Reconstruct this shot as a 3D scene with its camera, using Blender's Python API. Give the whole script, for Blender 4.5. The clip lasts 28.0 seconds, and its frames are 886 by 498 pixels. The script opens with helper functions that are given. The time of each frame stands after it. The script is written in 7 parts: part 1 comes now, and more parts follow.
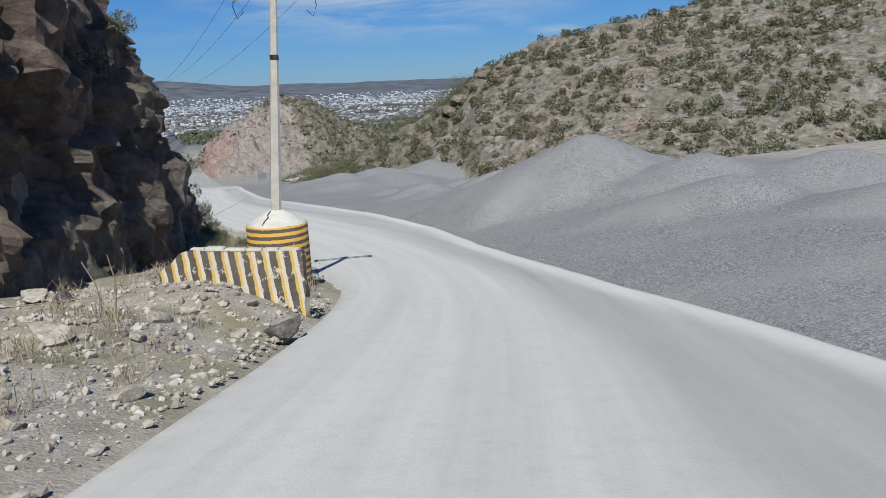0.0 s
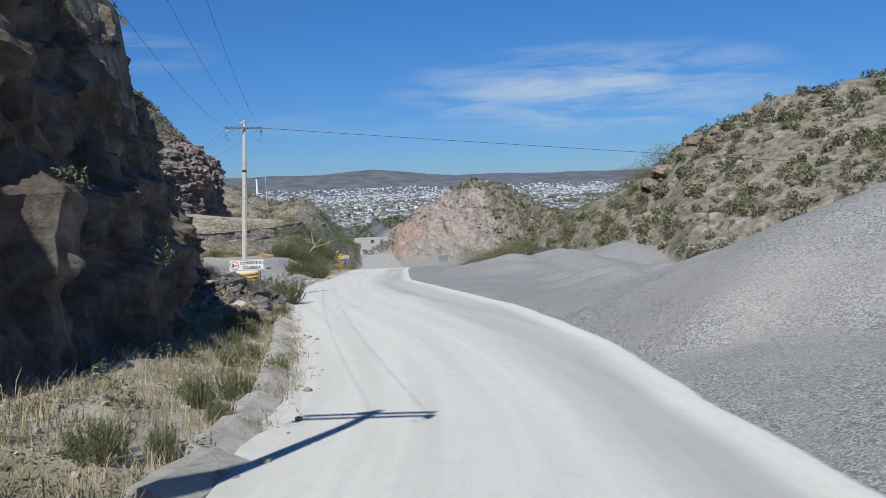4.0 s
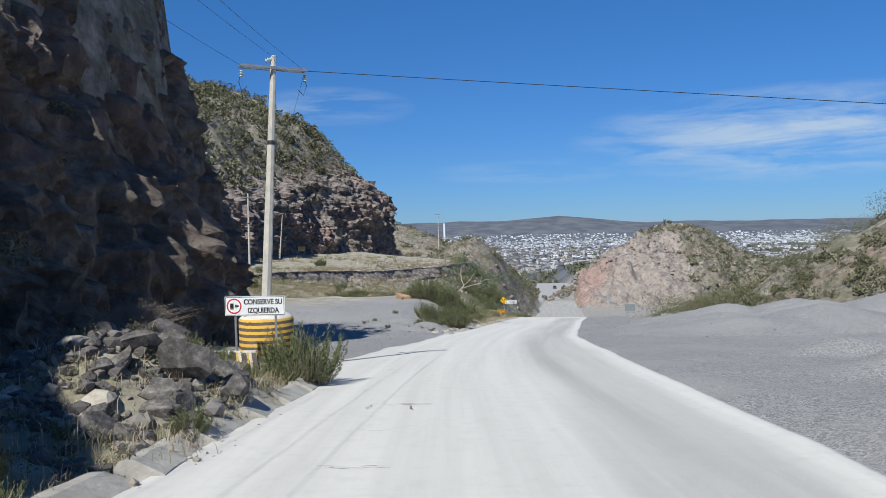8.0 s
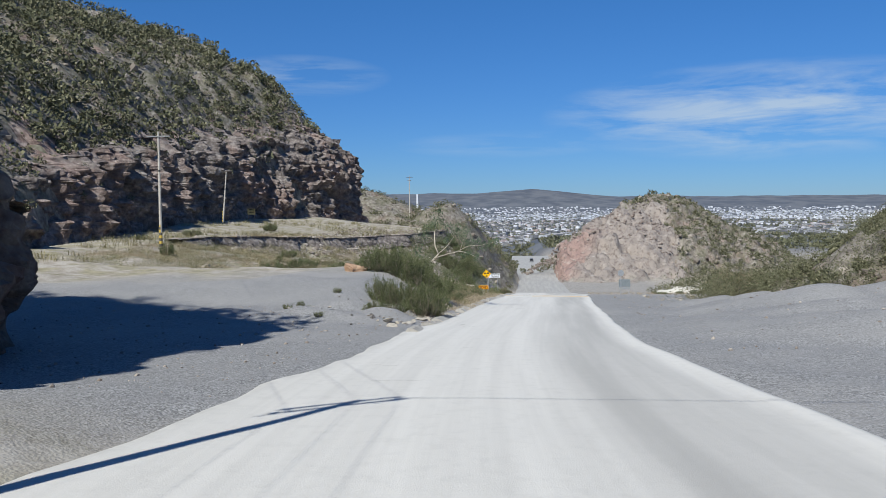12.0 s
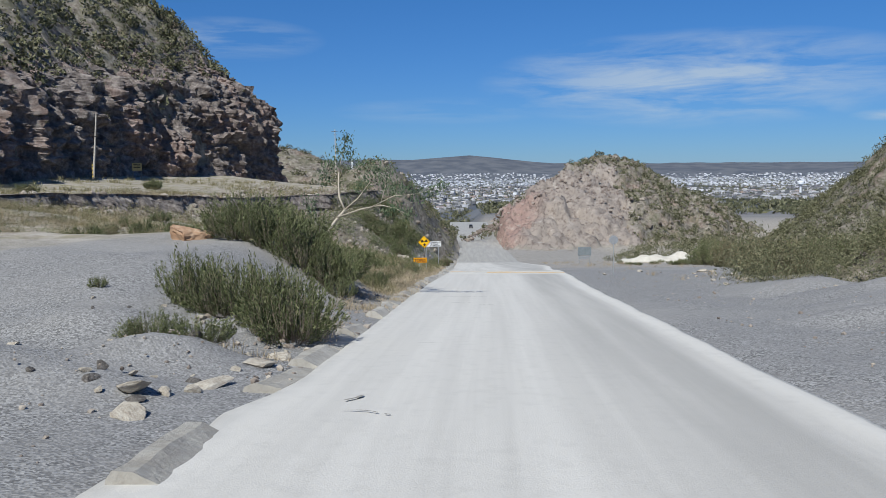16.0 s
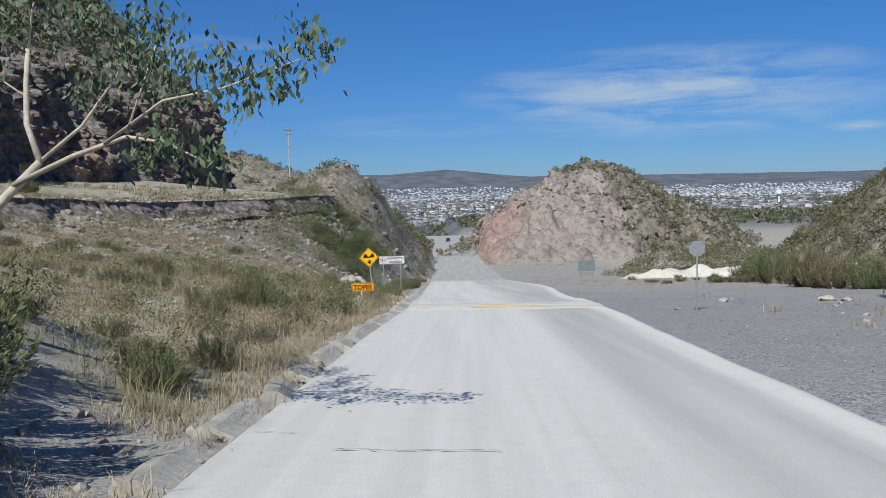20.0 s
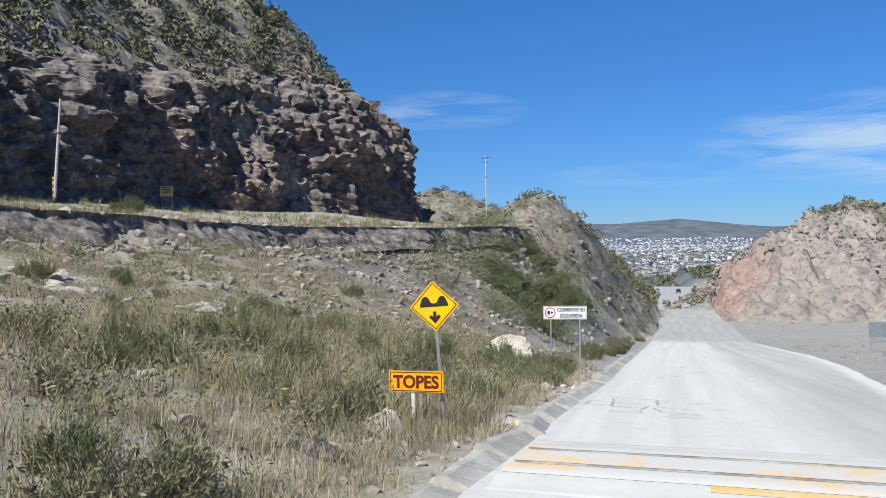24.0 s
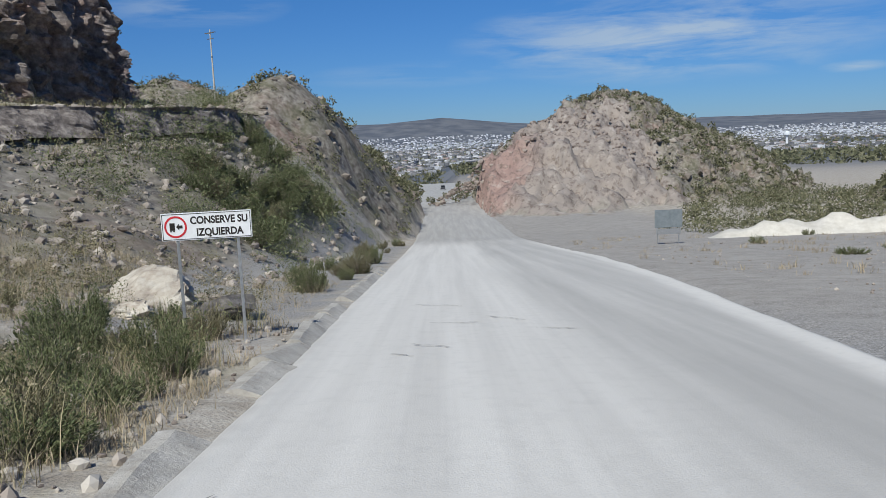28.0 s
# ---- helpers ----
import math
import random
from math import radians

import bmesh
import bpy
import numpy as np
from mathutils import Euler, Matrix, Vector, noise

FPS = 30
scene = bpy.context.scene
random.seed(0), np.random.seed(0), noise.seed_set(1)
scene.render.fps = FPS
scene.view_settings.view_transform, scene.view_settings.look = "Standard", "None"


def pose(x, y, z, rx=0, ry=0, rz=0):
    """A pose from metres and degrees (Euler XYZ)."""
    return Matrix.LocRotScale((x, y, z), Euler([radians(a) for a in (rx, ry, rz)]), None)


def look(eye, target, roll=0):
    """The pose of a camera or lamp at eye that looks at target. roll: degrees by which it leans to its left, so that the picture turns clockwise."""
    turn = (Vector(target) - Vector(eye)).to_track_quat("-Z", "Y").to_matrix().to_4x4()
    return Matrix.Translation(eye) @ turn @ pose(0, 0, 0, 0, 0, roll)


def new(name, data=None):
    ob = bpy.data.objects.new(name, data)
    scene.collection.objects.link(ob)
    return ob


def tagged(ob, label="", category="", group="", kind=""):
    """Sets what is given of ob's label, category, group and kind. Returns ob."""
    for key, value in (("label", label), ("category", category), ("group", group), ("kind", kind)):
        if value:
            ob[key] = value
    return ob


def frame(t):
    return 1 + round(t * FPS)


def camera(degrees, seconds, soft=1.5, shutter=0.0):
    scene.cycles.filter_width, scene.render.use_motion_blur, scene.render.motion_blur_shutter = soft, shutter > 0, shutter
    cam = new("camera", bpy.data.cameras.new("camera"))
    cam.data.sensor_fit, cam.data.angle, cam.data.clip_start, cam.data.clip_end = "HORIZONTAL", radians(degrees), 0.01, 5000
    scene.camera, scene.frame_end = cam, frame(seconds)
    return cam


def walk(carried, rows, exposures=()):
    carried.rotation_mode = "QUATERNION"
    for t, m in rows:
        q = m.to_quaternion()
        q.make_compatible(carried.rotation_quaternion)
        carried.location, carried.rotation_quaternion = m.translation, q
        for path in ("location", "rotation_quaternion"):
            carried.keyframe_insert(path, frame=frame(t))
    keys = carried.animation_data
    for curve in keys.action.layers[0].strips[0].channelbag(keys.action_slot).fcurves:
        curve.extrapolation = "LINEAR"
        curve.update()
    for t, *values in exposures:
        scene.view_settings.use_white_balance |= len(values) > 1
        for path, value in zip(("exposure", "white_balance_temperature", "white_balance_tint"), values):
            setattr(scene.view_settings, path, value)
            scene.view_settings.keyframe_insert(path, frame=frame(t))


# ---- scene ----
cam = camera(56.9, 28.0, 0.7)
PATH = [
    (0, (0.202, 2.858, 2.140), (0.163, 4.815, 1.732), -2.76),
    (0.5, (0.209, 5.052, 1.784), (0.180, 7.029, 1.480), -2.45),
    (1, (0.236, 7.293, 1.431), (0.154, 9.249, 1.022), -2.24),
    (1.5, (0.292, 9.596, 1.086), (0.217, 11.567, 0.753), -2.64),
    (2, (0.322, 11.878, 0.720), (0.205, 13.849, 0.397), -3.54),
    (3, (0.347, 16.659, -0.020), (0.063, 18.635, -0.134), -2.93),
    (3.5, (0.309, 19.223, -0.395), (-0.118, 21.170, -0.552), -2.94),
    (5.5, (-0.531, 29.885, -1.785), (-1.115, 31.789, -1.974), -1.40),
    (6, (-1.147, 32.558, -2.067), (-1.779, 34.452, -2.187), -1.55),
    (6.5, (-1.899, 35.189, -2.328), (-2.612, 37.056, -2.408), -2.23),
    (7, (-2.797, 37.759, -2.568), (-3.567, 39.604, -2.624), -1.90),
    (7.5, (-3.802, 40.269, -2.774), (-4.655, 42.078, -2.818), -1.71),
    (8, (-4.871, 42.684, -2.965), (-5.797, 44.457, -3.011), -1.60),
    (8.5, (-5.985, 44.984, -3.162), (-6.941, 46.740, -3.200), -1.38),
    (9, (-7.098, 47.260, -3.367), (-8.111, 48.983, -3.432), -1.59),
    (9.5, (-8.265, 49.493, -3.572), (-9.271, 51.221, -3.629), -1.31),
    (10, (-9.441, 51.765, -3.777), (-10.447, 53.491, -3.883), -1.14),
    (10.5, (-10.613, 54.067, -3.972), (-11.603, 55.801, -4.082), -0.91),
    (11, (-11.790, 56.379, -4.188), (-12.736, 58.137, -4.298), -1.41),
    (11.5, (-12.987, 58.723, -4.418), (-13.879, 60.509, -4.530), -0.90),
    (13.5, (-17.758, 69.678, -5.410), (-18.566, 71.502, -5.549), -1.77),
    (14, (-18.903, 72.284, -5.655), (-19.679, 74.119, -5.826), -1.85),
    (14.5, (-20.031, 74.883, -5.904), (-20.797, 76.724, -6.053), -1.41),
    (15, (-21.132, 77.513, -6.156), (-21.906, 79.351, -6.310), -1.50),
    (15.5, (-22.224, 80.186, -6.410), (-22.967, 82.033, -6.595), -0.97),
    (16, (-23.290, 82.916, -6.664), (-24.013, 84.770, -6.862), -0.70),
    (16.5, (-24.329, 85.649, -6.930), (-25.025, 87.512, -7.136), -0.83),
    (17, (-25.341, 88.407, -7.199), (-26.013, 90.285, -7.350), -0.64),
    (17.5, (-26.315, 91.182, -7.468), (-26.987, 93.056, -7.661), -0.65),
    (18, (-27.249, 94.001, -7.752), (-27.901, 95.884, -7.922), -0.50),
    (18.5, (-28.183, 96.871, -8.041), (-28.856, 98.748, -8.194), -1.26),
    (19, (-29.134, 99.803, -8.323), (-29.746, 101.701, -8.475), -0.99),
    (19.5, (-30.104, 102.781, -8.602), (-30.734, 104.673, -8.755), -1.04),
    (20, (-31.080, 105.766, -8.877), (-31.753, 107.642, -9.040), -1.39),
    (20.5, (-32.043, 108.673, -9.161), (-32.728, 110.550, -9.252), -1.15),
    (21, (-32.982, 111.562, -9.439), (-33.845, 113.366, -9.466), -0.96),
    (21.5, (-33.930, 114.489, -9.712), (-35.070, 116.129, -9.595), 0.27),
    (23.5, (-37.693, 126.437, -10.867), (-38.921, 128.014, -10.810), -0.72),
    (24, (-38.634, 129.126, -11.100), (-39.795, 130.754, -11.132), -0.93),
    (24.5, (-39.554, 131.690, -11.360), (-40.676, 133.341, -11.494), -0.92),
    (25, (-40.425, 134.192, -11.606), (-41.330, 135.970, -11.738), -0.98),
    (25.5, (-41.238, 136.538, -11.834), (-42.036, 138.360, -12.045), -1.22),
    (26, (-42.004, 138.690, -12.021), (-42.732, 140.541, -12.236), -1.63),
    (26.5, (-42.688, 140.694, -12.197), (-43.415, 142.545, -12.415), -1.65),
    (27, (-43.331, 142.628, -12.352), (-44.025, 144.489, -12.586), -2.03),
    (27.5, (-43.899, 144.551, -12.533), (-44.596, 146.409, -12.777), -1.75),
    (28, (-44.440, 146.433, -12.748), (-45.107, 148.297, -13.033), -2.43),
]
walk(cam, [(t, look(e, g, r)) for t, e, g, r in PATH],
     [(0, -0.05, 6370, 5), (2, -0.02, 6370, 5), (3.5, 0.08, 6370, 5), (6, 0.12, 6370, 5), (9, 0.22, 6370, 5), (11, 0.2, 6370, 5), (14, 0.03, 6370, 5), (20, 0.02, 6370, 5), (22.5, 0.33, 6370, 5), (24, 0.43, 6370, 5), (25, 0.22, 6370, 5), (26, 0.05, 6370, 5), (28, -0.04, 6370, 5)])

# ---- light ----
SUN_AZ, SUN_EL = 1.5, 49.0        # shadows run this many degrees east of +y
ta, te = radians(SUN_AZ), radians(SUN_EL)
TO_SUN = Vector((-math.sin(ta) * math.cos(te), -math.cos(ta) * math.cos(te), math.sin(te)))
sun_data = bpy.data.lights.new("sun", "SUN")
sun_data.energy, sun_data.angle, sun_data.color = 4.9, radians(0.53), (1.0, 0.965, 0.915)
sun = new("sun", sun_data)
sun.rotation_euler = TO_SUN.to_track_quat("Z", "Y").to_euler()

world = bpy.data.worlds.new("sky")
scene.world = world
world.use_nodes = True
wt = world.node_tree
wt.nodes.clear()


def wn(kind, **kw):
    n = wt.nodes.new(kind)
    for k, v in kw.items():
        n.inputs[k].default_value = v
    return n


sky = wt.nodes.new("ShaderNodeTexSky")
sky.sky_type, sky.sun_disc = "NISHITA", False
sky.sun_elevation, sky.sun_rotation = te, math.atan2(TO_SUN.x, TO_SUN.y)
sky.air_density, sky.dust_density, sky.ozone_density, sky.altitude = 1.0, 0.05, 2.5, 1800
wco = wt.nodes.new("ShaderNodeTexCoord")
wsep = wt.nodes.new("ShaderNodeSeparateXYZ")
wt.links.new(wco.outputs["Generated"], wsep.inputs[0])


def wmath(op, a, b, c=None):
    n = wt.nodes.new("ShaderNodeMath")
    n.operation = op
    for i, v in enumerate((a, b, c)):
        if v is None:
            continue
        if isinstance(v, (int, float)):
            n.inputs[i].default_value = v
        else:
            wt.links.new(v, n.inputs[i])
    return n.outputs[0]


# thin cirrus in two banks, streaked along the horizon
az_ = wmath("ARCTAN2", wmath("MULTIPLY", wsep.outputs[0], -1.0), wsep.outputs[1])
el_ = wsep.outputs[2]
wcomb = wt.nodes.new("ShaderNodeCombineXYZ")
wt.links.new(wmath("MULTIPLY", az_, 7.0), wcomb.inputs[0])
wt.links.new(wmath("MULTIPLY", el_, 42.0), wcomb.inputs[1])
wcomb.inputs[2].default_value = 2.4
cn = wn("ShaderNodeTexNoise", Scale=1.0, Detail=8.0, Roughness=0.6, Distortion=0.35)
wt.links.new(wcomb.outputs[0], cn.inputs["Vector"])
cfac = None
for ca, ce, wa, we, gain in ((4.0, 5.6, 15.0, 3.3, 0.66), (35.5, 8.6, 6.5, 1.5, 0.34), (0.5, 3.6, 3.6, 0.6, 0.5), (21.0, 3.9, 8.0, 1.0, 0.2), (-7.0, 2.9, 2.2, 0.4, 0.45)):
    q = wmath("ADD", wmath("POWER", wmath("DIVIDE", wmath("SUBTRACT", az_, radians(ca)), radians(wa)), 2.0), wmath("POWER", wmath("DIVIDE", wmath("SUBTRACT", el_, math.sin(radians(ce))), radians(we)), 2.0))
    m = wmath("MAXIMUM", wmath("SUBTRACT", 1.0, q), 0.0)
    m = wmath("MULTIPLY", wmath("MULTIPLY", m, gain), wmath("MINIMUM", wmath("MAXIMUM", wmath("MULTIPLY", wmath("SUBTRACT", cn.outputs["Fac"], 0.40), 4.2), 0.0), 1.0))
    cfac = m if cfac is None else wmath("MAXIMUM", cfac, m)
grad = wt.nodes.new("ShaderNodeValToRGB")
grad.color_ramp.elements[0].position, grad.color_ramp.elements[0].color = 0.0, (0.40, 0.64, 1.12, 1)
grad.color_ramp.elements[1].position, grad.color_ramp.elements[1].color = 0.30, (0.44, 0.98, 1.56, 1)
wt.links.new(el_, grad.inputs[0])
wtint = wt.nodes.new("ShaderNodeMix")
wtint.data_type, wtint.blend_type = "RGBA", "MULTIPLY"
wtint.inputs[0].default_value = 1.0
wt.links.new(grad.outputs[0], wtint.inputs[7])
wt.links.new(sky.outputs[0], wtint.inputs[6])
wmix = wt.nodes.new("ShaderNodeMix")
wmix.data_type = "RGBA"
wmix.inputs[7].default_value = (8.6, 9.6, 10.6, 1)
wt.links.new(cfac, wmix.inputs[0])
wt.links.new(wtint.outputs[2], wmix.inputs[6])
wbg = wn("ShaderNodeBackground", Strength=0.062)
wout = wt.nodes.new("ShaderNodeOutputWorld")
wt.links.new(wmix.outputs[2], wbg.inputs[0])
wt.links.new(wbg.outputs[0], wout.inputs[0])

# ---- noise on arrays ----


def hash01(ix, iy, seed):
    v = np.sin(ix * 127.1 + iy * 311.7 + seed * 74.7) * 43758.5453
    return v - np.floor(v)


def vnoise(x, y, seed=0):
    ix, iy = np.floor(x), np.floor(y)
    fx, fy = x - ix, y - iy
    fx, fy = fx * fx * (3 - 2 * fx), fy * fy * (3 - 2 * fy)
    a, b = hash01(ix, iy, seed), hash01(ix + 1, iy, seed)
    c, d = hash01(ix, iy + 1, seed), hash01(ix + 1, iy + 1, seed)
    return (a + (b - a) * fx) * (1 - fy) + (c + (d - c) * fx) * fy


def fbm(x, y, octaves=4, seed=0, rough=0.5):
    out, amp, tot = 0.0, 1.0, 0.0
    for i in range(octaves):
        out = out + amp * (vnoise(x * 2 ** i + 17.3 * i, y * 2 ** i - 9.1 * i, seed + i) - 0.5)
        tot += amp
        amp *= rough
    return out / tot * 2


def blocks(x, y, seed=0, tilt=0.6):
    """Angular facets: each cell of a jittered lattice has its own depth and slant. About -1 to 1."""
    ix, iy = np.floor(x), np.floor(y)
    best = np.full(np.shape(x), 9e9)
    val = np.zeros(np.shape(x))
    for dx in (-1, 0, 1):
        for dy in (-1, 0, 1):
            cx_, cy_ = ix + dx, iy + dy
            jx, jy = cx_ + hash01(cx_, cy_, seed), cy_ + hash01(cx_, cy_, seed + 1)
            d = (x - jx) ** 2 + (y - jy) ** 2
            v = (hash01(cx_, cy_, seed + 2) - 0.5) * 2 + tilt * ((x - jx) * (hash01(cx_, cy_, seed + 3) - 0.5) + (y - jy) * (hash01(cx_, cy_, seed + 4) - 0.5)) * 2
            m = d < best
            best, val = np.where(m, d, best), np.where(m, v, val)
    return val


def sstep(a, b, x):
    t = np.clip((x - a) / (b - a), 0, 1)
    return t * t * (3 - 2 * t)


# ---- the road's line ----
ROAD_END = 152.0
RX = (-1.1506078772739699e-12, 6.818652721646049e-10, -1.5967288313415427e-07, 1.8353701201908392e-05, -0.001014200472879984, 0.018758290072305558, -0.069313836636683, -0.04197198679136271)
RY = (-2.9664662162830007e-13, 1.8416785968499709e-10, -4.527743564690432e-08, 5.492667164142367e-06, -0.00032709579770899956, 0.00757538459161221, 0.944693951464453, 2.979120425269873)
ROAD_S = (-60, -10, 0, 10, 20, 30, 40, 50, 60, 70, 80, 90, 100, 110, 120, 130, 140, 150, 164, 181, 223, 252, 712, 1700)
ROAD_H = (8.9, 1.4, -0.18, -1.76, -3.23, -4.40, -5.23, -6.0, -6.82, -7.66, -8.53, -9.42, -10.35, -11.26, -12.17, -13.08, -13.98, -14.95, -16.5, -18.4, -23.0, -26.0, -46.2, -66.0)
FINE_S = np.arange(-60, 1700, 1.0)
FINE_H = np.interp(FINE_S, ROAD_S, ROAD_H)
FINE_H[8:-8] = np.convolve(FINE_H, np.hanning(19)[1:-1] / np.hanning(19).sum(), "valid")


def road_xy(s):
    s = np.asarray(s, float)
    k = np.clip(s, 0, ROAD_END)
    x, y = np.polyval(RX, k), np.polyval(RY, k)
    before, after = np.minimum(s, 0), np.maximum(s - ROAD_END, 0)
    return x - 0.0285 * before - 0.3361 * after, y + 0.9996 * before + 0.9418 * after


def road_z(s):
    return np.interp(np.asarray(s, float), FINE_S, FINE_H)


LINE_S = np.concatenate([np.arange(-60, 170, 0.5), np.arange(170, 760, 4.0)])
LINE_X, LINE_Y = road_xy(LINE_S)
LINE_T = np.stack([np.gradient(LINE_X), np.gradient(LINE_Y)], 1)
LINE_T /= np.linalg.norm(LINE_T, axis=1)[:, None]


def to_road(x, y):
    """Arc length and offset (right positive) of plan points."""
    x, y = np.ravel(x), np.ravel(y)
    s, lat = np.zeros(len(x)), np.zeros(len(x))
    for a in range(0, len(x), 8000):
        b = slice(a, a + 8000)
        i = np.argmin((x[b, None] - LINE_X) ** 2 + (y[b, None] - LINE_Y) ** 2, 1)
        dx, dy = x[b] - LINE_X[i], y[b] - LINE_Y[i]
        s[b] = LINE_S[i] + dx * LINE_T[i, 0] + dy * LINE_T[i, 1]
        lat[b] = dx * LINE_T[i, 1] - dy * LINE_T[i, 0]
    return s, lat


def from_road(s, lat):
    s, lat = np.asarray(s, float), np.asarray(lat, float)
    x, y = road_xy(s)
    x2, y2 = road_xy(s + 0.5)
    tx, ty = (x2 - x) * 2, (y2 - y) * 2
    return x + lat * ty, y - lat * tx


# ---- the land ----
# foot of the rock faces, first by the road, then in plan; its left side is hill
FOOT_ROAD = ((-45, -15), (-20, -14), (5, -12.3), (20, -10.6), (32, -9.2), (41, -7.7), (45, -7.8), (52, -8.9), (60, -11.0), (68, -11.0), (76, -10.9), (81, -12.4))
FOOT_PLAN = ((-40, 79.5), (-52, 84), (-68, 95), (-82, 112), (-95, 135), (-107.5, 163), (-117.5, 190), (-116, 220), (-121, 238), (-138, 260), (-172, 290), (-260, 320), (-600, 420))
foot = [tuple(float(v) for v in from_road(s, l)) for s, l in FOOT_ROAD] + [(float(a), float(b)) for a, b in FOOT_PLAN]
FOOT = np.array(foot)
FOOT_U = np.concatenate([[0], np.cumsum(np.hypot(*np.diff(FOOT, axis=0).T))])
NA = len(FOOT_ROAD) - 1
# height of the bare face, lean (run over rise), slope of the hill above, along the foot line
FACE_H = np.array([20, 21, 20, 18, 15, 13, 11.5, 10, 11.5, 18, 20, 18, 13, 7, 4, 5, 9, 12, 15.0, 18.5, 22.0, 13, 3, 2, 2], float)
FACE_K = np.array([0.12, 0.12, 0.12, 0.13, 0.16, 0.20, 0.28, 0.31, 0.26, 0.16, 0.10, 0.10] + [0.2] * 4 + [0.2, 0.2, 0.2, 0.2, 0.2, 0.2, 0.2, 0.2, 0.2])
HILL_K = np.array([0.9] * 4 + [1.1, 1.3, 1.35, 1.35, 1.3, 1.0, 0.9, 0.9] + [0.95, 0.95, 0.95, 0.95, 1.0, 1.1, 1.15, 1.2, 1.2, 1.1, 0.85, 0.5, 0.4])


def foot_frame(x, y):
    """Distance inside the hill (negative outside) and the place along the foot line."""
    x, y = np.ravel(x), np.ravel(y)
    best, sign, uu = np.full(len(x), 9e9), np.ones(len(x)), np.zeros(len(x))
    for i in range(len(FOOT) - 1):
        ax, ay = FOOT[i]
        bx, by = FOOT[i + 1]
        ll = math.hypot(bx - ax, by - ay)
        tx, ty = (bx - ax) / ll, (by - ay) / ll
        k = np.clip((x - ax) * tx + (y - ay) * ty, 0, ll)
        d = np.hypot(x - ax - k * tx, y - ay - k * ty)
        side = (y - ay) * tx - (x - ax) * ty
        m = d < best - 1e-9
        best, sign, uu = np.where(m, d, best), np.where(m, np.sign(side), sign), np.where(m, FOOT_U[i] + k, uu)
    return best * sign, uu


GRAVEL_CONES = ((7.3, 45.3, -0.95, 0.46), (11.5, 40.5, -1.7, 0.36), (16.5, 37.5, -1.5, 0.30), (22.0, 36, -1.55, 0.3), (27, 33, -1.3, 0.3), (10.5, 33, -1.75, 0.34), (14, 27, -1.4, 0.30), (20, 24, -0.9, 0.30),
                (3.0, 54.0, -4.3, 0.36), (-1.2, 57.5, -4.95, 0.42), (3.6, 64, -4.7, 0.42), (-2.2, 67.5, -5.9, 0.36), (1, 74, -6.4, 0.36), (8, 70, -4.9, 0.4), (14, 60, -3.6, 0.4), (-5.5, 74, -7.0, 0.3),
                (-14.5, 108, -9.1, 0.28), (-18.0, 114, -10.3, 0.3), (-10, 112, -9.0, 0.3), (-13.5, 100, -9.0, 0.22), (-7, 96, -7.9, 0.25), (-8, 104, -8.4, 0.3), (-3, 108, -8.0, 0.3), (-21.0, 119.5, -11.3, 0.22), (-11.0, 92, -8.35, 0.16))
LEFT_EDGE = ((-40, 12, 22, 30, 40, 48, 56, 61, 66, 70, 84, 93, 102, 118, 132, 150, 163, 175, 300, 320, 620), (-3.3, -3.2, -3.3, -4.4, -4.6, -4.5, -4.2, -3.8, -4.2, -4.4, -2.95, -2.95, -3.0, -3.15, -3.05, -2.65, -2.45, -2.65, -3.4, -5, -12))
RIGHT_EDGE = ((-40, 5, 10.5, 14.5, 19, 23, 27, 32, 38, 45, 53, 62, 74, 90, 107, 126, 146, 157, 170, 182, 201, 228, 300, 620), (7.6, 6.5, 5.5, 4.65, 3.65, 3.2, 2.85, 2.8, 3.45, 4.15, 4.95, 5.3, 5.6, 4.9, 5.0, 5.3, 6.0, 6.3, 7.5, 8.8, 9.8, 9.6, 9, 12))
RIDGE_X = (-60, -24, -12, -4, 0.5, 4, 12.6, 21, 35, 44, 80, 160, 400)
RIDGE_Z = (-40, -15.5, -8.0, -3.4, -1.3, 2.7, 6.3, 8.2, 11.0, 12.6, 19, 29, 39)


BENCH = ((60, 88, 100, 115, 150, 166, 180, 204, 217, 226, 240, 300), (44, 42, 36, 40, 39, 36, 32, 22, 17.5, 16.5, 19, 30))


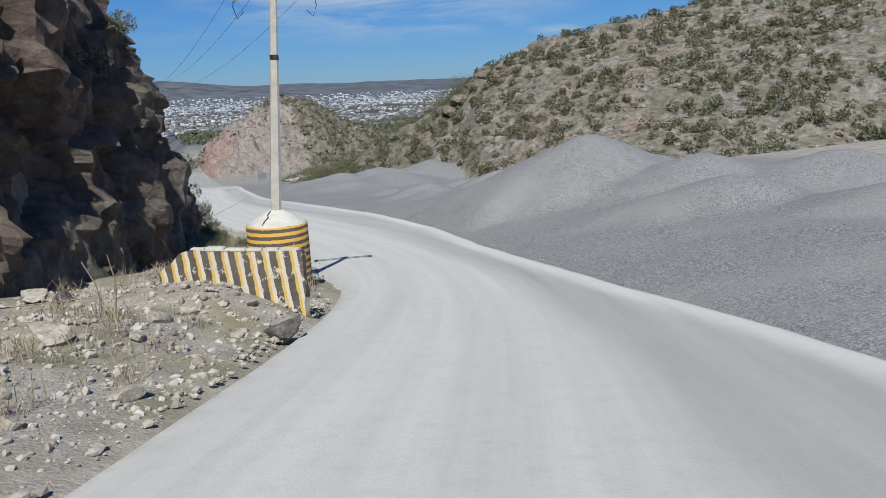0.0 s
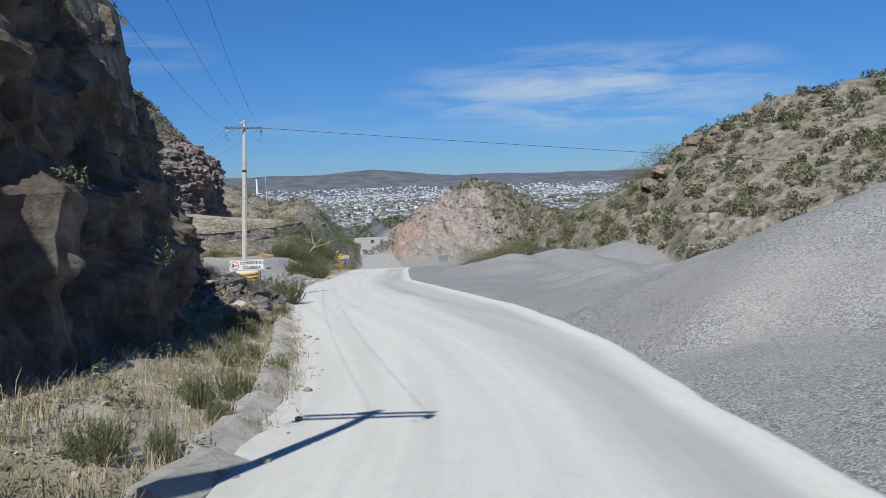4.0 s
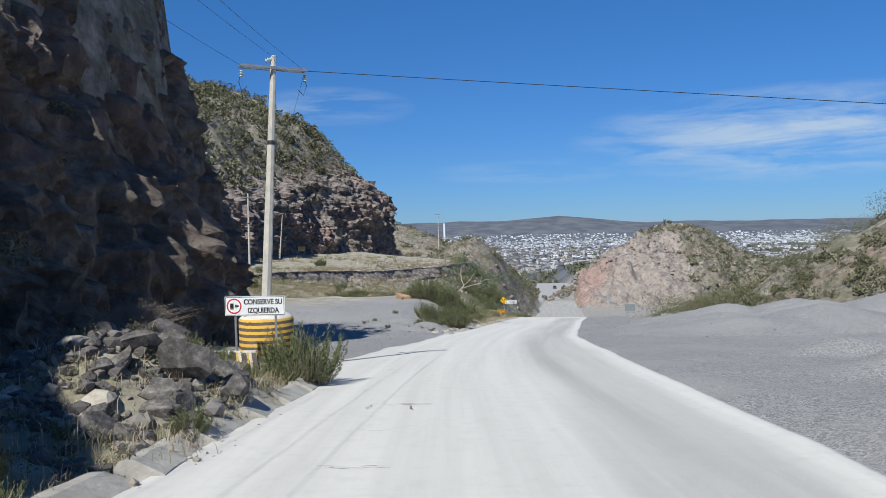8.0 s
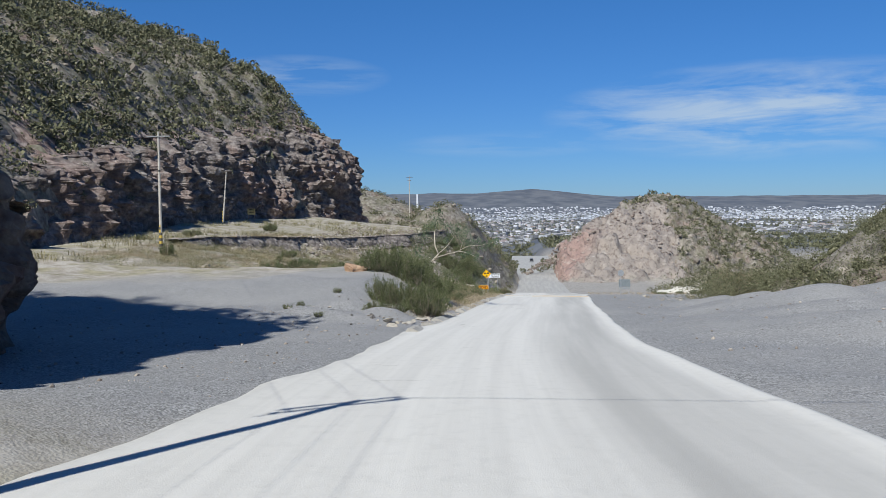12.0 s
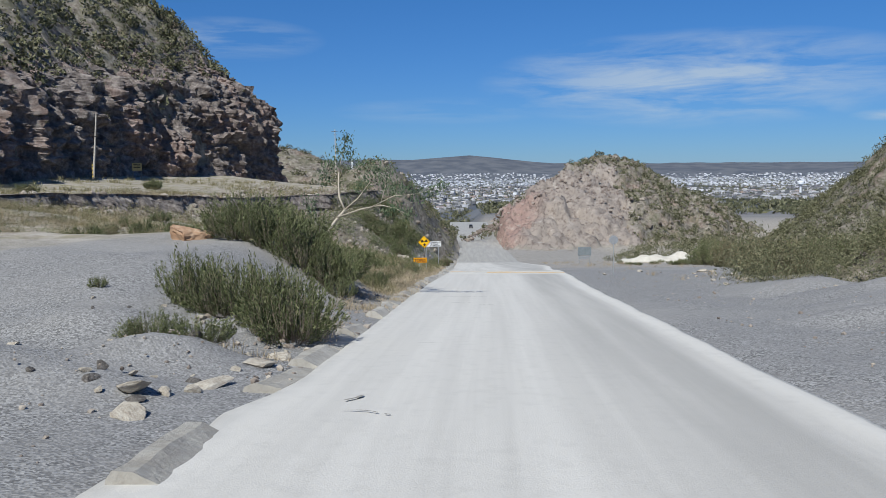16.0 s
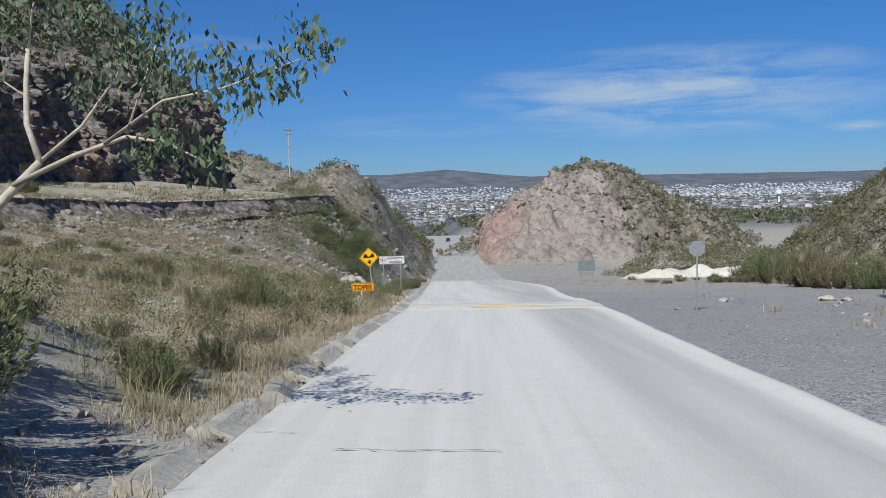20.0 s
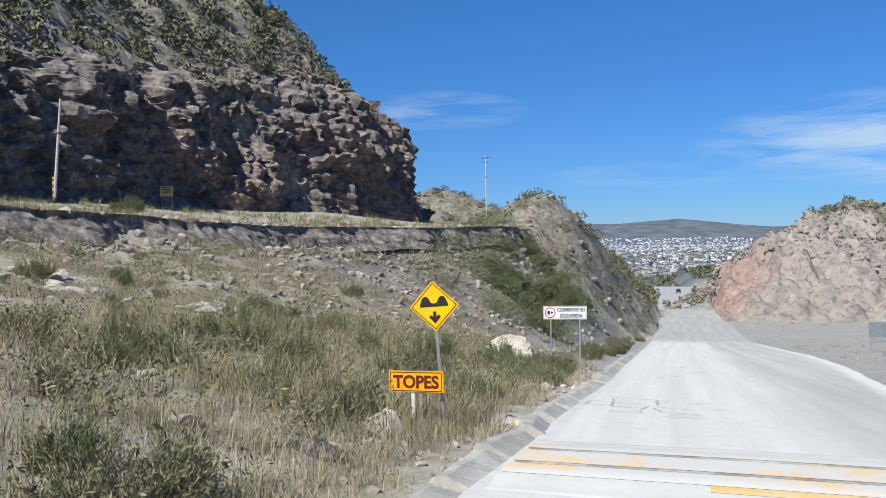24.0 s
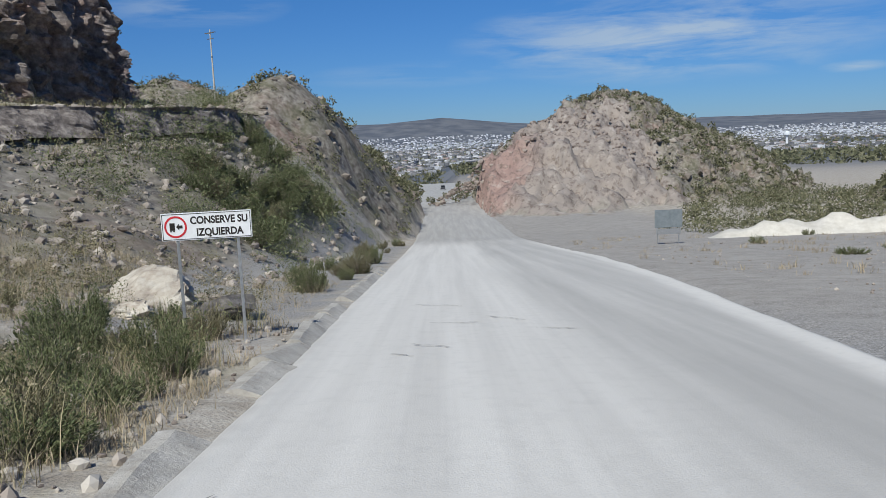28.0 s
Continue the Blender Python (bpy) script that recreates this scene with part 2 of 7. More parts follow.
def land(x, y):
    """Height of the ground, with the masks of its covers: gravel, dry grass, pink rock."""
    shape = np.shape(x)
    x, y = np.ravel(x).astype(float), np.ravel(y).astype(float)
    s, lat = to_road(x, y)
    zb = road_z(s)
    L, R = -lat, lat
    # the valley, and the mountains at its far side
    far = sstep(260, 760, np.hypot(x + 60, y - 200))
    z0 = zb * (1 - far) + (-62 + 3 * fbm(x / 300, y / 300, 3, 5)) * far
    # left: clearing, grass slope, cut bank and the upper bench
    fd, fu = foot_frame(x, y)
    up = sstep(122, 165, y)
    zt = 0.25 * fbm(x / 9, y / 9, 3, 21) - 8.5 * (1 - up) + up * (-7.5 - 0.115 * np.clip(-fd, 0, 24) - 0.012 * np.clip(y - 190, 0, 90))
    lb = np.interp(s, *BENCH) + 1.5 * fbm(s / 7, s * 0, 3, 8)
    la = np.interp(s, (60, 90, 150, 166, 185, 204, 220, 240), (5, 4.2, 4.2, 6.2, 9.5, 8, 6.5, 6))
    t = np.clip((L - la) / np.maximum(lb - la, 1), 0, 1)
    cut = np.interp(s, (90, 140, 156, 225, 240), (0, 0, 1.2, 1.4, 0.3))
    rise = t * (1.25 - 0.25 * t)
    bump = 0.45 * fbm(x / 4, y / 4, 4, 31) * sstep(4.5, 8, L) * np.interp(s, (85, 100, 160, 185, 230), (0.1, 1, 1, 1.7, 1.7))
    left = zb + (np.maximum(zt, zb) - cut - zb) * np.minimum(rise, 1) + bump
    left = np.where(L > lb, np.maximum(zt, zb), left)
    # the terrace with bushes at the clearing's corner
    terr = zb + (-9.2 + 0.2 * fbm(x / 3, y / 3, 3, 23) - zb) * sstep(3.9, 9.5, L) * sstep(93, 108, s) * (1 - sstep(117, 131, s))
    left = np.maximum(left, terr)
    wl = sstep(-np.interp(s, *LEFT_EDGE), 1.2 - np.interp(s, *LEFT_EDGE), L) * (1 - sstep(235, 300, s)) * (1 - far)
    z = z0 * (1 - wl) + left * wl
    # verge beside the first cliff
    edge_l = -np.interp(s, *LEFT_EDGE)
    z = z + sstep(edge_l + 0.25, edge_l + 3.4, L) * (1 - sstep(70, 80, s)) * (0.55 + 0.3 * fbm(x / 2.2, y / 2.2, 3, 3)) * (L < 40)
    z = z + 0.5 * np.exp(-((x + 4.9) / 2.1) ** 2 - ((y - 19.0) / 1.2) ** 2) * sstep(3.1, 4.0, L) * (L < 40)
    hx, hy = from_road(57.5, -7.0)
    z = z + 1.15 * np.exp(-((x - hx) ** 2 + (y - hy) ** 2) / 7.0) * (L > 4)
    # low dirt mounds at the clearing's corner
    for ms, ml, mh, mr in ((98.9, -6.3, 0.6, 0.9), (97.2, -7.6, 0.5, 1.0), (99.6, -5.0, 0.42, 0.8), (96.6, -5.6, 0.4, 0.7), (98.0, -9.2, 0.4, 0.9), (101.0, -7.6, 0.35, 1.2), (103.5, -5.6, 0.4, 1.3)):
        z = z + mh * np.exp(-((s - ms) ** 2 + (lat - ml) ** 2) / mr ** 2) * (1 + 0.9 * fbm(x / 0.9, y / 0.9, 3, 43))
    # right: falls away past the flat
    z = z - (np.maximum(R - 26, 0) * (0.10 + 0.10 * sstep(185, 225, s)) * sstep(125, 160, s) + np.clip(R - 9, 0, 17) * 0.07 * sstep(205, 250, s)) * (1 - far)
    z = z + 0.12 * fbm(x / 5, y / 5, 4, 2) * sstep(4.5, 8, R) * (1 - far)
    gravel = np.where((R > 1.0) & (s < 335), 1 - 0.5 * sstep(150, 175, s) * sstep(5.5, 9, R), 0.0) * (1 - far) * (1 - sstep(30, 36, R))
    clear = sstep(2, 3, L) * sstep(68, 76, s) * (1 - sstep(112, 121, s + 0.6 * np.maximum(L - 11, 0) + 4 * fbm(x / 6, y / 6, 3, 19))) * (L < 60)
    gravel = np.maximum(gravel, clear)
    gravel = np.maximum(gravel, sstep(166, 172, s) * (L < la + 2) * (L > 3.5) * (s < 235) * 0.8)
    grass = np.clip(sstep(3.0, 4.0, L) * (s < 236), 0, 1) * (1 - gravel)
    rock = np.zeros(len(x))
    rub = sstep(174, 186, s + 3 * fbm(x / 6, y / 6, 3, 29)) * (L > la + 1) * (L < lb) * (s < 225)
    grass = grass * (1 - 0.75 * rub)
    # gravel heaps
    edge_r = np.interp(s, *RIGHT_EDGE) + 0.15
    apron = zb + 0.2 * np.clip(R - edge_r, 0, 6) * sstep(8, 18, s) * (1 - sstep(48, 60, s))
    z = np.where((R > edge_r) & (apron > z), apron, z)
    for cx_, cy_, cz_, k in GRAVEL_CONES:
        d = np.hypot(x - cx_, y - cy_)
        d = np.sqrt(d * d + 0.3) - 0.45
        d = d * (1 + 0.12 * fbm(np.arctan2(y - cy_, x - cx_) * 2.2, d * 0 + cx_, 2, 9))
        h = np.minimum(cz_ - k * d, zb + 0.62 * (R - edge_r))
        m = (h > z) & (R > edge_r)
        z = np.where(m, h, z)
    z = np.where(R > edge_r, z + 0.10 * fbm(x / 1.6, y / 1.6, 4, 12) * gravel * sstep(edge_r, edge_r + 2, R), z)
    # the hill on the right
    rz = np.interp(x, RIDGE_X, RIDGE_Z)
    yr = 130 + 0.15 * np.maximum(x - 20, 0)
    h = rz - 0.34 * np.maximum(yr - y, 0) - 0.20 * np.maximum(y - yr, 0)
    h = h + 1.1 * fbm(x / 9, y / 9, 5, 41) + 0.5 * np.maximum(blocks(x / 3.2, y / 3.2, 44), -0.2)
    m = (h > z) & (R > 5)
    hillr = m
    z = np.where(m, h, z)
    # rocky spur further on the right
    h = -0.6 - 0.42 * np.sqrt(((x - 4) * np.where(x < 4, 2.3, 0.3)) ** 2 + (y - 268) ** 2 * 0.6) + 1.8 * fbm(x / 8, y / 8, 5, 51) + 1.3 * blocks(x / 4.5, y / 4.5, 52) + 0.5 * blocks(x / 1.8, y / 1.8, 53)
    m = (h > z) & (R > 20)
    hillr = hillr | m
    z = np.where(m, h, z)
    # the hill in the middle, cut open towards the road
    dx, dy = x + 82.5, y - 400
    r = np.sqrt((dx * np.where(dx < 0, 0.9, 0.56)) ** 2 + (dy * np.where(dy < 0, 0.255, 0.4)) ** 2 + 26.0) - 4.2
    crag = 1.5 * blocks(x / 9, y / 15, 62) + 1.5 * blocks(x / 3.6, y / 6.5, 64) + 0.75 * blocks(x / 1.7, y / 3.2, 65, 1.2)
    h = -2.6 - r + 2.2 * fbm(x / 13, y / 20, 5, 61) + crag
    m = h > z
    hillc = m & (dy < 40)
    edge_c = 4 * fbm(x / 6, y / 9, 4, 67)
    bare_c = sstep(-3, 2, -dy - 3) * sstep(0, 4, 3.5 - 0.30 * dy - dx + edge_c) * sstep(0, 4, dx + 5.5 - 0.33 * dy + edge_c) * sstep(3.0, 7.0, r + 0.7 * edge_c)
    pink = np.where(m, bare_c * (0.56 + 0.44 * sstep(12, 20, r + 0.6 * edge_c) * sstep(6, -6, dx + 2 + edge_c)), 0)
    z = np.where(m, h, z)
    # the small hill on the left and the knob behind it
    h2 = -5.4 - np.sqrt(((x + 97) * np.where(x < -97, 0.6, 1.3)) ** 2 + ((y - 236) * np.where(y < 236, 0.62, 0.5)) ** 2 + 3) + 1.7 + 1.2 * fbm(x / 7, y / 7, 5, 71) + 0.6 * blocks(x / 3.5, y / 3.5, 72)
    k2 = 0.6 - 0.5 * np.sqrt((x + 148) ** 2 * 0.8 + (y - 282) ** 2 + 4) + fbm(x / 6, y / 6, 5, 74) + 0.6 * blocks(x / 3, y / 3, 75)
    hk = np.maximum(h2, k2)
    hk = hk - 4.0 * (1 - sstep(6, 14, L))
    m = (hk > z) & (L > 4)
    hill2 = m
    z = np.where(m, hk, z)
    # the hill behind the rock faces
    d, u = fd, fu
    fh, fk, hk_ = np.interp(u, FOOT_U, FACE_H), np.interp(u, FOOT_U, FACE_K), np.interp(u, FOOT_U, HILL_K)
    run = fh * fk + 1.2
    e = np.maximum(d - 1.2, 0)
    body = z * (d > -1) + fh * np.clip(e / np.maximum(fh * fk, 0.1), 0, 1) - 0.9 + hk_ * np.clip(d - run, 0, 13) + 0.55 * hk_ * np.clip(d - run - 13, 0, 11) + 0.4 * hk_ * np.clip(d - run - 24, 0, 40) + 0.3 * np.clip(d - run - 64, 0, 90)
    body = body + (2.1 * fbm(x / 12, y / 12, 5, 81) + 0.9 * np.maximum(blocks(x / 3.4, y / 3.4, 82), -0.3)) * sstep(run, run + 4, d)
    hilll = (d > 0.3) & (far < 0.9)
    z = np.where(hilll, body, z)
    # mountains
    rr = np.hypot(x, y)
    az = np.degrees(np.arctan2(-x, y))
    top = np.interp(az, (-180, -30, -8, 0, 6, 9, 11, 14, 16, 18.2, 18.9, 22, 27, 33, 40, 60, 180), (60, 70, 62, 58, 66, 62, 74, 64, 92, 108, 114, 104, 96, 90, 84, 100, 60))
    top = top + 6 * fbm(az / 3.0, az * 0, 3, 91)
    z = z + top * sstep(3300, 4500, rr) * (1 + 0.16 * fbm(x / 260, y / 260, 4, 93)) 
    hill = np.maximum.reduce([hillr * 1.0, hillc * 1.0, hill2 * 1.0, hilll * 1.0])
    gravel, grass = gravel * (1 - hill), grass * (1 - hill)
    rock = np.clip(hill + 0.8 * rub * (1 - gravel), 0, 1)
    return z.reshape(shape), gravel.reshape(shape), grass.reshape(shape), rock.reshape(shape), pink.reshape(shape), far.reshape(shape)


def ground_z(x, y):
    return land(np.array([x], float), np.array([y], float))[0][0]


def spaced(stops, out0, out1, grow=1.065):
    """Grid lines: stops are (from, to, step); past both ends the steps grow."""
    v = [stops[0][0]]
    for a, b, st in stops:
        v += list(np.linspace(a, b, int(round((b - a) / st)) + 1)[1:])
    for end, lim, sg in ((stops[-1][1], out1, 1), (stops[0][0], out0, -1)):
        st, p, w = stops[-1][2] if sg > 0 else stops[0][2], end, []
        while (p - lim) * sg < 0:
            st *= grow
            p += sg * st
            w.append(p)
        v = v + w if sg > 0 else w[::-1] + v
    return np.array(v)


def grid_mesh(name, P, smooth=True, wrap=None):
    """A mesh from an array of points (rows, columns, 3)."""
    n, m = P.shape[:2]
    idx = np.arange(n * m).reshape(n, m)
    q = np.stack([idx[:-1, :-1], idx[:-1, 1:], idx[1:, 1:], idx[1:, :-1]], -1).reshape(-1, 4)
    me = bpy.data.meshes.new(name)
    me.vertices.add(n * m)
    me.vertices.foreach_set("co", P.reshape(-1).astype(np.float32))
    me.loops.add(len(q) * 4)
    me.loops.foreach_set("vertex_index", q.reshape(-1).astype(np.int32))
    me.polygons.add(len(q))
    me.polygons.foreach_set("loop_start", np.arange(0, len(q) * 4, 4, dtype=np.int32))
    me.polygons.foreach_set("use_smooth", np.full(len(q), smooth))
    me.update()
    me.validate()
    return me


def paint_cover(me, name, cols):
    at = me.color_attributes.new(name, "FLOAT_COLOR", "POINT")
    at.data.foreach_set("color", np.stack(cols, -1).reshape(-1).astype(np.float32))


# ---- materials ----


class Mat:
    """A node material with short ways to make noise, ramps and mixes."""

    def __init__(self, name, rough=0.9, metal=0.0):
        self.m = bpy.data.materials.new(name)
        self.m.use_nodes = True
        self.t = self.m.node_tree
        self.b = self.t.nodes["Principled BSDF"]
        self.b.inputs["Roughness"].default_value = rough
        self.b.inputs["Metallic"].default_value = metal
        self.b.inputs["Specular IOR Level"].default_value = 0.25
        self.co = self.t.nodes.new("ShaderNodeTexCoord").outputs["Object"]

    def put(self, sock, v):
        if isinstance(v, (int, float)):
            sock.default_value = v
        elif isinstance(v, tuple):
            sock.default_value = v if len(v) == 4 else (*v, 1)
        else:
            self.t.links.new(v, sock)

    def scaled(self, sx, sy, sz, src=None):
        n = self.t.nodes.new("ShaderNodeMapping")
        n.inputs["Scale"].default_value = (sx, sy, sz)
        self.t.links.new(src or self.co, n.inputs[0])
        return n.outputs[0]

    def noise(self, scale, detail=4, rough=0.55, vec=None, dist=0.0):
        n = self.t.nodes.new("ShaderNodeTexNoise")
        n.inputs["Scale"].default_value, n.inputs["Detail"].default_value, n.inputs["Roughness"].default_value = scale, detail, rough
        n.inputs["Distortion"].default_value = dist
        self.t.links.new(vec or self.co, n.inputs["Vector"])
        return n.outputs["Fac"]

    def cells(self, scale, out="Color", vec=None, rnd=1.0):
        n = self.t.nodes.new("ShaderNodeTexVoronoi")
        n.inputs["Scale"].default_value, n.inputs["Randomness"].default_value = scale, rnd
        self.t.links.new(vec or self.co, n.inputs["Vector"])
        return n.outputs[out]

    def ramp(self, fac, *stops):
        n = self.t.nodes.new("ShaderNodeValToRGB")
        e = n.color_ramp.elements
        while len(e) < len(stops):
            e.new(0.5)
        for el, (p, c) in zip(e, stops):
            el.position = p
            el.color = (c, c, c, 1) if isinstance(c, (int, float)) else (*c, 1)
        self.t.links.new(fac, n.inputs[0])
        return n.outputs[0]

    def mix(self, fac, a, b, mode="MIX"):
        n = self.t.nodes.new("ShaderNodeMix")
        n.data_type, n.blend_type = "RGBA", mode
        self.put(n.inputs[0], fac)
        self.put(n.inputs[6], a)
        self.put(n.inputs[7], b)
        return n.outputs[2]

    def math(self, op, a, b):
        n = self.t.nodes.new("ShaderNodeMath")
        n.operation = op
        self.put(n.inputs[0], a)
        self.put(n.inputs[1], b)
        return n.outputs[0]

    def attr(self, name):
        n = self.t.nodes.new("ShaderNodeAttribute")
        n.attribute_name = name
        return n.outputs["Color"]

    def sep(self, col):
        n = self.t.nodes.new("ShaderNodeSeparateColor")
        self.t.links.new(col, n.inputs[0])
        return n.outputs

    def random(self):
        return self.t.nodes.new("ShaderNodeObjectInfo").outputs["Random"]

    def island(self):
        return self.t.nodes.new("ShaderNodeNewGeometry").outputs["Random Per Island"]

    def colour(self, v):
        self.put(self.b.inputs["Base Color"], v)
        return self

    def rough(self, v):
        self.put(self.b.inputs["Roughness"], v)
        return self

    def bump(self, height, strength=0.5, dist=0.05):
        n = self.t.nodes.new("ShaderNodeBump")
        n.inputs["Strength"].default_value, n.inputs["Distance"].default_value = strength, dist
        self.t.links.new(height, n.inputs["Height"])
        self.t.links.new(n.outputs[0], self.b.inputs["Normal"])
        return self


def rock_colour(M, pinkmask=None):
    big = M.noise(0.11, 5, 0.6)
    fine = M.noise(1.3, 8, 0.65)
    base = M.ramp(fine, (0.30, (0.065, 0.055, 0.047)), (0.47, (0.16, 0.14, 0.12)), (0.60, (0.27, 0.245, 0.21)), (0.75, (0.40, 0.37, 0.325)))
    rust = M.ramp(fine, (0.30, (0.10, 0.066, 0.052)), (0.5, (0.25, 0.175, 0.14)), (0.72, (0.40, 0.325, 0.27)))
    return M.mix(M.ramp(big, (0.50, 0.0), (0.66, 0.7)), base, rust)


def make_land_mat():
    M = Mat("land_cover", 0.95)
    g, gr, rk = M.sep(M.attr("cover"))[:3]
    pk, fr = M.sep(M.attr("cover_far"))[:2]
    fine, mid, big = M.noise(14, 4, 0.6), M.noise(1.1, 6, 0.6), M.noise(0.16, 4)
    stones = M.cells(27)
    soil = M.mix(M.ramp(mid, (0.36, 0.0), (0.62, 1.0)), (0.30, 0.265, 0.22), (0.44, 0.405, 0.355))
    soil = M.mix(M.math("MULTIPLY", M.ramp(fine, (0.45, 0.0), (0.75, 1.0)), 0.5), soil, (0.16, 0.135, 0.11))
    chips = M.sep(stones)[0]
    gravel = M.mix(M.ramp(chips, (0.1, 0.0), (0.95, 1.0)), (0.13, 0.128, 0.128), (0.37, 0.365, 0.362))
    gravel = M.mix(M.ramp(mid, (0.42, 0.0), (0.66, 0.6)), gravel, (0.235, 0.23, 0.228))
    gravel = M.mix(M.ramp(big, (0.48, 0.0), (0.68, 0.55)), gravel, (0.31, 0.30, 0.29))
    straw = M.mix(M.ramp(mid, (0.35, 0.0), (0.65, 1.0)), (0.19, 0.175, 0.10), (0.33, 0.295, 0.19))
    turf = M.mix(M.ramp(M.noise(0.5, 5), (0.44, 0.0), (0.6, 0.8)), soil, straw)
    rock = rock_colour(M)
    brush = M.mix(M.ramp(M.noise(0.9, 5), (0.3, 0.0), (0.7, 1.0)), (0.085, 0.088, 0.048), (0.15, 0.145, 0.085))
    hill = M.mix(M.ramp(M.noise(0.28, 7, 0.65), (0.44, 0.0), (0.6, 0.6)), rock, brush)
    hill = M.mix(M.ramp(M.noise(0.75, 5), (0.52, 0.0), (0.62, 0.6)), hill, (0.25, 0.23, 0.185))
    bare = M.mix(M.ramp(pk, (0.53, 0.10), (0.88, 1.0)), M.mix(M.noise(0.2, 6, 0.65), (0.21, 0.19, 0.165), (0.36, 0.325, 0.29)), M.mix(M.noise(0.3, 6, 0.65), (0.21, 0.135, 0.115), (0.38, 0.275, 0.24)))
    bare = M.mix(M.ramp(M.noise(0.9, 8, 0.75, M.scaled(1.0, 0.55, 1.0)), (0.38, 0.85), (0.50, 0.0)), bare, (0.125, 0.095, 0.08))
    bare = M.mix(M.ramp(M.noise(0.35, 8, 0.7), (0.55, 0.0), (0.66, 0.55)), bare, (0.46, 0.42, 0.375))
    # far valley and mountains: distance haze put into the base colour as blue-grey
    vall_haze = M.mix(M.ramp(M.noise(0.012, 6, 0.6), (0.4, 0.0), (0.6, 1.0)), (0.085, 0.095, 0.115), (0.135, 0.143, 0.158))
    c = M.mix(gr, soil, turf)
    c = M.mix(g, c, gravel)
    c = M.mix(rk, c, hill)
    c = M.mix(M.ramp(pk, (0.05, 0.0), (0.5, 1.0)), c, bare)
    c = M.mix(fr, c, vall_haze)
    M.colour(c)
    M.bump(M.math("ADD", M.math("MULTIPLY", M.math("MULTIPLY", M.noise(2.2, 8, 0.7), M.math("SUBTRACT", 1.0, M.math("MULTIPLY", g, 0.7))), 1.0), M.math("MULTIPLY", M.cells(20, "Distance"), 0.22)), 0.5, 0.12)
    return M.m


def make_road_mat():
    M = Mat("dusty_pavement", 0.92)
    uv = M.t.nodes.new("ShaderNodeUVMap").outputs[0]
    streak = M.noise(1.0, 6, 0.6, M.scaled(1.5, 0.035, 1, uv), 0.1)
    fine = M.noise(3.0, 6, 0.65)
    c = M.mix(M.ramp(streak, (0.36, 0.0), (0.62, 1.0)), (0.525, 0.507, 0.475), (0.60, 0.58, 0.543))
    mask = M.sep(M.attr("wear"))
    c = M.mix(M.math("MULTIPLY", mask[0], M.ramp(M.noise(1.0, 6, 0.65, M.scaled(1.2, 0.06, 1, uv)), (0.25, 0.45), (0.6, 0.85))), c, (0.335, 0.324, 0.306))
    c = M.mix(M.math("MULTIPLY", mask[1], 0.75), c, (0.63, 0.608, 0.568))
    verge = M.ramp(M.math("ADD", M.sep(M.attr("verge"))[0], M.math("MULTIPLY", M.math("SUBTRACT", M.noise(1.6, 7, 0.7), 0.5), 0.55)), (0.40, 0.0), (0.75, 1.0))
    c = M.mix(verge, c, M.mix(M.ramp(M.sep(M.cells(20))[0], (0.1, 0.0), (0.95, 1.0)), (0.19, 0.19, 0.195), (0.37, 0.37, 0.372)))
    c = M.mix(M.math("MULTIPLY", mask[2], M.ramp(M.noise(1.4, 6), (0.35, 0.2), (0.6, 1.0))), c, (0.36, 0.35, 0.335))
    c = M.mix(M.math("MULTIPLY", M.ramp(fine, (0.5, 0.0), (0.75, 1.0)), 0.22), c, (0.34, 0.33, 0.31))
    M.colour(c)
    M.bump(M.math("ADD", fine, M.noise(40, 3)), 0.25, 0.02)
    return M.m


def make_cliff_mat():
    M = Mat("cliff_rock", 0.93)
    M.colour(M.mix(M.math("MULTIPLY", M.ramp(M.noise(0.35, 6, 0.7, M.scaled(1, 1, 0.25)), (0.5, 0.0), (0.7, 1.0)), 0.55), M.mix(M.ramp(M.noise(0.22, 5, 0.6), (0.42, 0.0), (0.62, 0.45)), M.mix(0.3, rock_colour(M), (0.06, 0.048, 0.042)), (0.14, 0.097, 0.082)), (0.05, 0.037, 0.032)))
    M.bump(M.math("ADD", M.noise(3.0, 9, 0.72), M.math("MULTIPLY", M.cells(1.8, "Distance"), 0.5)), 0.85, 0.25)
    return M.m


BANKM = Mat("dark_bank_earth", 0.95)
BANKM.colour(BANKM.ramp(BANKM.noise(1.6, 8, 0.7), (0.32, (0.07, 0.06, 0.055)), (0.5, (0.18, 0.155, 0.14)), (0.66, (0.38, 0.34, 0.30))))
BANKM.bump(BANKM.noise(4, 8, 0.7), 0.7, 0.15)
BANKM = BANKM.m
FARROCK = Mat("red_quarried_rock", 0.93)
fr_ = FARROCK.noise(0.9, 9, 0.7)
FARROCK.colour(FARROCK.mix(FARROCK.ramp(FARROCK.noise(0.13, 5, 0.65), (0.46, 0.0), (0.62, 0.75)),
                           FARROCK.ramp(fr_, (0.30, (0.05, 0.042, 0.040)), (0.5, (0.19, 0.163, 0.15)), (0.68, (0.39, 0.35, 0.32))),
                           FARROCK.ramp(fr_, (0.30, (0.09, 0.055, 0.045)), (0.5, (0.29, 0.205, 0.175)), (0.68, (0.47, 0.38, 0.335)))))
FARROCK.bump(FARROCK.noise(1.6, 9, 0.72), 0.9, 0.5)
FARROCK = FARROCK.m
LAND, ROADM, CLIFF = make_land_mat(), make_road_mat(), make_cliff_mat()


def obj(name, me, mat, label="", category="", kind="", parent=None):
    me.materials.clear()
    me.materials.append(mat)
    ob = new(name, me)
    if parent:
        ob.parent = parent
    return tagged(ob, label, category, "", kind)


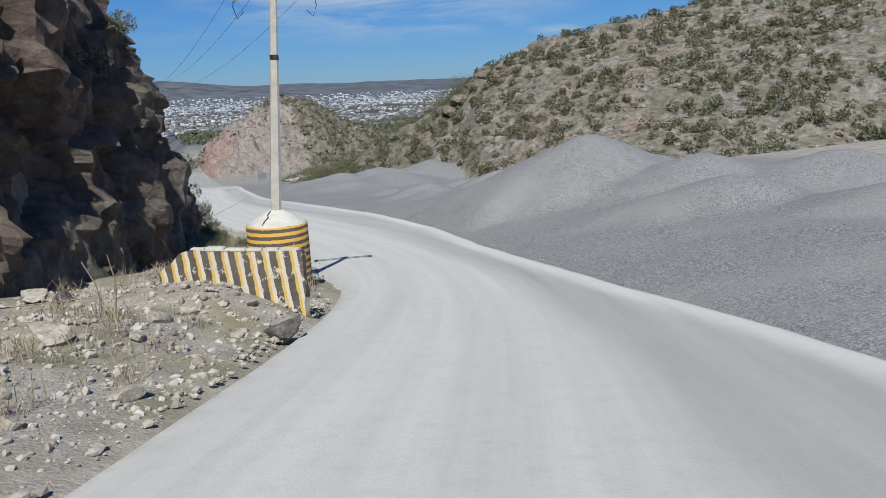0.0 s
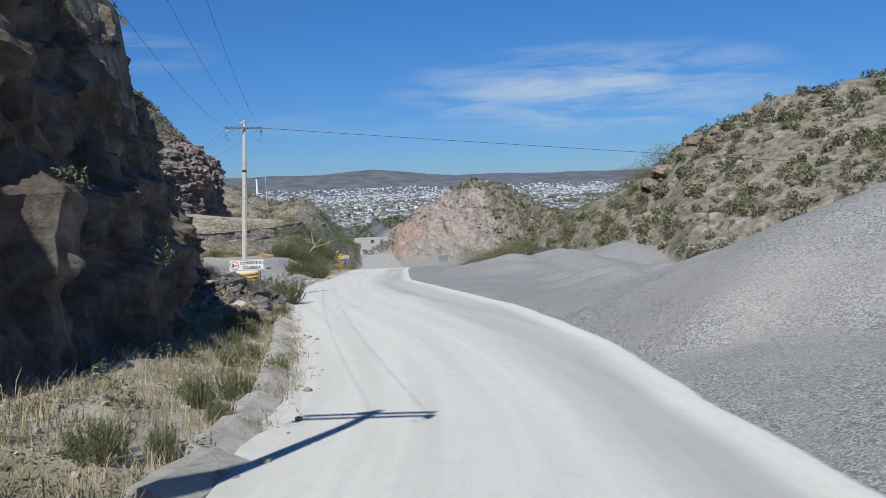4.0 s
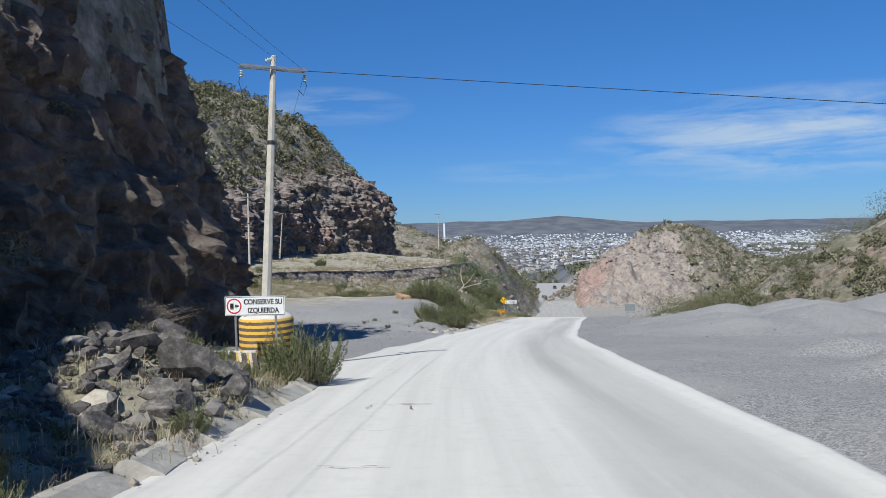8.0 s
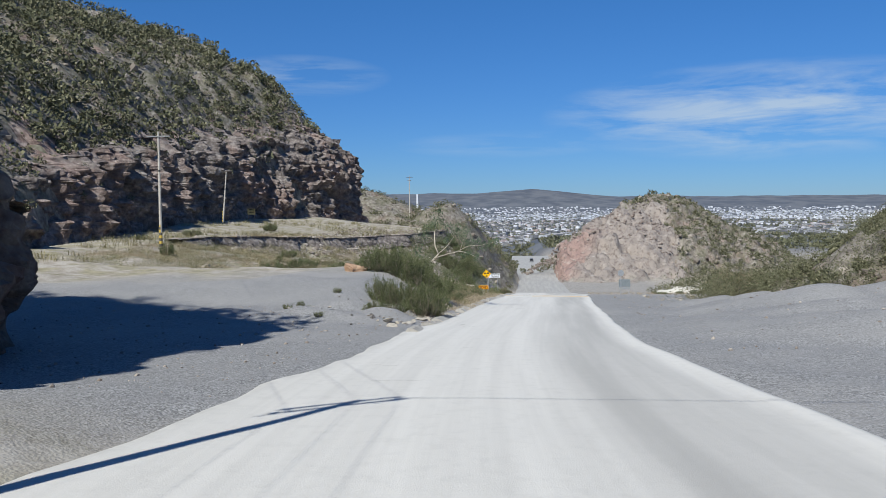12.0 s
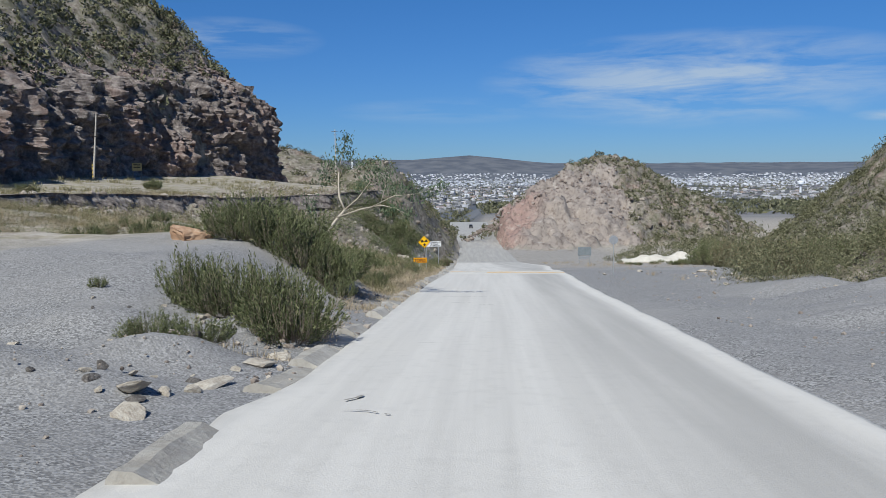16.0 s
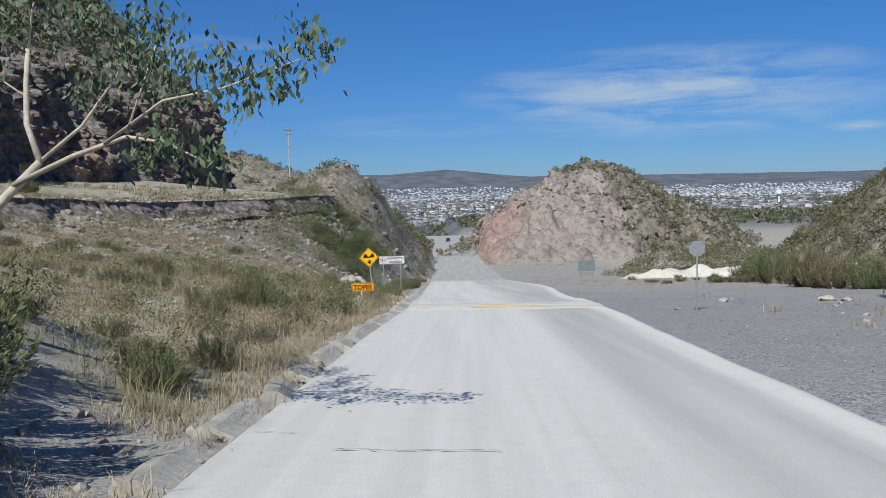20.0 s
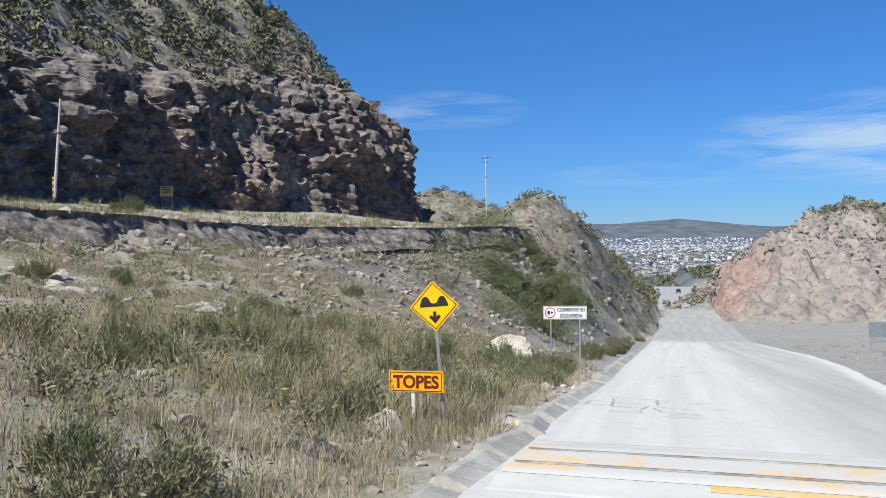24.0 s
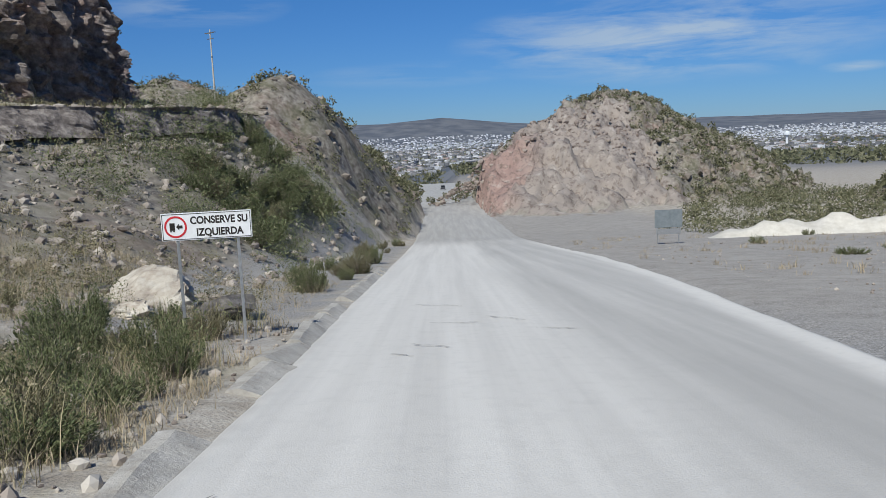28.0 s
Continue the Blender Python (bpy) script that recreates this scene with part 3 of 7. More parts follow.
# ---- ground, road, rock faces ----
gx = spaced(((-215, -135, 2.0), (-135, -52, 0.95), (-52, 14, 0.5), (14, 62, 0.95)), -4780, 4780)
gy = spaced(((-14, 172, 0.6), (172, 300, 0.95), (300, 412, 0.95)), -4780, 4780)
GX, GY = np.meshgrid(gx, gy)
gz, c_gravel, c_grass, c_rock, c_pink, c_far = land(GX, GY)
rs, rl = to_road(GX, GY)
rs, rl = rs.reshape(GX.shape), rl.reshape(GX.shape)
under = (rl > np.interp(rs, *LEFT_EDGE) - 0.3) & (rl < np.interp(rs, *RIGHT_EDGE) + 0.4) & (rs > -50) & (rs < 700)
gz = np.where(under, np.minimum(gz, road_z(rs) - 0.10), gz)
rim = (~under) & (rl > np.interp(rs, *LEFT_EDGE) - 0.9) & (rl < 0) & (rs > 66) & (rs < 99)
gz = np.where(rim, road_z(rs) - 0.05, gz)
ground = grid_mesh("ground", np.stack([GX, GY, gz], -1))
one = np.ones_like(gz)
paint_cover(ground, "cover", (c_gravel, c_grass, c_rock, one))
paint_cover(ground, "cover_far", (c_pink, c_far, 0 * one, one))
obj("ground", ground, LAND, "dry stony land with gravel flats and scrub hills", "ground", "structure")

rs_ = np.concatenate([np.arange(-40, 200, 0.6), np.arange(200, 620, 5.0)])
rv = np.linspace(0, 1, 61)
RS, RV = np.meshgrid(rs_, rv, indexing="ij")
lo, hi = np.interp(RS, *LEFT_EDGE) - 0.1 - (0.5 + 0.35 * fbm(RS / 2.0, RS * 0, 3, 17)) * sstep(66, 70, RS) * (1 - sstep(94, 99, RS)), np.interp(RS, *RIGHT_EDGE) + 0.25
hi = hi + 0.1 * fbm(RS / 4, RS * 0, 3, 7)
RL = lo + (hi - lo) * RV
X, Y = from_road(RS, RL)
Z = road_z(RS) + 0.015 * fbm(RS / 1.5, RL / 1.5, 3, 6) - 0.0025 * np.maximum(RL, 0) ** 1.6
berm = np.exp(-((RL - (hi - 0.42)) / 0.2) ** 2)
berm = berm * (1 - sstep(185, 225, RS))
Z = Z + 0.035 * berm - 0.12 * (RV == 1) - 0.10 * (RV == 0) + 0.02
road_me = grid_mesh("road", np.stack([X, Y, Z], -1))
uvl = road_me.uv_layers.new(name="lane")
vi = np.zeros(len(road_me.loops), np.int32)
road_me.loops.foreach_get("vertex_index", vi)
uvl.data.foreach_set("uv", np.stack([RL.ravel()[vi], RS.ravel()[vi]], -1).ravel().astype(np.float32))
band0 = np.interp(RS, (0, 20, 30, 45, 60, 100, 150, 200), (2.6, 1.3, 0.7, 1.2, 2.1, 1.9, 2.5, 3.2))
wob = 0.25 * fbm(RS / 14, RS * 0, 3, 27)
track = sstep(band0 - 0.5, band0 + 0.7, RL + wob) * (1 - sstep(hi - 1.25, hi - 0.6, RL)) * (0.75 + 0.4 * fbm(RS / 20, RL / 0.7, 3, 28))
edge_l = np.exp(-((RL - lo) / 0.35) ** 2)
track = np.maximum(track, 1.2 * sstep(225, 250, RS))
paint_cover(road_me, "wear", (track, berm, edge_l * 0.6, np.ones_like(RL)))
rim_r = 1 - sstep(0.0, 0.42, hi - RL)
paint_cover(road_me, "verge", (rim_r, rim_r, rim_r, np.ones_like(RL)))
obj("road", road_me, ROADM, "pale dusty worn paved road running downhill", "road", "structure")


def face_sheet(name, u0, u1, du, dv, seed, hmul, amp, label, mat, block=2.6, bays=1.3, step=2.4, ledge=0.7, foot_bulge=None):
    """A fractured rock face along the foot line from u0 to u1."""
    us = np.arange(u0, u1, du)
    fx, fy = np.interp(us, FOOT_U, FOOT[:, 0]), np.interp(us, FOOT_U, FOOT[:, 1])
    ker = np.ones(9) / 9
    pad = lambda a: np.concatenate([np.linspace(a[0] - 4 * (a[1] - a[0]), a[0], 5)[:-1], a, np.linspace(a[-1], a[-1] + 4 * (a[-1] - a[-2]), 5)[1:]])
    fx, fy = np.convolve(pad(fx), ker, "valid"), np.convolve(pad(fy), ker, "valid")
    tx, ty = np.gradient(fx), np.gradient(fy)
    ln = np.hypot(tx, ty)
    nx, ny = ty / ln, -tx / ln            # out of the hill
    h = np.interp(us, FOOT_U, FACE_H) * hmul
    k = np.interp(us, FOOT_U, FACE_K)
    nv = int(h.max() / dv)
    V = np.linspace(0, 1, nv)[None, :]
    Hh = V * (h[:, None] + 1.5) - 0.8
    U = us[:, None] + 0 * V
    ed = sstep(0, 3, U - u0) * sstep(0, 3, u1 - U)
    out = amp * (bays * fbm(U / 8, Hh / 11, 4, seed) + 0.75 * blocks(U / block, Hh / (block * 2.6) + 0.25 * U / block, seed + 5) + 0.42 * blocks(U / (block * 0.38), Hh / (block * 0.5), seed + 9) + 0.21 * blocks(U / 0.6, Hh / 0.8, seed + 13, 1.4) + 0.2 * fbm(U / 1.1, Hh / 0.7, 4, seed + 3))
    # ledges that step back with height, and facets that step out along the face
    q = Hh / step + 0.9 * fbm(U / 5, Hh / 9, 3, seed + 31)
    out = out + amp * ledge * (q - np.floor(q) - sstep(0.78, 1.0, q - np.floor(q)))
    q = U / (step * 1.9) + 0.8 * fbm(U / 9, Hh / 6, 3, seed + 35)
    out = out - amp * 1.25 * ledge * (q - np.floor(q) - sstep(0.72, 1.0, q - np.floor(q)))
    out = out * (0.35 + 0.65 * sstep(0, 2.5, Hh)) - 1.6 * amp * sstep(0.80, 1.0, V) ** 2
    back = k[:, None] * np.maximum(Hh, 0)
    if foot_bulge:
        back = back + 0.15 * sstep(FOOT_U[4], FOOT_U[6], U) * np.maximum(Hh - 5.0, 0)
        out = out + np.interp(U, *foot_bulge) * (1 - sstep(3.5, 9.5, Hh + 1.5 * fbm(U / 4, Hh / 4, 3, seed + 41)))
    px, py = fx[:, None] - nx[:, None] * (back - out), fy[:, None] - ny[:, None] * (back - out)
    z0 = land(fx + nx * 0.5, fy + ny * 0.5)[0]
    P = np.stack([px, py, z0[:, None] + Hh + 0.15 * fbm(U / 0.8, Hh / 0.8, 3, seed + 21)], -1)
    # roof that ties the top back into the hill
    roof = P[:, -1:, :].copy()
    rows = [P]
    for q in (1.5, 3.5, 6.5):
        r = roof.copy()
        r[:, :, 0] -= nx[:, None] * q
        r[:, :, 1] -= ny[:, None] * q
        zz = land(r[:, :, 0], r[:, :, 1])[0]
        r[:, :, 2] = np.minimum(zz + 0.25 - 0.06 * q, roof[:, :, 2] + q)
        rows.append(r)
    P = np.concatenate(rows, 1)
    obj(name, grid_mesh(name, P[:, ::-1], False), mat, label, "rock face", "structure")
    return P


UA = FOOT_U[NA]


def bank_sheet():
    """The dark cut bank below the upper bench."""
    s = np.arange(146, 232, 0.3)
    lb = np.interp(s, *BENCH) + 1.5 * fbm(s / 7, s * 0, 3, 8)
    x, y = from_road(s, -(lb - 0.6))
    x2, y2 = from_road(s, -(lb + 0.4))
    z1 = land(x2, y2)[0] + 0.06
    nv = 12
    V = np.linspace(0, 1, nv)[None, :]
    h = (2.0 + 0.2 * fbm(s / 5, s * 0, 3, 3))[:, None] * sstep(146, 158, s)[:, None] * (1 - sstep(226, 232, s))[:, None]
    Z = z1[:, None] - h * (1 - V)
    out = 0.9 * fbm(s[:, None] / 2.2 + 0 * V, Z / 2.5, 5, 5) + 1.1 * (1 - V) * np.clip(0.4 + 1.6 * fbm(s[:, None] / 5 + 0 * V, 0 * Z, 3, 13), 0, 1.2) + 0.13 * blocks(s[:, None] / 0.5 + 0 * V, Z / 0.5, 8) + 0.3 * (1 - V) - 0.2 * sstep(0.55, 0.9, V) * (1 - sstep(0.9, 1.0, V))
    ux, uy = (x - x2), (y - y2)
    P = np.stack([x2[:, None] + ux[:, None] * (0.9 + out), y2[:, None] + uy[:, None] * (0.9 + out), Z], -1)
    last = P[:, -1:].copy()
    last[:, 0, 0] -= ux * 1.6
    last[:, 0, 1] -= uy * 1.6
    P = np.concatenate([P, last], 1)
    obj("cut_bank", grid_mesh("cut_bank", P[:, ::-1], False), BANKM, "low dark cut bank edging the upper bench", "bank", "structure")


bank_sheet()
NEAR_FACE = face_sheet("cliff_near", 6.0, UA + 9, 0.24, 0.24, 100, 1.0, 0.9, "tall dark fractured rock cliff beside the road", CLIFF, foot_bulge=((FOOT_U[8] + 2, FOOT_U[9] + 1, FOOT_U[10], FOOT_U[10] + 4), (0, 0.5, 0.9, 0)))
ub0, ub1 = FOOT_U[NA + 4], FOOT_U[NA + 11]
FAR_FACE = face_sheet("cliff_far", ub0, ub1, 0.42, 0.36, 140, 1.12, 1.6, "reddish brown quarried rock face under a scrub hill", FARROCK, 4.2, 3.0)

# ---- builders ----
RNG = np.random.default_rng(7)


def mesh_from(name, V, F, smooth=False):
    """V: points (n,3); F: quads or triangles as one array."""
    V, F = np.asarray(V, np.float32), np.asarray(F, np.int32)
    k = F.shape[1]
    me = bpy.data.meshes.new(name)
    me.vertices.add(len(V))
    me.vertices.foreach_set("co", V.reshape(-1))
    me.loops.add(F.size)
    me.loops.foreach_set("vertex_index", F.reshape(-1))
    me.polygons.add(len(F))
    me.polygons.foreach_set("loop_start", np.arange(0, F.size, k, dtype=np.int32))
    me.polygons.foreach_set("use_smooth", np.full(len(F), smooth))
    me.update()
    return me


def part(name, bm, mat, parent, label="", smooth=False, loc=None):
    """Links a bmesh or mesh as one part under a thing or a part."""
    if isinstance(bm, bmesh.types.BMesh):
        me = bpy.data.meshes.new(name)
        for f in bm.faces:
            f.smooth = smooth
        bm.to_mesh(me)
        bm.free()
    else:
        me = bm
    if not me.materials:
        me.materials.append(mat)
    ob = new(name, me)
    ob.parent = parent
    if loc is not None:
        ob.matrix_basis = loc
    if label:
        ob["label"] = label
    return ob


def thing(name, m, label, category, group=""):
    ob = new(name)
    ob.empty_display_size = 0.3
    ob.matrix_basis = m
    return tagged(ob, label, category, group)


def b_box(x0, x1, y0, y1, z0, z1, bevel=0.0, bm=None):
    bm = bm or bmesh.new()
    r = bmesh.ops.create_cube(bm, size=1.0)
    for v in r["verts"]:
        v.co = Vector((x0 + (v.co.x + 0.5) * (x1 - x0), y0 + (v.co.y + 0.5) * (y1 - y0), z0 + (v.co.z + 0.5) * (z1 - z0)))
    if bevel:
        es = list({e for v in r["verts"] for e in v.link_edges})
        bmesh.ops.bevel(bm, geom=es, offset=bevel, segments=2, affect="EDGES")
    return bm


def b_lathe(profile, n=24, bm=None, cap=True):
    """Turns (radius, height) pairs round z."""
    bm = bm or bmesh.new()
    rings = []
    for r, z in profile:
        rings.append([bm.verts.new((r * math.cos(a), r * math.sin(a), z)) for a in (2 * math.pi * i / n for i in range(n))])
    for a, b in zip(rings, rings[1:]):
        for i in range(n):
            bm.faces.new((a[i], a[(i + 1) % n], b[(i + 1) % n], b[i]))
    if cap:
        bm.faces.new(rings[0][::-1])
        bm.faces.new(rings[-1])
    return bm


def b_tube(points, radii, n=6, bm=None):
    """A round limb through points."""
    bm = bm or bmesh.new()
    rings = []
    P = [Vector(p) for p in points]
    for i, p in enumerate(P):
        d = (P[min(i + 1, len(P) - 1)] - P[max(i - 1, 0)]).normalized()
        a = d.cross(Vector((0.31, 0.17, 0.93)) if abs(d.z) < 0.9 else Vector((1, 0, 0))).normalized()
        b = d.cross(a)
        rings.append([bm.verts.new(p + radii[i] * (math.cos(q) * a + math.sin(q) * b)) for q in (2 * math.pi * k / n for k in range(n))])
    for a, b in zip(rings, rings[1:]):
        for k in range(n):
            bm.faces.new((a[k], a[(k + 1) % n], b[(k + 1) % n], b[k]))
    bm.faces.new(rings[0][::-1])
    bm.faces.new(rings[-1])
    return bm


def b_poly(pts, y0, y1, bm=None):
    """An outline in x and z, given thickness from y0 to y1."""
    bm = bm or bmesh.new()
    a = [bm.verts.new((x, y0, z)) for x, z in pts]
    b = [bm.verts.new((x, y1, z)) for x, z in pts]
    n = len(pts)
    bm.faces.new(a)
    bm.faces.new(b[::-1])
    for i in range(n):
        bm.faces.new((a[(i + 1) % n], a[i], b[i], b[(i + 1) % n]))
    bmesh.ops.recalc_face_normals(bm, faces=bm.faces)
    return bm


def lettering(text, size, mat, parent, x, y, z, depth=0.004, stretch=1.0):
    cu = bpy.data.curves.new("words", "FONT")
    cu.body, cu.size, cu.extrude, cu.align_x, cu.offset = text, size, depth, "CENTER", size * 0.036
    tmp = new("words", cu)
    me = bpy.data.meshes.new_from_object(tmp.evaluated_get(bpy.context.evaluated_depsgraph_get()))
    bpy.data.objects.remove(tmp)
    return part("lettering", me, mat, parent, loc=Matrix.LocRotScale((x, y, z), Euler((radians(90), 0, 0)), (stretch, 1, 1)))


def facing(x, y, z, dx, dy, lean=0.0):
    """A pose whose own x axis runs along (dx, dy) on the plan."""
    return Matrix.Translation((x, y, z)) @ Matrix.Rotation(math.atan2(dy, dx), 4, "Z") @ Matrix.Rotation(radians(lean), 4, "Y")


# ---- materials of things ----
def plain(name, a, b, scale=6, rough=0.8, metal=0.0, bump=0.2, dist=0.01):
    M = Mat(name, rough, metal)
    n = M.noise(scale, 6, 0.65)
    M.colour(M.mix(M.ramp(n, (0.35, 0.0), (0.68, 1.0)), a, b))
    if bump:
        M.bump(M.noise(scale * 5, 4), bump, dist)
    return M.m


CONCRETE = plain("concrete", (0.50, 0.47, 0.42), (0.66, 0.63, 0.57), 3, 0.9, 0, 0.4)
POLEC = plain("pole_concrete", (0.44, 0.41, 0.36), (0.58, 0.54, 0.48), 4, 0.85)
STEEL = plain("galvanised_steel", (0.40, 0.41, 0.42), (0.56, 0.57, 0.58), 9, 0.45, 0.8, 0.1)
DARKMETAL = plain("dark_metal", (0.05, 0.05, 0.055), (0.10, 0.10, 0.10), 8, 0.5, 0.6, 0.1)
WOODPOST = plain("weathered_wood", (0.20, 0.16, 0.13), (0.36, 0.31, 0.26), 11, 0.9)
SIGNWHITE = plain("white_sign_paint", (0.70, 0.71, 0.72), (0.80, 0.81, 0.82), 5, 0.5, 0, 0.05)
SIGNBLACK = plain("black_sign_paint", (0.018, 0.016, 0.016), (0.04, 0.035, 0.03), 9, 0.5, 0, 0.05)
SIGNRED = plain("red_sign_paint", (0.46, 0.02, 0.03), (0.58, 0.05, 0.06), 9, 0.5, 0, 0.05)
SIGNYELLOW = plain("yellow_sign_paint", (0.80, 0.42, 0.004), (0.88, 0.52, 0.012), 6, 0.5, 0, 0.05)
SIGNAMBER = plain("amber_sign_paint", (0.78, 0.33, 0.006), (0.84, 0.42, 0.012), 6, 0.5, 0, 0.05)
BROWNPAINT = plain("brown_letter_paint", (0.09, 0.012, 0.008), (0.16, 0.025, 0.014), 12, 0.6, 0, 0.05)
WIRE = plain("wire", (0.03, 0.03, 0.03), (0.05, 0.05, 0.05), 3, 0.6, 0.3, 0)
GLASSINS = plain("porcelain", (0.35, 0.42, 0.40), (0.55, 0.60, 0.58), 4, 0.2, 0, 0)


def worn_stripes(name, axis, period, dark, light, chip=0.55, duty=0.5, skew=0.0, cream=None):
    """Paint in stripes, chipped down to the concrete."""
    M = Mat(name, 0.85)
    s = M.t.nodes.new("ShaderNodeSeparateXYZ")
    M.t.links.new(M.co, s.inputs[0])
    v = s.outputs[axis]
    if skew:
        v = M.math("ADD", v, M.math("MULTIPLY", s.outputs[2], skew))
    wob = M.math("MULTIPLY", M.math("SUBTRACT", M.noise(7, 4), 0.5), 0.05 * period / 0.2)
    f = M.math("FRACT", M.math("DIVIDE", M.math("ADD", v, wob), period), 0.0)
    st = M.math("LESS_THAN", f, duty)
    d = M.mix(M.noise(14, 4), dark, tuple(q * 1.8 for q in dark))
    l = M.mix(M.noise(5, 5), light, tuple(q * 0.8 for q in light))
    if cream:
        f2 = M.math("FRACT", M.math("DIVIDE", M.math("ADD", v, wob), period * (1 - duty)), 0.0)
        l = M.mix(M.math("GREATER_THAN", f2, 0.45), l, cream)
    c = M.mix(st, l, d)
    bare = M.ramp(M.noise(4.2, 9, 0.72), (chip, 0.0), (chip + 0.03, 1.0))
    c = M.mix(bare, c, (0.56, 0.50, 0.43))
    c = M.mix(M.math("MULTIPLY", M.noise(1.8, 6), 0.3), c, (0.5, 0.45, 0.38))
    M.colour(c)
    M.bump(M.noise(11, 6), 0.3, 0.015)
    return M.m


BARRELPAINT = worn_stripes("striped_barrel_paint", 2, 0.196, (0.032, 0.018, 0.013), (0.74, 0.42, 0.03), 0.63, 0.5)
BARRIERPAINT = worn_stripes("striped_barrier_paint", 0, 0.31, (0.035, 0.028, 0.028), (0.68, 0.44, 0.08), 0.575, 0.5, 0.16, (0.64, 0.56, 0.45))
POLEPAINT = worn_stripes("striped_pole_paint", 2, 0.5, (0.03, 0.025, 0.02), (0.62, 0.42, 0.04), 0.7)


def leafy(name, a, b, c=None, rough=0.75):
    M = Mat(name, rough)
    col = M.ramp(M.island(), (0.0, a), (0.6, b), (1.0, c or b))
    M.colour(col)
    M.b.inputs["Specular IOR Level"].default_value = 0.2
    return M.m


BUSHLEAF = leafy("bush_leaf", (0.065, 0.080, 0.035), (0.135, 0.152, 0.070), (0.23, 0.235, 0.13))
SAGELEAF = leafy("hill_scrub_leaf", (0.066, 0.070, 0.038), (0.135, 0.135, 0.075), (0.235, 0.22, 0.14))
SLOPELEAF = leafy("slope_shrub_leaf", (0.085, 0.083, 0.047), (0.18, 0.165, 0.09), (0.32, 0.28, 0.19))
DRYLEAF = leafy("dry_grass_blade", (0.24, 0.19, 0.13), (0.44, 0.365, 0.255), (0.24, 0.205, 0.13))
GREENGRASS = leafy("green_grass_blade", (0.12, 0.115, 0.055), (0.235, 0.21, 0.11), (0.38, 0.325, 0.205))
TREELEAF = leafy("eucalypt_leaf", (0.05, 0.08, 0.045), (0.10, 0.14, 0.08), (0.18, 0.21, 0.13))
TWIG = plain("twig_bark", (0.17, 0.13, 0.10), (0.33, 0.28, 0.23), 20, 0.9)
BARK = plain("pale_bark", (0.38, 0.33, 0.26), (0.58, 0.52, 0.43), 9, 0.85)


def stone_mat(name, a, b, c):
    M = Mat(name, 0.92)
    n = M.noise(2.4, 8, 0.7)
    M.colour(M.mix(M.math("MULTIPLY", M.random(), 0.45), M.ramp(n, (0.32, a), (0.5, b), (0.68, c)), tuple(0.6 * q for q in b)))
    M.bump(M.noise(7, 8, 0.7), 0.6, 0.06)
    return M.m


STONE_PALE = stone_mat("pale_stone", (0.26, 0.21, 0.17), (0.48, 0.43, 0.36), (0.64, 0.60, 0.52))
STONE_GREY = stone_mat("grey_stone", (0.05, 0.045, 0.043), (0.13, 0.118, 0.11), (0.31, 0.285, 0.265))
STONE_BROWN = stone_mat("brown_stone", (0.09, 0.07, 0.055), (0.22, 0.18, 0.145), (0.33, 0.285, 0.235))
STONE_ORANGE = stone_mat("orange_stone", (0.28, 0.15, 0.09), (0.52, 0.34, 0.22), (0.66, 0.52, 0.40))
KERBC = stone_mat("kerb_concrete", (0.30, 0.275, 0.24), (0.42, 0.395, 0.355), (0.52, 0.495, 0.45))
RUBBLE = Mat("rubble_stone", 0.93)
RUBBLE.colour(RUBBLE.mix(RUBBLE.noise(5, 6), RUBBLE.ramp(RUBBLE.island(), (0.0, (0.15, 0.125, 0.11)), (0.5, (0.34, 0.30, 0.26)), (1.0, (0.60, 0.55, 0.48))), (0.24, 0.20, 0.17)))
RUBBLE = RUBBLE.m


# ---- foliage on arrays ----
def quads_to(V4):
    n = len(V4)
    return V4.reshape(-1, 3), np.arange(n * 4).reshape(n, 4)


def leaves(C, size, rng, wide=0.3, flat=0.0, long=1.0):
    """A quad leaf at each centre, turned at random."""
    n = len(C)
    a = rng.normal(size=(n, 3))
    a[:, 2] *= (1 - flat)
    a /= np.linalg.norm(a, axis=1)[:, None]
    b = np.cross(a, rng.normal(size=(n, 3)))
    b /= np.linalg.norm(b, axis=1)[:, None]
    sz = (size * rng.uniform(0.6, 1.4, n))[:, None]
    a, b = a * sz * long, b * sz * wide
    return np.stack([C - a, C + b, C + a, C - b], 1)


def blades(B, length, width, lean, rng, bend=0.3):
    """Two-piece grass blades rooted at B."""
    n = len(B)
    th = rng.uniform(0, 2 * np.pi, n)
    ln = length * rng.uniform(0.55, 1.25, n)
    out = np.abs(rng.normal(0, lean, n))
    d = np.stack([np.cos(th) * out, np.sin(th) * out, np.ones(n)], 1)
    d /= np.linalg.norm(d, axis=1)[:, None]
    side = np.stack([-np.sin(th), np.cos(th), 0 * th], 1) * (width * rng.uniform(0.6, 1.3, n))[:, None]
    mid = B + d * (ln * 0.55)[:, None]
    tip = B + d * ln[:, None] + np.stack([np.cos(th), np.sin(th), -0.4 + 0 * th], 1) * (bend * ln)[:, None]
    q1 = np.stack([B - side, B + side, mid + side * 0.8, mid - side * 0.8], 1)
    q2 = np.stack([mid - side * 0.8, mid + side * 0.8, tip + side * 0.15, tip - side * 0.15], 1)
    V = np.concatenate([q1, q2], 1).reshape(-1, 8, 3)
    # shared middle edge keeps one blade one piece
    V = np.stack([V[:, 0], V[:, 1], V[:, 2], V[:, 3], V[:, 6], V[:, 7]], 1)
    k = np.arange(n)[:, None] * 6
    F = np.concatenate([k + np.array([[0, 1, 2, 3]]), k + np.array([[3, 2, 4, 5]])], 0)
    return V.reshape(-1, 3), F


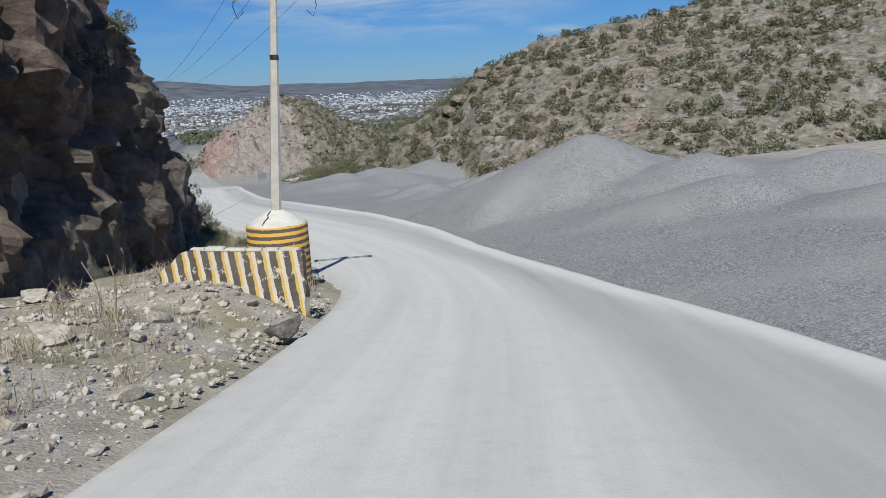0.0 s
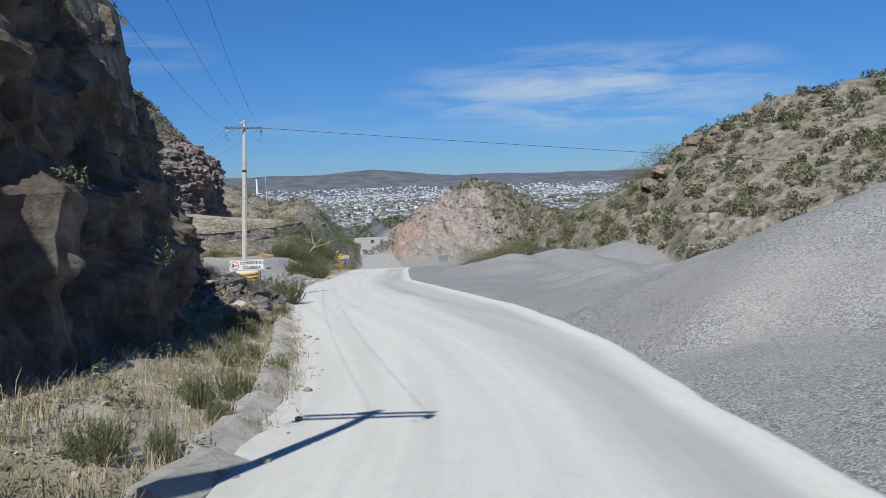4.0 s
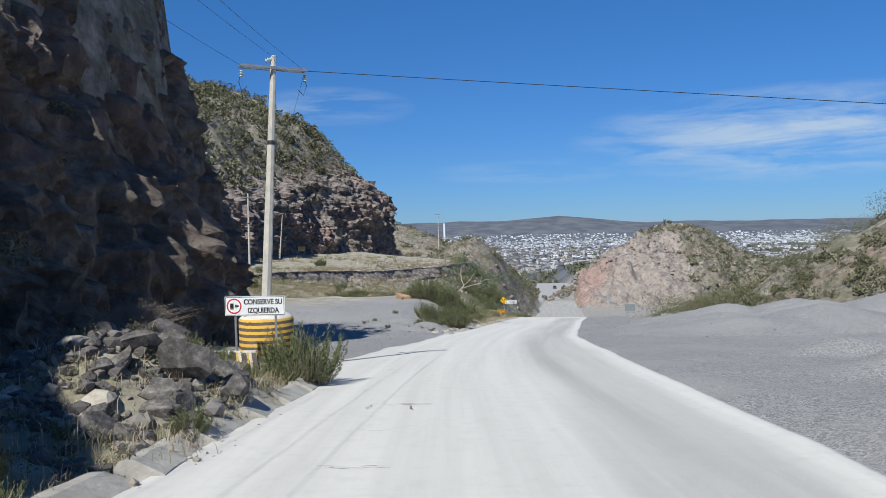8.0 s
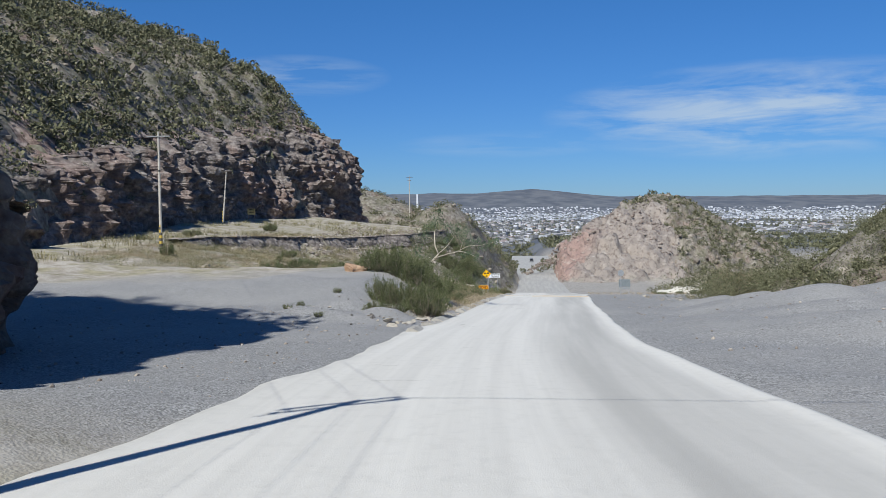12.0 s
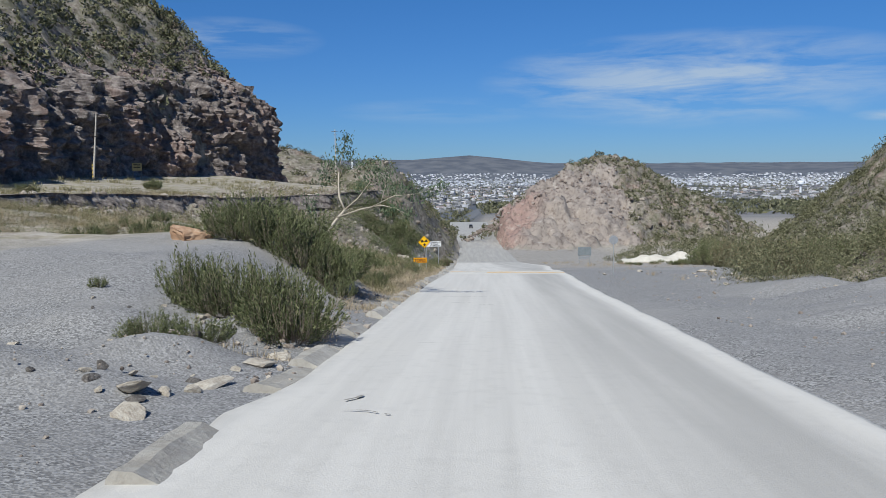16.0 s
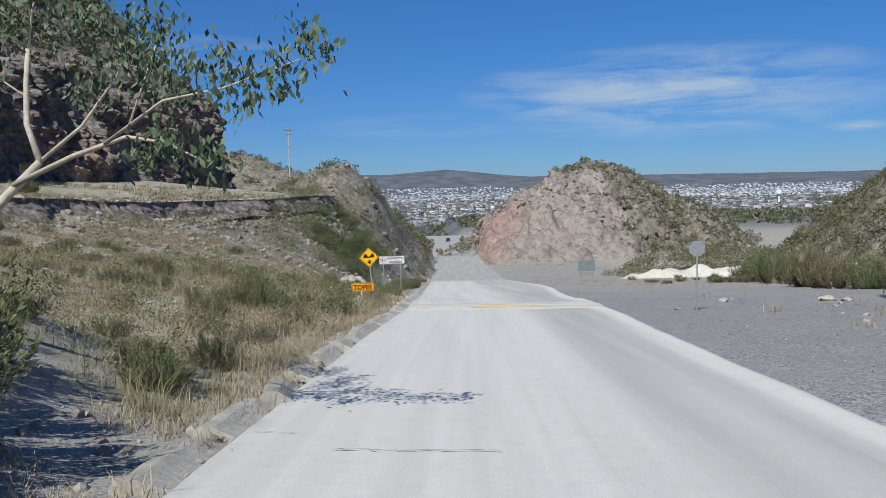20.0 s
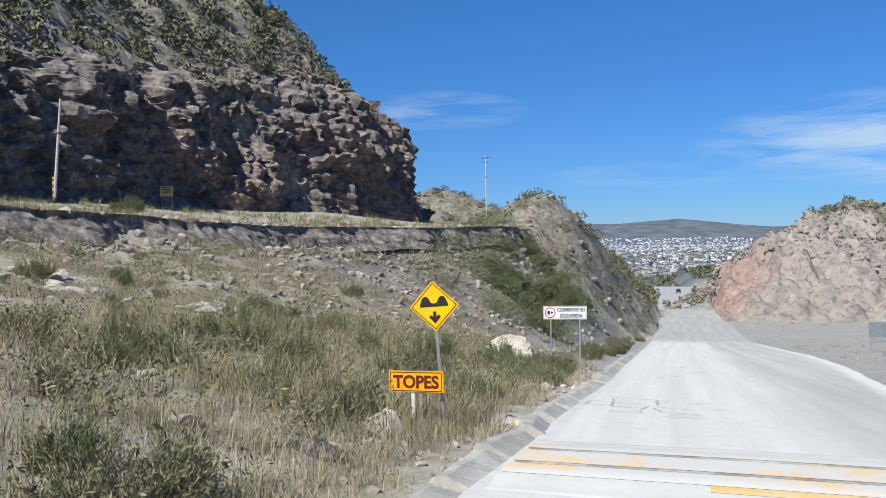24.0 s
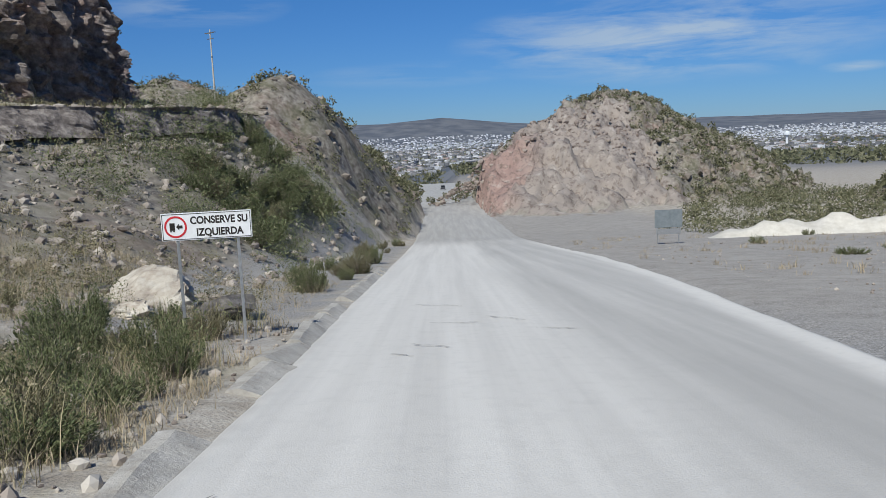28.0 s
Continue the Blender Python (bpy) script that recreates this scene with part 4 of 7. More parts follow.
def shrub_cloud(P, rad, per, size, rng, tall=0.75, wide=0.3):
    """Loose leaf clumps: per leaves round each place P with its radius."""
    n = len(P)
    c = np.repeat(P, per, 0)
    r = np.repeat(rad, per)
    d = rng.normal(size=(n * per, 3))
    d /= np.linalg.norm(d, axis=1)[:, None]
    rr = rng.uniform(0.25, 1.0, n * per) ** 0.5
    lump = 0.75 + 0.5 * vnoise(d[:, 0] * 2 + c[:, 0], d[:, 1] * 2 + c[:, 1], 3)
    o = d * (rr * r * lump)[:, None]
    o[:, 2] = o[:, 2] * tall + r * 0.55 * tall
    return leaves(c + o, size * np.repeat(rad / rad.mean(), per), rng, wide)


def on_land(x, y, want, lo):
    z, gr, ga, rk, pk, fr = land(x, y)
    return z, {"gravel": gr, "grass": ga, "rock": rk, "pink": pk, "far": fr}

# ---- poles in their striped drums ----
def drum(name, x, y, zbase, h, label):
    t = thing(name, pose(x, y, zbase), label, "pole guard", "striped pole guards")
    part("drum_wall", b_lathe([(0.88, -0.3), (0.88, 0.0), (0.875, h * 0.5), (0.87, h - 0.03), (0.85, h)], 48, cap=False), BARRELPAINT, t, "yellow and black striped chipped paint", True)
    bm = b_lathe([(0.85, h - 0.002), (0.80, h + 0.05), (0.5, h + 0.22), (0.2, h + 0.38), (0.05, h + 0.40)], 40)
    for v in bm.verts:
        v.co.z += 0.02 * noise.noise(v.co * 2.3)
    part("mortar_cap", bm, CONCRETE, t, "cracked sloping mortar cap")
    part("crack", b_tube([(-0.1, -0.2, h + 0.375), (-0.16, -0.34, h + 0.30), (-0.12, -0.48, h + 0.235), (-0.2, -0.62, h + 0.165), (-0.24, -0.8, h + 0.075)], [0.022, 0.014, 0.018, 0.012, 0.006], 5), SIGNBLACK, t)
    return t


def power_pole(x, y, z, top, leanx, leany, arm_dir, arm=1.12, label="octagonal concrete power pole with a steel crossarm", striped=False, insul=True, r0=0.155, second=False):
    ln = top - z
    t = thing("power_pole", Matrix.Translation((x, y, z)), label, "power pole", "power poles along the road")
    a = Vector((leanx, leany, ln))
    bm = b_lathe([(r0, 0), (r0 * 0.95, ln * 0.3), (r0 * 0.72, ln * 0.75), (r0 * 0.58, ln - 0.02), (r0 * 0.5, ln)], 8)
    for v in bm.verts:
        k = v.co.z / ln
        v.co.x += leanx * k
        v.co.y += leany * k
    part("shaft", bm, POLEC, t)
    if striped:
        bm = b_lathe([(r0 + 0.012, 0), (r0 + 0.008, 1.9)], 8)
        part("striped_band", bm, POLEPAINT, t, "yellow and black painted band")
    bm = b_lathe([(r0 * 0.8, -0.07), (r0 * 0.8, 0.07)], 8)
    part("clamp", bm, DARKMETAL, t, loc=Matrix.Translation(a * 0.66))
    if arm:
        yaw = math.atan2(arm_dir[1], arm_dir[0])
        base = Matrix.Translation(a * ((ln - 0.42) / ln)) @ Matrix.Rotation(yaw, 4, "Z")
        for off in (-r0 * 0.8, r0 * 0.8):
            part("crossarm", b_box(-arm, arm, off - 0.035, off + 0.035, -0.05, 0.05, 0.008), STEEL, t, loc=base)
        for k in (-1, 1):
            part("arm_bolt", b_box(k * (arm - 0.1) - 0.02, k * (arm - 0.1) + 0.02, -r0, r0, -0.02, 0.02), DARKMETAL, t, loc=base)
            if insul:
                part("insulator", b_lathe([(0.02, 0.05), (0.075, 0.09), (0.03, 0.13), (0.085, 0.17), (0.03, 0.21), (0.06, 0.25), (0.02, 0.29)], 10), GLASSINS, t, loc=base @ Matrix.Translation((k * (arm - 0.05), 0, -0.42)))
                part("jumper_wire", b_tube([(k * (arm - 0.05), 0, -0.2), (k * (arm + 0.02), 0.05, -0.5), (k * (arm - 0.08), 0.1, -0.8), (k * (arm - 0.25), 0.1, -0.62)], [0.012] * 4, 5), WIRE, t, loc=base)
        if insul:
            part("insulator", b_lathe([(0.02, 0), (0.075, 0.04), (0.03, 0.08), (0.085, 0.12), (0.03, 0.16), (0.06, 0.2), (0.02, 0.24)], 10), GLASSINS, t, loc=Matrix.Translation(a * ((ln - 0.2) / ln)) @ Matrix.Rotation(yaw, 4, "Z") @ Matrix.Translation((-0.28, 0, 0)) @ Matrix.Rotation(radians(70), 4, "Y"))
        if second:
            b2 = Matrix.Translation(a * ((ln - 1.2) / ln)) @ Matrix.Rotation(yaw, 4, "Z")
            part("crossarm", b_box(-arm * 0.6, arm * 0.6, -0.05, 0.05, -0.05, 0.05, 0.008), STEEL, t, loc=b2)
    return t


DZ1, DZ2 = -3.2, -7.17
drum("pole_guard", -4.97, 25.85, DZ1, 1.52, "round concrete pole guard striped yellow and black on the verge")
drum("pole_guard", -22.25, 63.45, DZ2, 1.55, "round concrete pole guard striped yellow and black behind a sign")
power_pole(-4.97, 25.85, DZ1 + 1.7, 5.2, 0.5, 0.05, (0.98, 0.2), 1.1, "tall octagonal concrete power pole standing in a striped guard")
power_pole(-22.25, 63.45, DZ2 + 1.7, 2.86, 0.29, 0.45, (0.53, 0.85), 1.12, "leaning octagonal concrete power pole with a double steel crossarm")
power_pole(-68.6, 116.2, -8.3, 1.9, 0.1, 0.0, (0.9, 0.4), 1.0, "thin power pole with a striped base on the gravel clearing", True, False, 0.13)
power_pole(-104.0, 165.6, -7.6, 0.7, 0.7, 0.3, (0.9, 0.4), 0, "thin leaning power pole with a striped base below the rock face", True, False, 0.13)
power_pole(-110.1, 241.7, -8.6, 1.9, 0.0, 0.0, (0.9, -0.4), 1.2, "thin power pole with two crossarms on the upper bench", False, False, 0.13, True)


def wire(a, b, sag, r=0.005, label="thin black overhead power line between poles"):
    a, b = Vector(a), Vector(b)
    pts = [a.lerp(b, i / 24) - Vector((0, 0, sag * 4 * (i / 24) * (1 - i / 24))) for i in range(25)]
    me = bpy.data.meshes.new("overhead_wire")
    bm = b_tube(pts, [r] * 25, 5)
    bm.to_mesh(me)
    bm.free()
    return obj("overhead_wire", me, WIRE, label, "wire")


P1, P2, P3 = Vector((-4.52, 25.8, 5.2)), Vector((-21.96, 63.9, 2.86)), Vector((-68.5, 116.2, 1.9))
for k, dz in ((-1.05, -0.42), (0.0, -0.05), (1.05, -0.42)):
    wire(P1 + Vector((0.98 * k, 0.2 * k, dz)), P2 + Vector((0.53 * k, 0.85 * k, dz)), 0.9)
    wire(P2 + Vector((0.53 * k, 0.85 * k, dz)), P3 + Vector((0.9 * k, 0.4 * k, dz)), 1.6)
wire(P2 + Vector((0.55, 0.9, -0.42)), (28.2, 87.5, -2.4), 0.1, 0.012, "single dark cable strung across the valley to the hill")

# ---- striped barriers ----


def barrier(x, y, z, dx, dy, ln, h, seed, label):
    t = thing("concrete_barrier", facing(x, y, z, dx, dy), label, "barrier", "striped barriers")
    bm = bmesh.new()
    nx, nz = 24, 8
    rng = random.Random(seed)
    front, back = [], []
    for i in range(nx + 1):
        u = i / nx
        top = h * (1 - 0.42 * max(0, 0.2 - u) / 0.2 - 0.05 * rng.random())
        fr, bk = [], []
        for j in range(nz + 1):
            v = j / nz
            jit = 0.02 * (rng.random() - 0.5)
            fr.append(bm.verts.new((u * ln + 0.06 * (rng.random() - 0.5) * (i in (0, nx)), -0.17 + 0.11 * v + jit, -0.5 + (top + 0.5) * v)))
            bk.append(bm.verts.new((u * ln + 0.06 * (rng.random() - 0.5) * (i in (0, nx)), 0.13 - 0.05 * v + jit, -0.5 + (top + 0.5 - 0.05 * rng.random()) * v)))
        front.append(fr)
        back.append(bk)
    for i in range(nx):
        for j in range(nz):
            bm.faces.new((front[i][j], front[i + 1][j], front[i + 1][j + 1], front[i][j + 1]))
            bm.faces.new((back[i + 1][j], back[i][j], back[i][j + 1], back[i + 1][j + 1]))
        bm.faces.new((front[i][nz], front[i + 1][nz], back[i + 1][nz], back[i][nz]))
    for k in (0, nx):
        for j in range(nz):
            q = (front[k][j], front[k][j + 1], back[k][j + 1], back[k][j])
            bm.faces.new(q if k == 0 else q[::-1])
    part("striped_block", bm, BARRIERPAINT, t, "chipped yellow, white and black stripes")
    u = ln * 0.24
    while u < ln - 0.1:
        w = rng.uniform(0.25, 0.6)
        part("mortar_crust", b_box(u, min(u + w, ln - 0.03), -0.05 - rng.uniform(0, 0.03), 0.09, h * 0.95, h + rng.uniform(0.0, 0.03), 0.015), CONCRETE, t)
        u += w + 0.02
    return t


barrier(-6.24, 19.91, -2.40, 0.975, -0.22, 3.35, 1.28, 3, "broken concrete barrier striped black and yellow on rubble")
barrier(-22.3, 60.3, -7.15, 1.7, 0.62, 1.9, 0.85, 5, "low striped concrete block half buried in rubble")

# ---- road signs ----


def lane_sign(x, y, z, dx, dy, zfoot, label):
    """A white plate with a red ring, lettered, on two posts; x, y, z is its middle."""
    t = thing("keep_left_sign", facing(x, y, z, dx, dy), label, "road sign", "lane signs")
    w, h = 0.925, 0.29
    part("plate", b_box(-w, w, -0.012, 0.012, -h, h, 0.006), SIGNWHITE, t)
    for nm, q in (("border", (-w + 0.02, w - 0.02, -h + 0.02, -h + 0.032)), ("border", (-w + 0.02, w - 0.02, h - 0.032, h - 0.02)), ("border", (-w + 0.02, -w + 0.032, -h + 0.02, h - 0.02)), ("border", (w - 0.032, w - 0.02, -h + 0.02, h - 0.02))):
        part(nm, b_box(q[0], q[1], -0.017, -0.0125, q[2], q[3]), SIGNBLACK, t)
    ring = bmesh.new()
    n = 36
    rr = [[ring.verts.new((r * math.cos(a), yy, r * math.sin(a))) for a in (2 * math.pi * i / n for i in range(n))] for r, yy in ((0.19, -0.0125), (0.19, -0.018), (0.23, -0.018), (0.23, -0.0125))]
    for a, b in zip(rr, rr[1:]):
        for i in range(n):
            ring.faces.new((a[i], b[i], b[(i + 1) % n], a[(i + 1) % n]))
    part("red_ring", ring, SIGNRED, t, "red ring", loc=Matrix.Translation((-w + 0.29, 0, 0)))
    part("truck_symbol", b_poly([(-0.12, -0.07), (-0.015, -0.07), (-0.015, 0.085), (-0.12, 0.085)], -0.018, -0.0125), SIGNBLACK, t, loc=Matrix.Translation((-w + 0.29, 0, 0)))
    for k in (-0.1, -0.04):
        part("symbol_wheel", b_poly([(k - 0.016, -0.1), (k + 0.016, -0.1), (k + 0.016, -0.075), (k - 0.016, -0.075)], -0.018, -0.0125), SIGNBLACK, t, loc=Matrix.Translation((-w + 0.29, 0, 0)))
    part("arrow_symbol", b_poly([(0.01, 0), (0.07, 0.07), (0.07, 0.03), (0.14, 0.03), (0.14, -0.03), (0.07, -0.03), (0.07, -0.07)], -0.018, -0.0125), SIGNBLACK, t, loc=Matrix.Translation((-w + 0.29, 0, 0)))
    lettering("CONSERVE SU", 0.215, SIGNBLACK, t, 0.26, -0.0125, 0.05, 0.003, 0.86)
    lettering("IZQUIERDA", 0.215, SIGNBLACK, t, 0.26, -0.0125, -0.205, 0.003, 0.86)
    for k in (-0.62, 0.62):
        part("post", b_box(k - 0.03, k + 0.03, 0.013, 0.06, zfoot - z, h - 0.05, 0.006), STEEL, t)
    return t


lane_sign(-21.12, 61.6, -5.06, 1.71, 0.64, -7.5, "white lane sign with a red ring beside the striped guard")
lane_sign(-54.87, 160.9, -14.5, 1.64, 0.84, -17.6, "white lane sign with a red ring in tall grass beside boulders")

hump = thing("hump_warning_sign", facing(-47.72, 141.55, -12.42, 0.98, 0.41, -4.0), "yellow diamond speed hump warning sign on a leaning post", "road sign")
dm = 0.475
part("diamond_plate", b_poly([(0, -dm), (dm, 0), (0, dm), (-dm, 0)], -0.006, 0.006), SIGNYELLOW, hump)
for i in range(4):
    a = Matrix.Rotation(i * math.pi / 2, 4, "Y")
    part("border", b_poly([(0.0, -dm + 0.035), (dm - 0.035, 0.0), (dm - 0.055, 0.0), (0.0, -dm + 0.055)], -0.0105, -0.0065), SIGNBLACK, hump, loc=a)
outline = [(-0.27, -0.01), (0.27, -0.01), (0.27, 0.05)] + [(0.16 + 0.085 * math.cos(a), 0.08 + 0.105 * math.sin(a)) for a in np.linspace(0, math.pi, 9)] + [(0.0 + 0.075 * math.cos(a), 0.10 - 0.05 * math.sin(a)) for a in np.linspace(0, math.pi, 7)] + [(-0.16 + 0.085 * math.cos(a), 0.08 + 0.105 * math.sin(a)) for a in np.linspace(0, math.pi, 9)] + [(-0.27, 0.05)]
part("hump_symbol", b_poly(outline, -0.0105, -0.0065), SIGNBLACK, hump)
part("arrow_symbol", b_poly([(0, -0.33), (0.115, -0.2), (0.07, -0.165), (0.03, -0.2), (0.03, -0.1), (-0.03, -0.1), (-0.03, -0.2), (-0.07, -0.165), (-0.115, -0.2)], -0.0105, -0.0065), SIGNBLACK, hump)
part("post", b_box(-0.028, 0.028, 0.007, 0.05, -2.5, 0.3, 0.005), STEEL, hump)

topes = thing("topes_sign", facing(-47.98, 141.29, -13.83, 0.98, 0.41), "amber plate lettered topes on two short posts", "road sign")
part("plate", b_box(-0.53, 0.53, -0.008, 0.008, -0.2, 0.2, 0.004), SIGNAMBER, topes)
for q in ((-0.5, 0.5, -0.18, -0.166), (-0.5, 0.5, 0.166, 0.18), (-0.5, -0.488, -0.166, 0.166), (0.488, 0.5, -0.166, 0.166)):
    part("border", b_box(q[0], q[1], -0.0125, -0.0085, q[2], q[3]), BROWNPAINT, topes)
lettering("TOPES", 0.325, BROWNPAINT, topes, 0.0, -0.0085, -0.115, 0.003, 0.93)
part("post", b_box(-0.10, -0.035, 0.01, 0.05, -1.1, 0.1, 0.005), SIGNWHITE, topes)
part("brace", b_box(0.05, 0.12, 0.012, 0.06, -0.9, 0.1, 0.005), WOODPOST, topes)

stop = thing("stop_sign", facing(-32.43, 137.75, -13.75, 0.98, 0.2), "stop sign seen from its bare grey back on a thin post", "road sign")
part("octagon_plate", b_poly([(0.31 * math.cos(a), 0.31 * math.sin(a)) for a in (math.pi / 8 + math.pi / 4 * i for i in range(8))], -0.006, 0.006), STEEL, stop, loc=Matrix.Translation((0, 0, 2.15)))
part("post", b_box(-0.025, 0.025, -0.05, -0.007, -0.2, 2.3, 0.004), STEEL, stop)

board = thing("roadside_board", facing(-49.0, 210.0, road_z(214).item() - 0.1, 0.95, 0.35), "plain dark board on two posts seen from behind", "road sign")
part("panel", b_box(-1.05, 1.05, -0.02, 0.02, 1.45, 2.8, 0.01), plain("dull_sign_back", (0.17, 0.20, 0.215), (0.25, 0.275, 0.29), 3, 0.5, 0.2, 0.1), board)
part("lower_panel", b_box(-0.95, 0.95, -0.02, 0.02, 0.95, 1.35, 0.01), STEEL, board)
for k in (-0.8, 0.8):
    part("post", b_box(k - 0.04, k + 0.04, 0.021, 0.09, -0.4, 2.75, 0.006), STEEL, board)

ys = thing("yellow_board", facing(-111.0, 181.5, -8.4, 0.9, 0.45), "yellow board on two posts below the quarried face", "road sign")
part("panel", b_box(-0.7, 0.7, -0.02, 0.02, 1.85, 2.95, 0.01), plain("faded_yellow_board", (0.50, 0.38, 0.15), (0.60, 0.49, 0.24), 3, 0.6, 0, 0.1), ys)
for z0 in (2.75, 2.5, 2.25):
    part("unreadable_line", b_box(-0.5, 0.5, -0.026, -0.0205, z0, z0 + 0.1), SIGNBLACK, ys)
for k in (-0.55, 0.55):
    part("post", b_box(k - 0.05, k + 0.05, 0.021, 0.1, -0.3, 2.9), WOODPOST, ys)

# ---- speed hump with worn yellow paint ----
HUMPM = Mat("worn_yellow_hump_paint", 0.9)
HUMPM.colour(HUMPM.mix(HUMPM.ramp(HUMPM.noise(0.75, 9, 0.74), (0.50, 0.0), (0.60, 0.6)), (0.56, 0.54, 0.50), (0.72, 0.45, 0.17)))
HUMPM.bump(HUMPM.noise(9, 5), 0.3, 0.01)
HUMPM = HUMPM.m
HUMPLIP = plain("yellow_hump_lip", (0.62, 0.38, 0.10), (0.58, 0.50, 0.38), 1.5, 0.9, 0, 0.2)
HUMPJOINT = Mat("dark_joint_tar", 0.9)
HUMPJOINT.colour(HUMPJOINT.mix(HUMPJOINT.ramp(HUMPJOINT.noise(0.9, 7, 0.7), (0.42, 0.0), (0.58, 1.0)), (0.50, 0.48, 0.44), (0.27, 0.24, 0.20)))
HUMPJOINT = HUMPJOINT.m
HUMPROAD = plain("dusty_hump_pavement", (0.50, 0.483, 0.452), (0.58, 0.561, 0.525), 0.9, 0.92, 0, 0.2)
hump_t = thing("speed_hump", Matrix.Identity(4), "low speed hump with worn yellow paint across the road", "speed hump")


def across(name, s0, s1, lift, n, l0, l1, mat, label=""):
    """A strip across the road that follows the hump's back."""
    HS, HL = np.meshgrid(np.linspace(s0, s1, n), np.linspace(l0, l1, 60), indexing="ij")
    HX, HY = from_road(HS, HL)
    back = 0.10 * sstep(143.9, 144.9, HS) * (1 - sstep(146.6, 147.9, HS)) * (1 - sstep(5.6, 6.5, HL))
    rim_ = (HS <= s0 + 1e-6) | (HS >= s1 - 1e-6)
    HZ = road_z(HS) - 0.0025 * np.maximum(HL, 0) ** 1.6 + 0.035 + back + lift - (0.06 if lift < 0 else 0.004) * rim_
    part(name, grid_mesh(name, np.stack([HX, HY, HZ], -1)), mat, hump_t, label)


across("raised_back", 143.6, 148.2, -0.004, 30, -2.55, 5.9, HUMPROAD)
for s0, s1 in ((144.55, 145.15), (145.35, 146.35), (146.55, 147.2)):
    across("yellow_band", s0, s1, 0.006, 8, -2.5, 5.85, HUMPM, "mostly worn yellow paint")
across("painted_lip", 144.3, 144.53, 0.006, 4, 0.2, 5.85, HUMPLIP, "yellow painted lip of the hump")
for s0, s1 in ((145.17, 145.33), (146.37, 146.53)):
    across("dark_joint", s0, s1, 0.005, 4, -2.45, 5.9, HUMPJOINT, "dark tar joint")

# ---- cracks in the pavement ----
CRACKM = plain("crack_fill", (0.20, 0.19, 0.175), (0.34, 0.325, 0.30), 8, 0.95)


def cracks(name, lines, label):
    """Each line: start s and l, length, heading (0 runs across), half width."""
    V, F = [], []
    for s, l, ln, ang, w in lines:
        n = max(3, int(ln / 0.11))
        row = None
        for k in range(n + 1):
            wv = w * max(0.25, 0.9 + RNG.normal(0, 0.45)) * (0.3 if k in (0, n) else 1.0)
            pts = []
            for sg in (-1, 1):
                x, y = from_road(s + sg * wv * math.cos(ang), l - sg * wv * math.sin(ang))
                pts.append((float(x), float(y), float(road_z(s)) - 0.0025 * max(l, 0) ** 1.6 + 0.043))
            b = len(V)
            V += pts
            if row is not None and RNG.random() > 0.06:
                F.append((row, row + 1, b + 1, b))
            row = b
            turn = RNG.normal(0, 0.35)
            s += math.sin(ang + turn) * ln / n
            l += math.cos(ang + turn) * ln / n
    return obj(name, mesh_from(name, V, F), CRACKM, label, "crack", "stuff")


def crack_run(pts, w):
    """Lines for cracks() that follow a broken run of (s, l) points."""
    out_ = []
    for (s0, l0), (s1, l1) in zip(pts, pts[1:]):
        out_.append((s0, l0, math.hypot(s1 - s0, l1 - l0), math.atan2(s1 - s0, l1 - l0), w))
    return out_


cr = random.Random(4)
net = []
for run in (((156.9, -2.25), (156.4, -0.65), (155.9, -0.2)), ((155.7, -2.3), (155.0, -0.75)), ((154.5, -2.3), (154.2, -0.77), (153.3, -0.4)), ((153.3, -1.85), (152.8, -0.95)), ((154.7, -0.65), (154.1, 0.45)),
            ((153.2, -0.55), (153.0, 0.55)), ((152.3, -0.4), (152.2, 0.6)), ((155.8, -2.3), (154.5, -2.3)), ((156.4, -1.75), (154.3, -1.6)), ((156.2, -0.65), (154.8, -0.77), (152.8, -0.95)), ((158.3, -2.35), (159.1, -2.0))):
    net += crack_run(run, 0.012)
for k in range(9):
    net.append((150.2 + 0.8 * k, cr.uniform(-1.6, 0.9), cr.uniform(0.3, 0.8), cr.gauss(0, 0.1), 0.009))
cracks("pavement_cracks", net, "net of dark cracks in the pale pavement")
far_net = []
for run in (((175.4, -0.65), (174.4, 0.75)), ((171.9, 1.25), (170.7, 2.1)), ((167.7, -0.5), (167.0, 0.4)), ((166.5, -0.8), (166.2, -0.3)), ((170.9, -0.15), (171.0, 1.05)), ((169.4, 2.2), (168.9, 3.2))):
    far_net += crack_run(run, 0.014)
cracks("pavement_cracks", far_net, "scattered short cracks in the pale pavement")
lone = crack_run(((57.3, -2.1), (57.95, -2.0), (57.6, -0.65)), 0.012) + crack_run(((57.6, -1.2), (57.0, -1.2)), 0.012) + crack_run(((95.7, -1.8), (95.5, -0.9)), 0.012) + crack_run(((96.3, -1.9), (96.8, -1.65)), 0.03) + crack_run(((118.5, -1.75), (118.3, 0.4)), 0.010)
lone += [(38 + cr.uniform(0, 85), cr.uniform(-3.0, -0.4), cr.uniform(0.4, 1.3), cr.gauss(0, 0.08), 0.008) for _ in range(14)]
cracks("pavement_cracks", lone, "fine transverse cracks in the pale pavement")

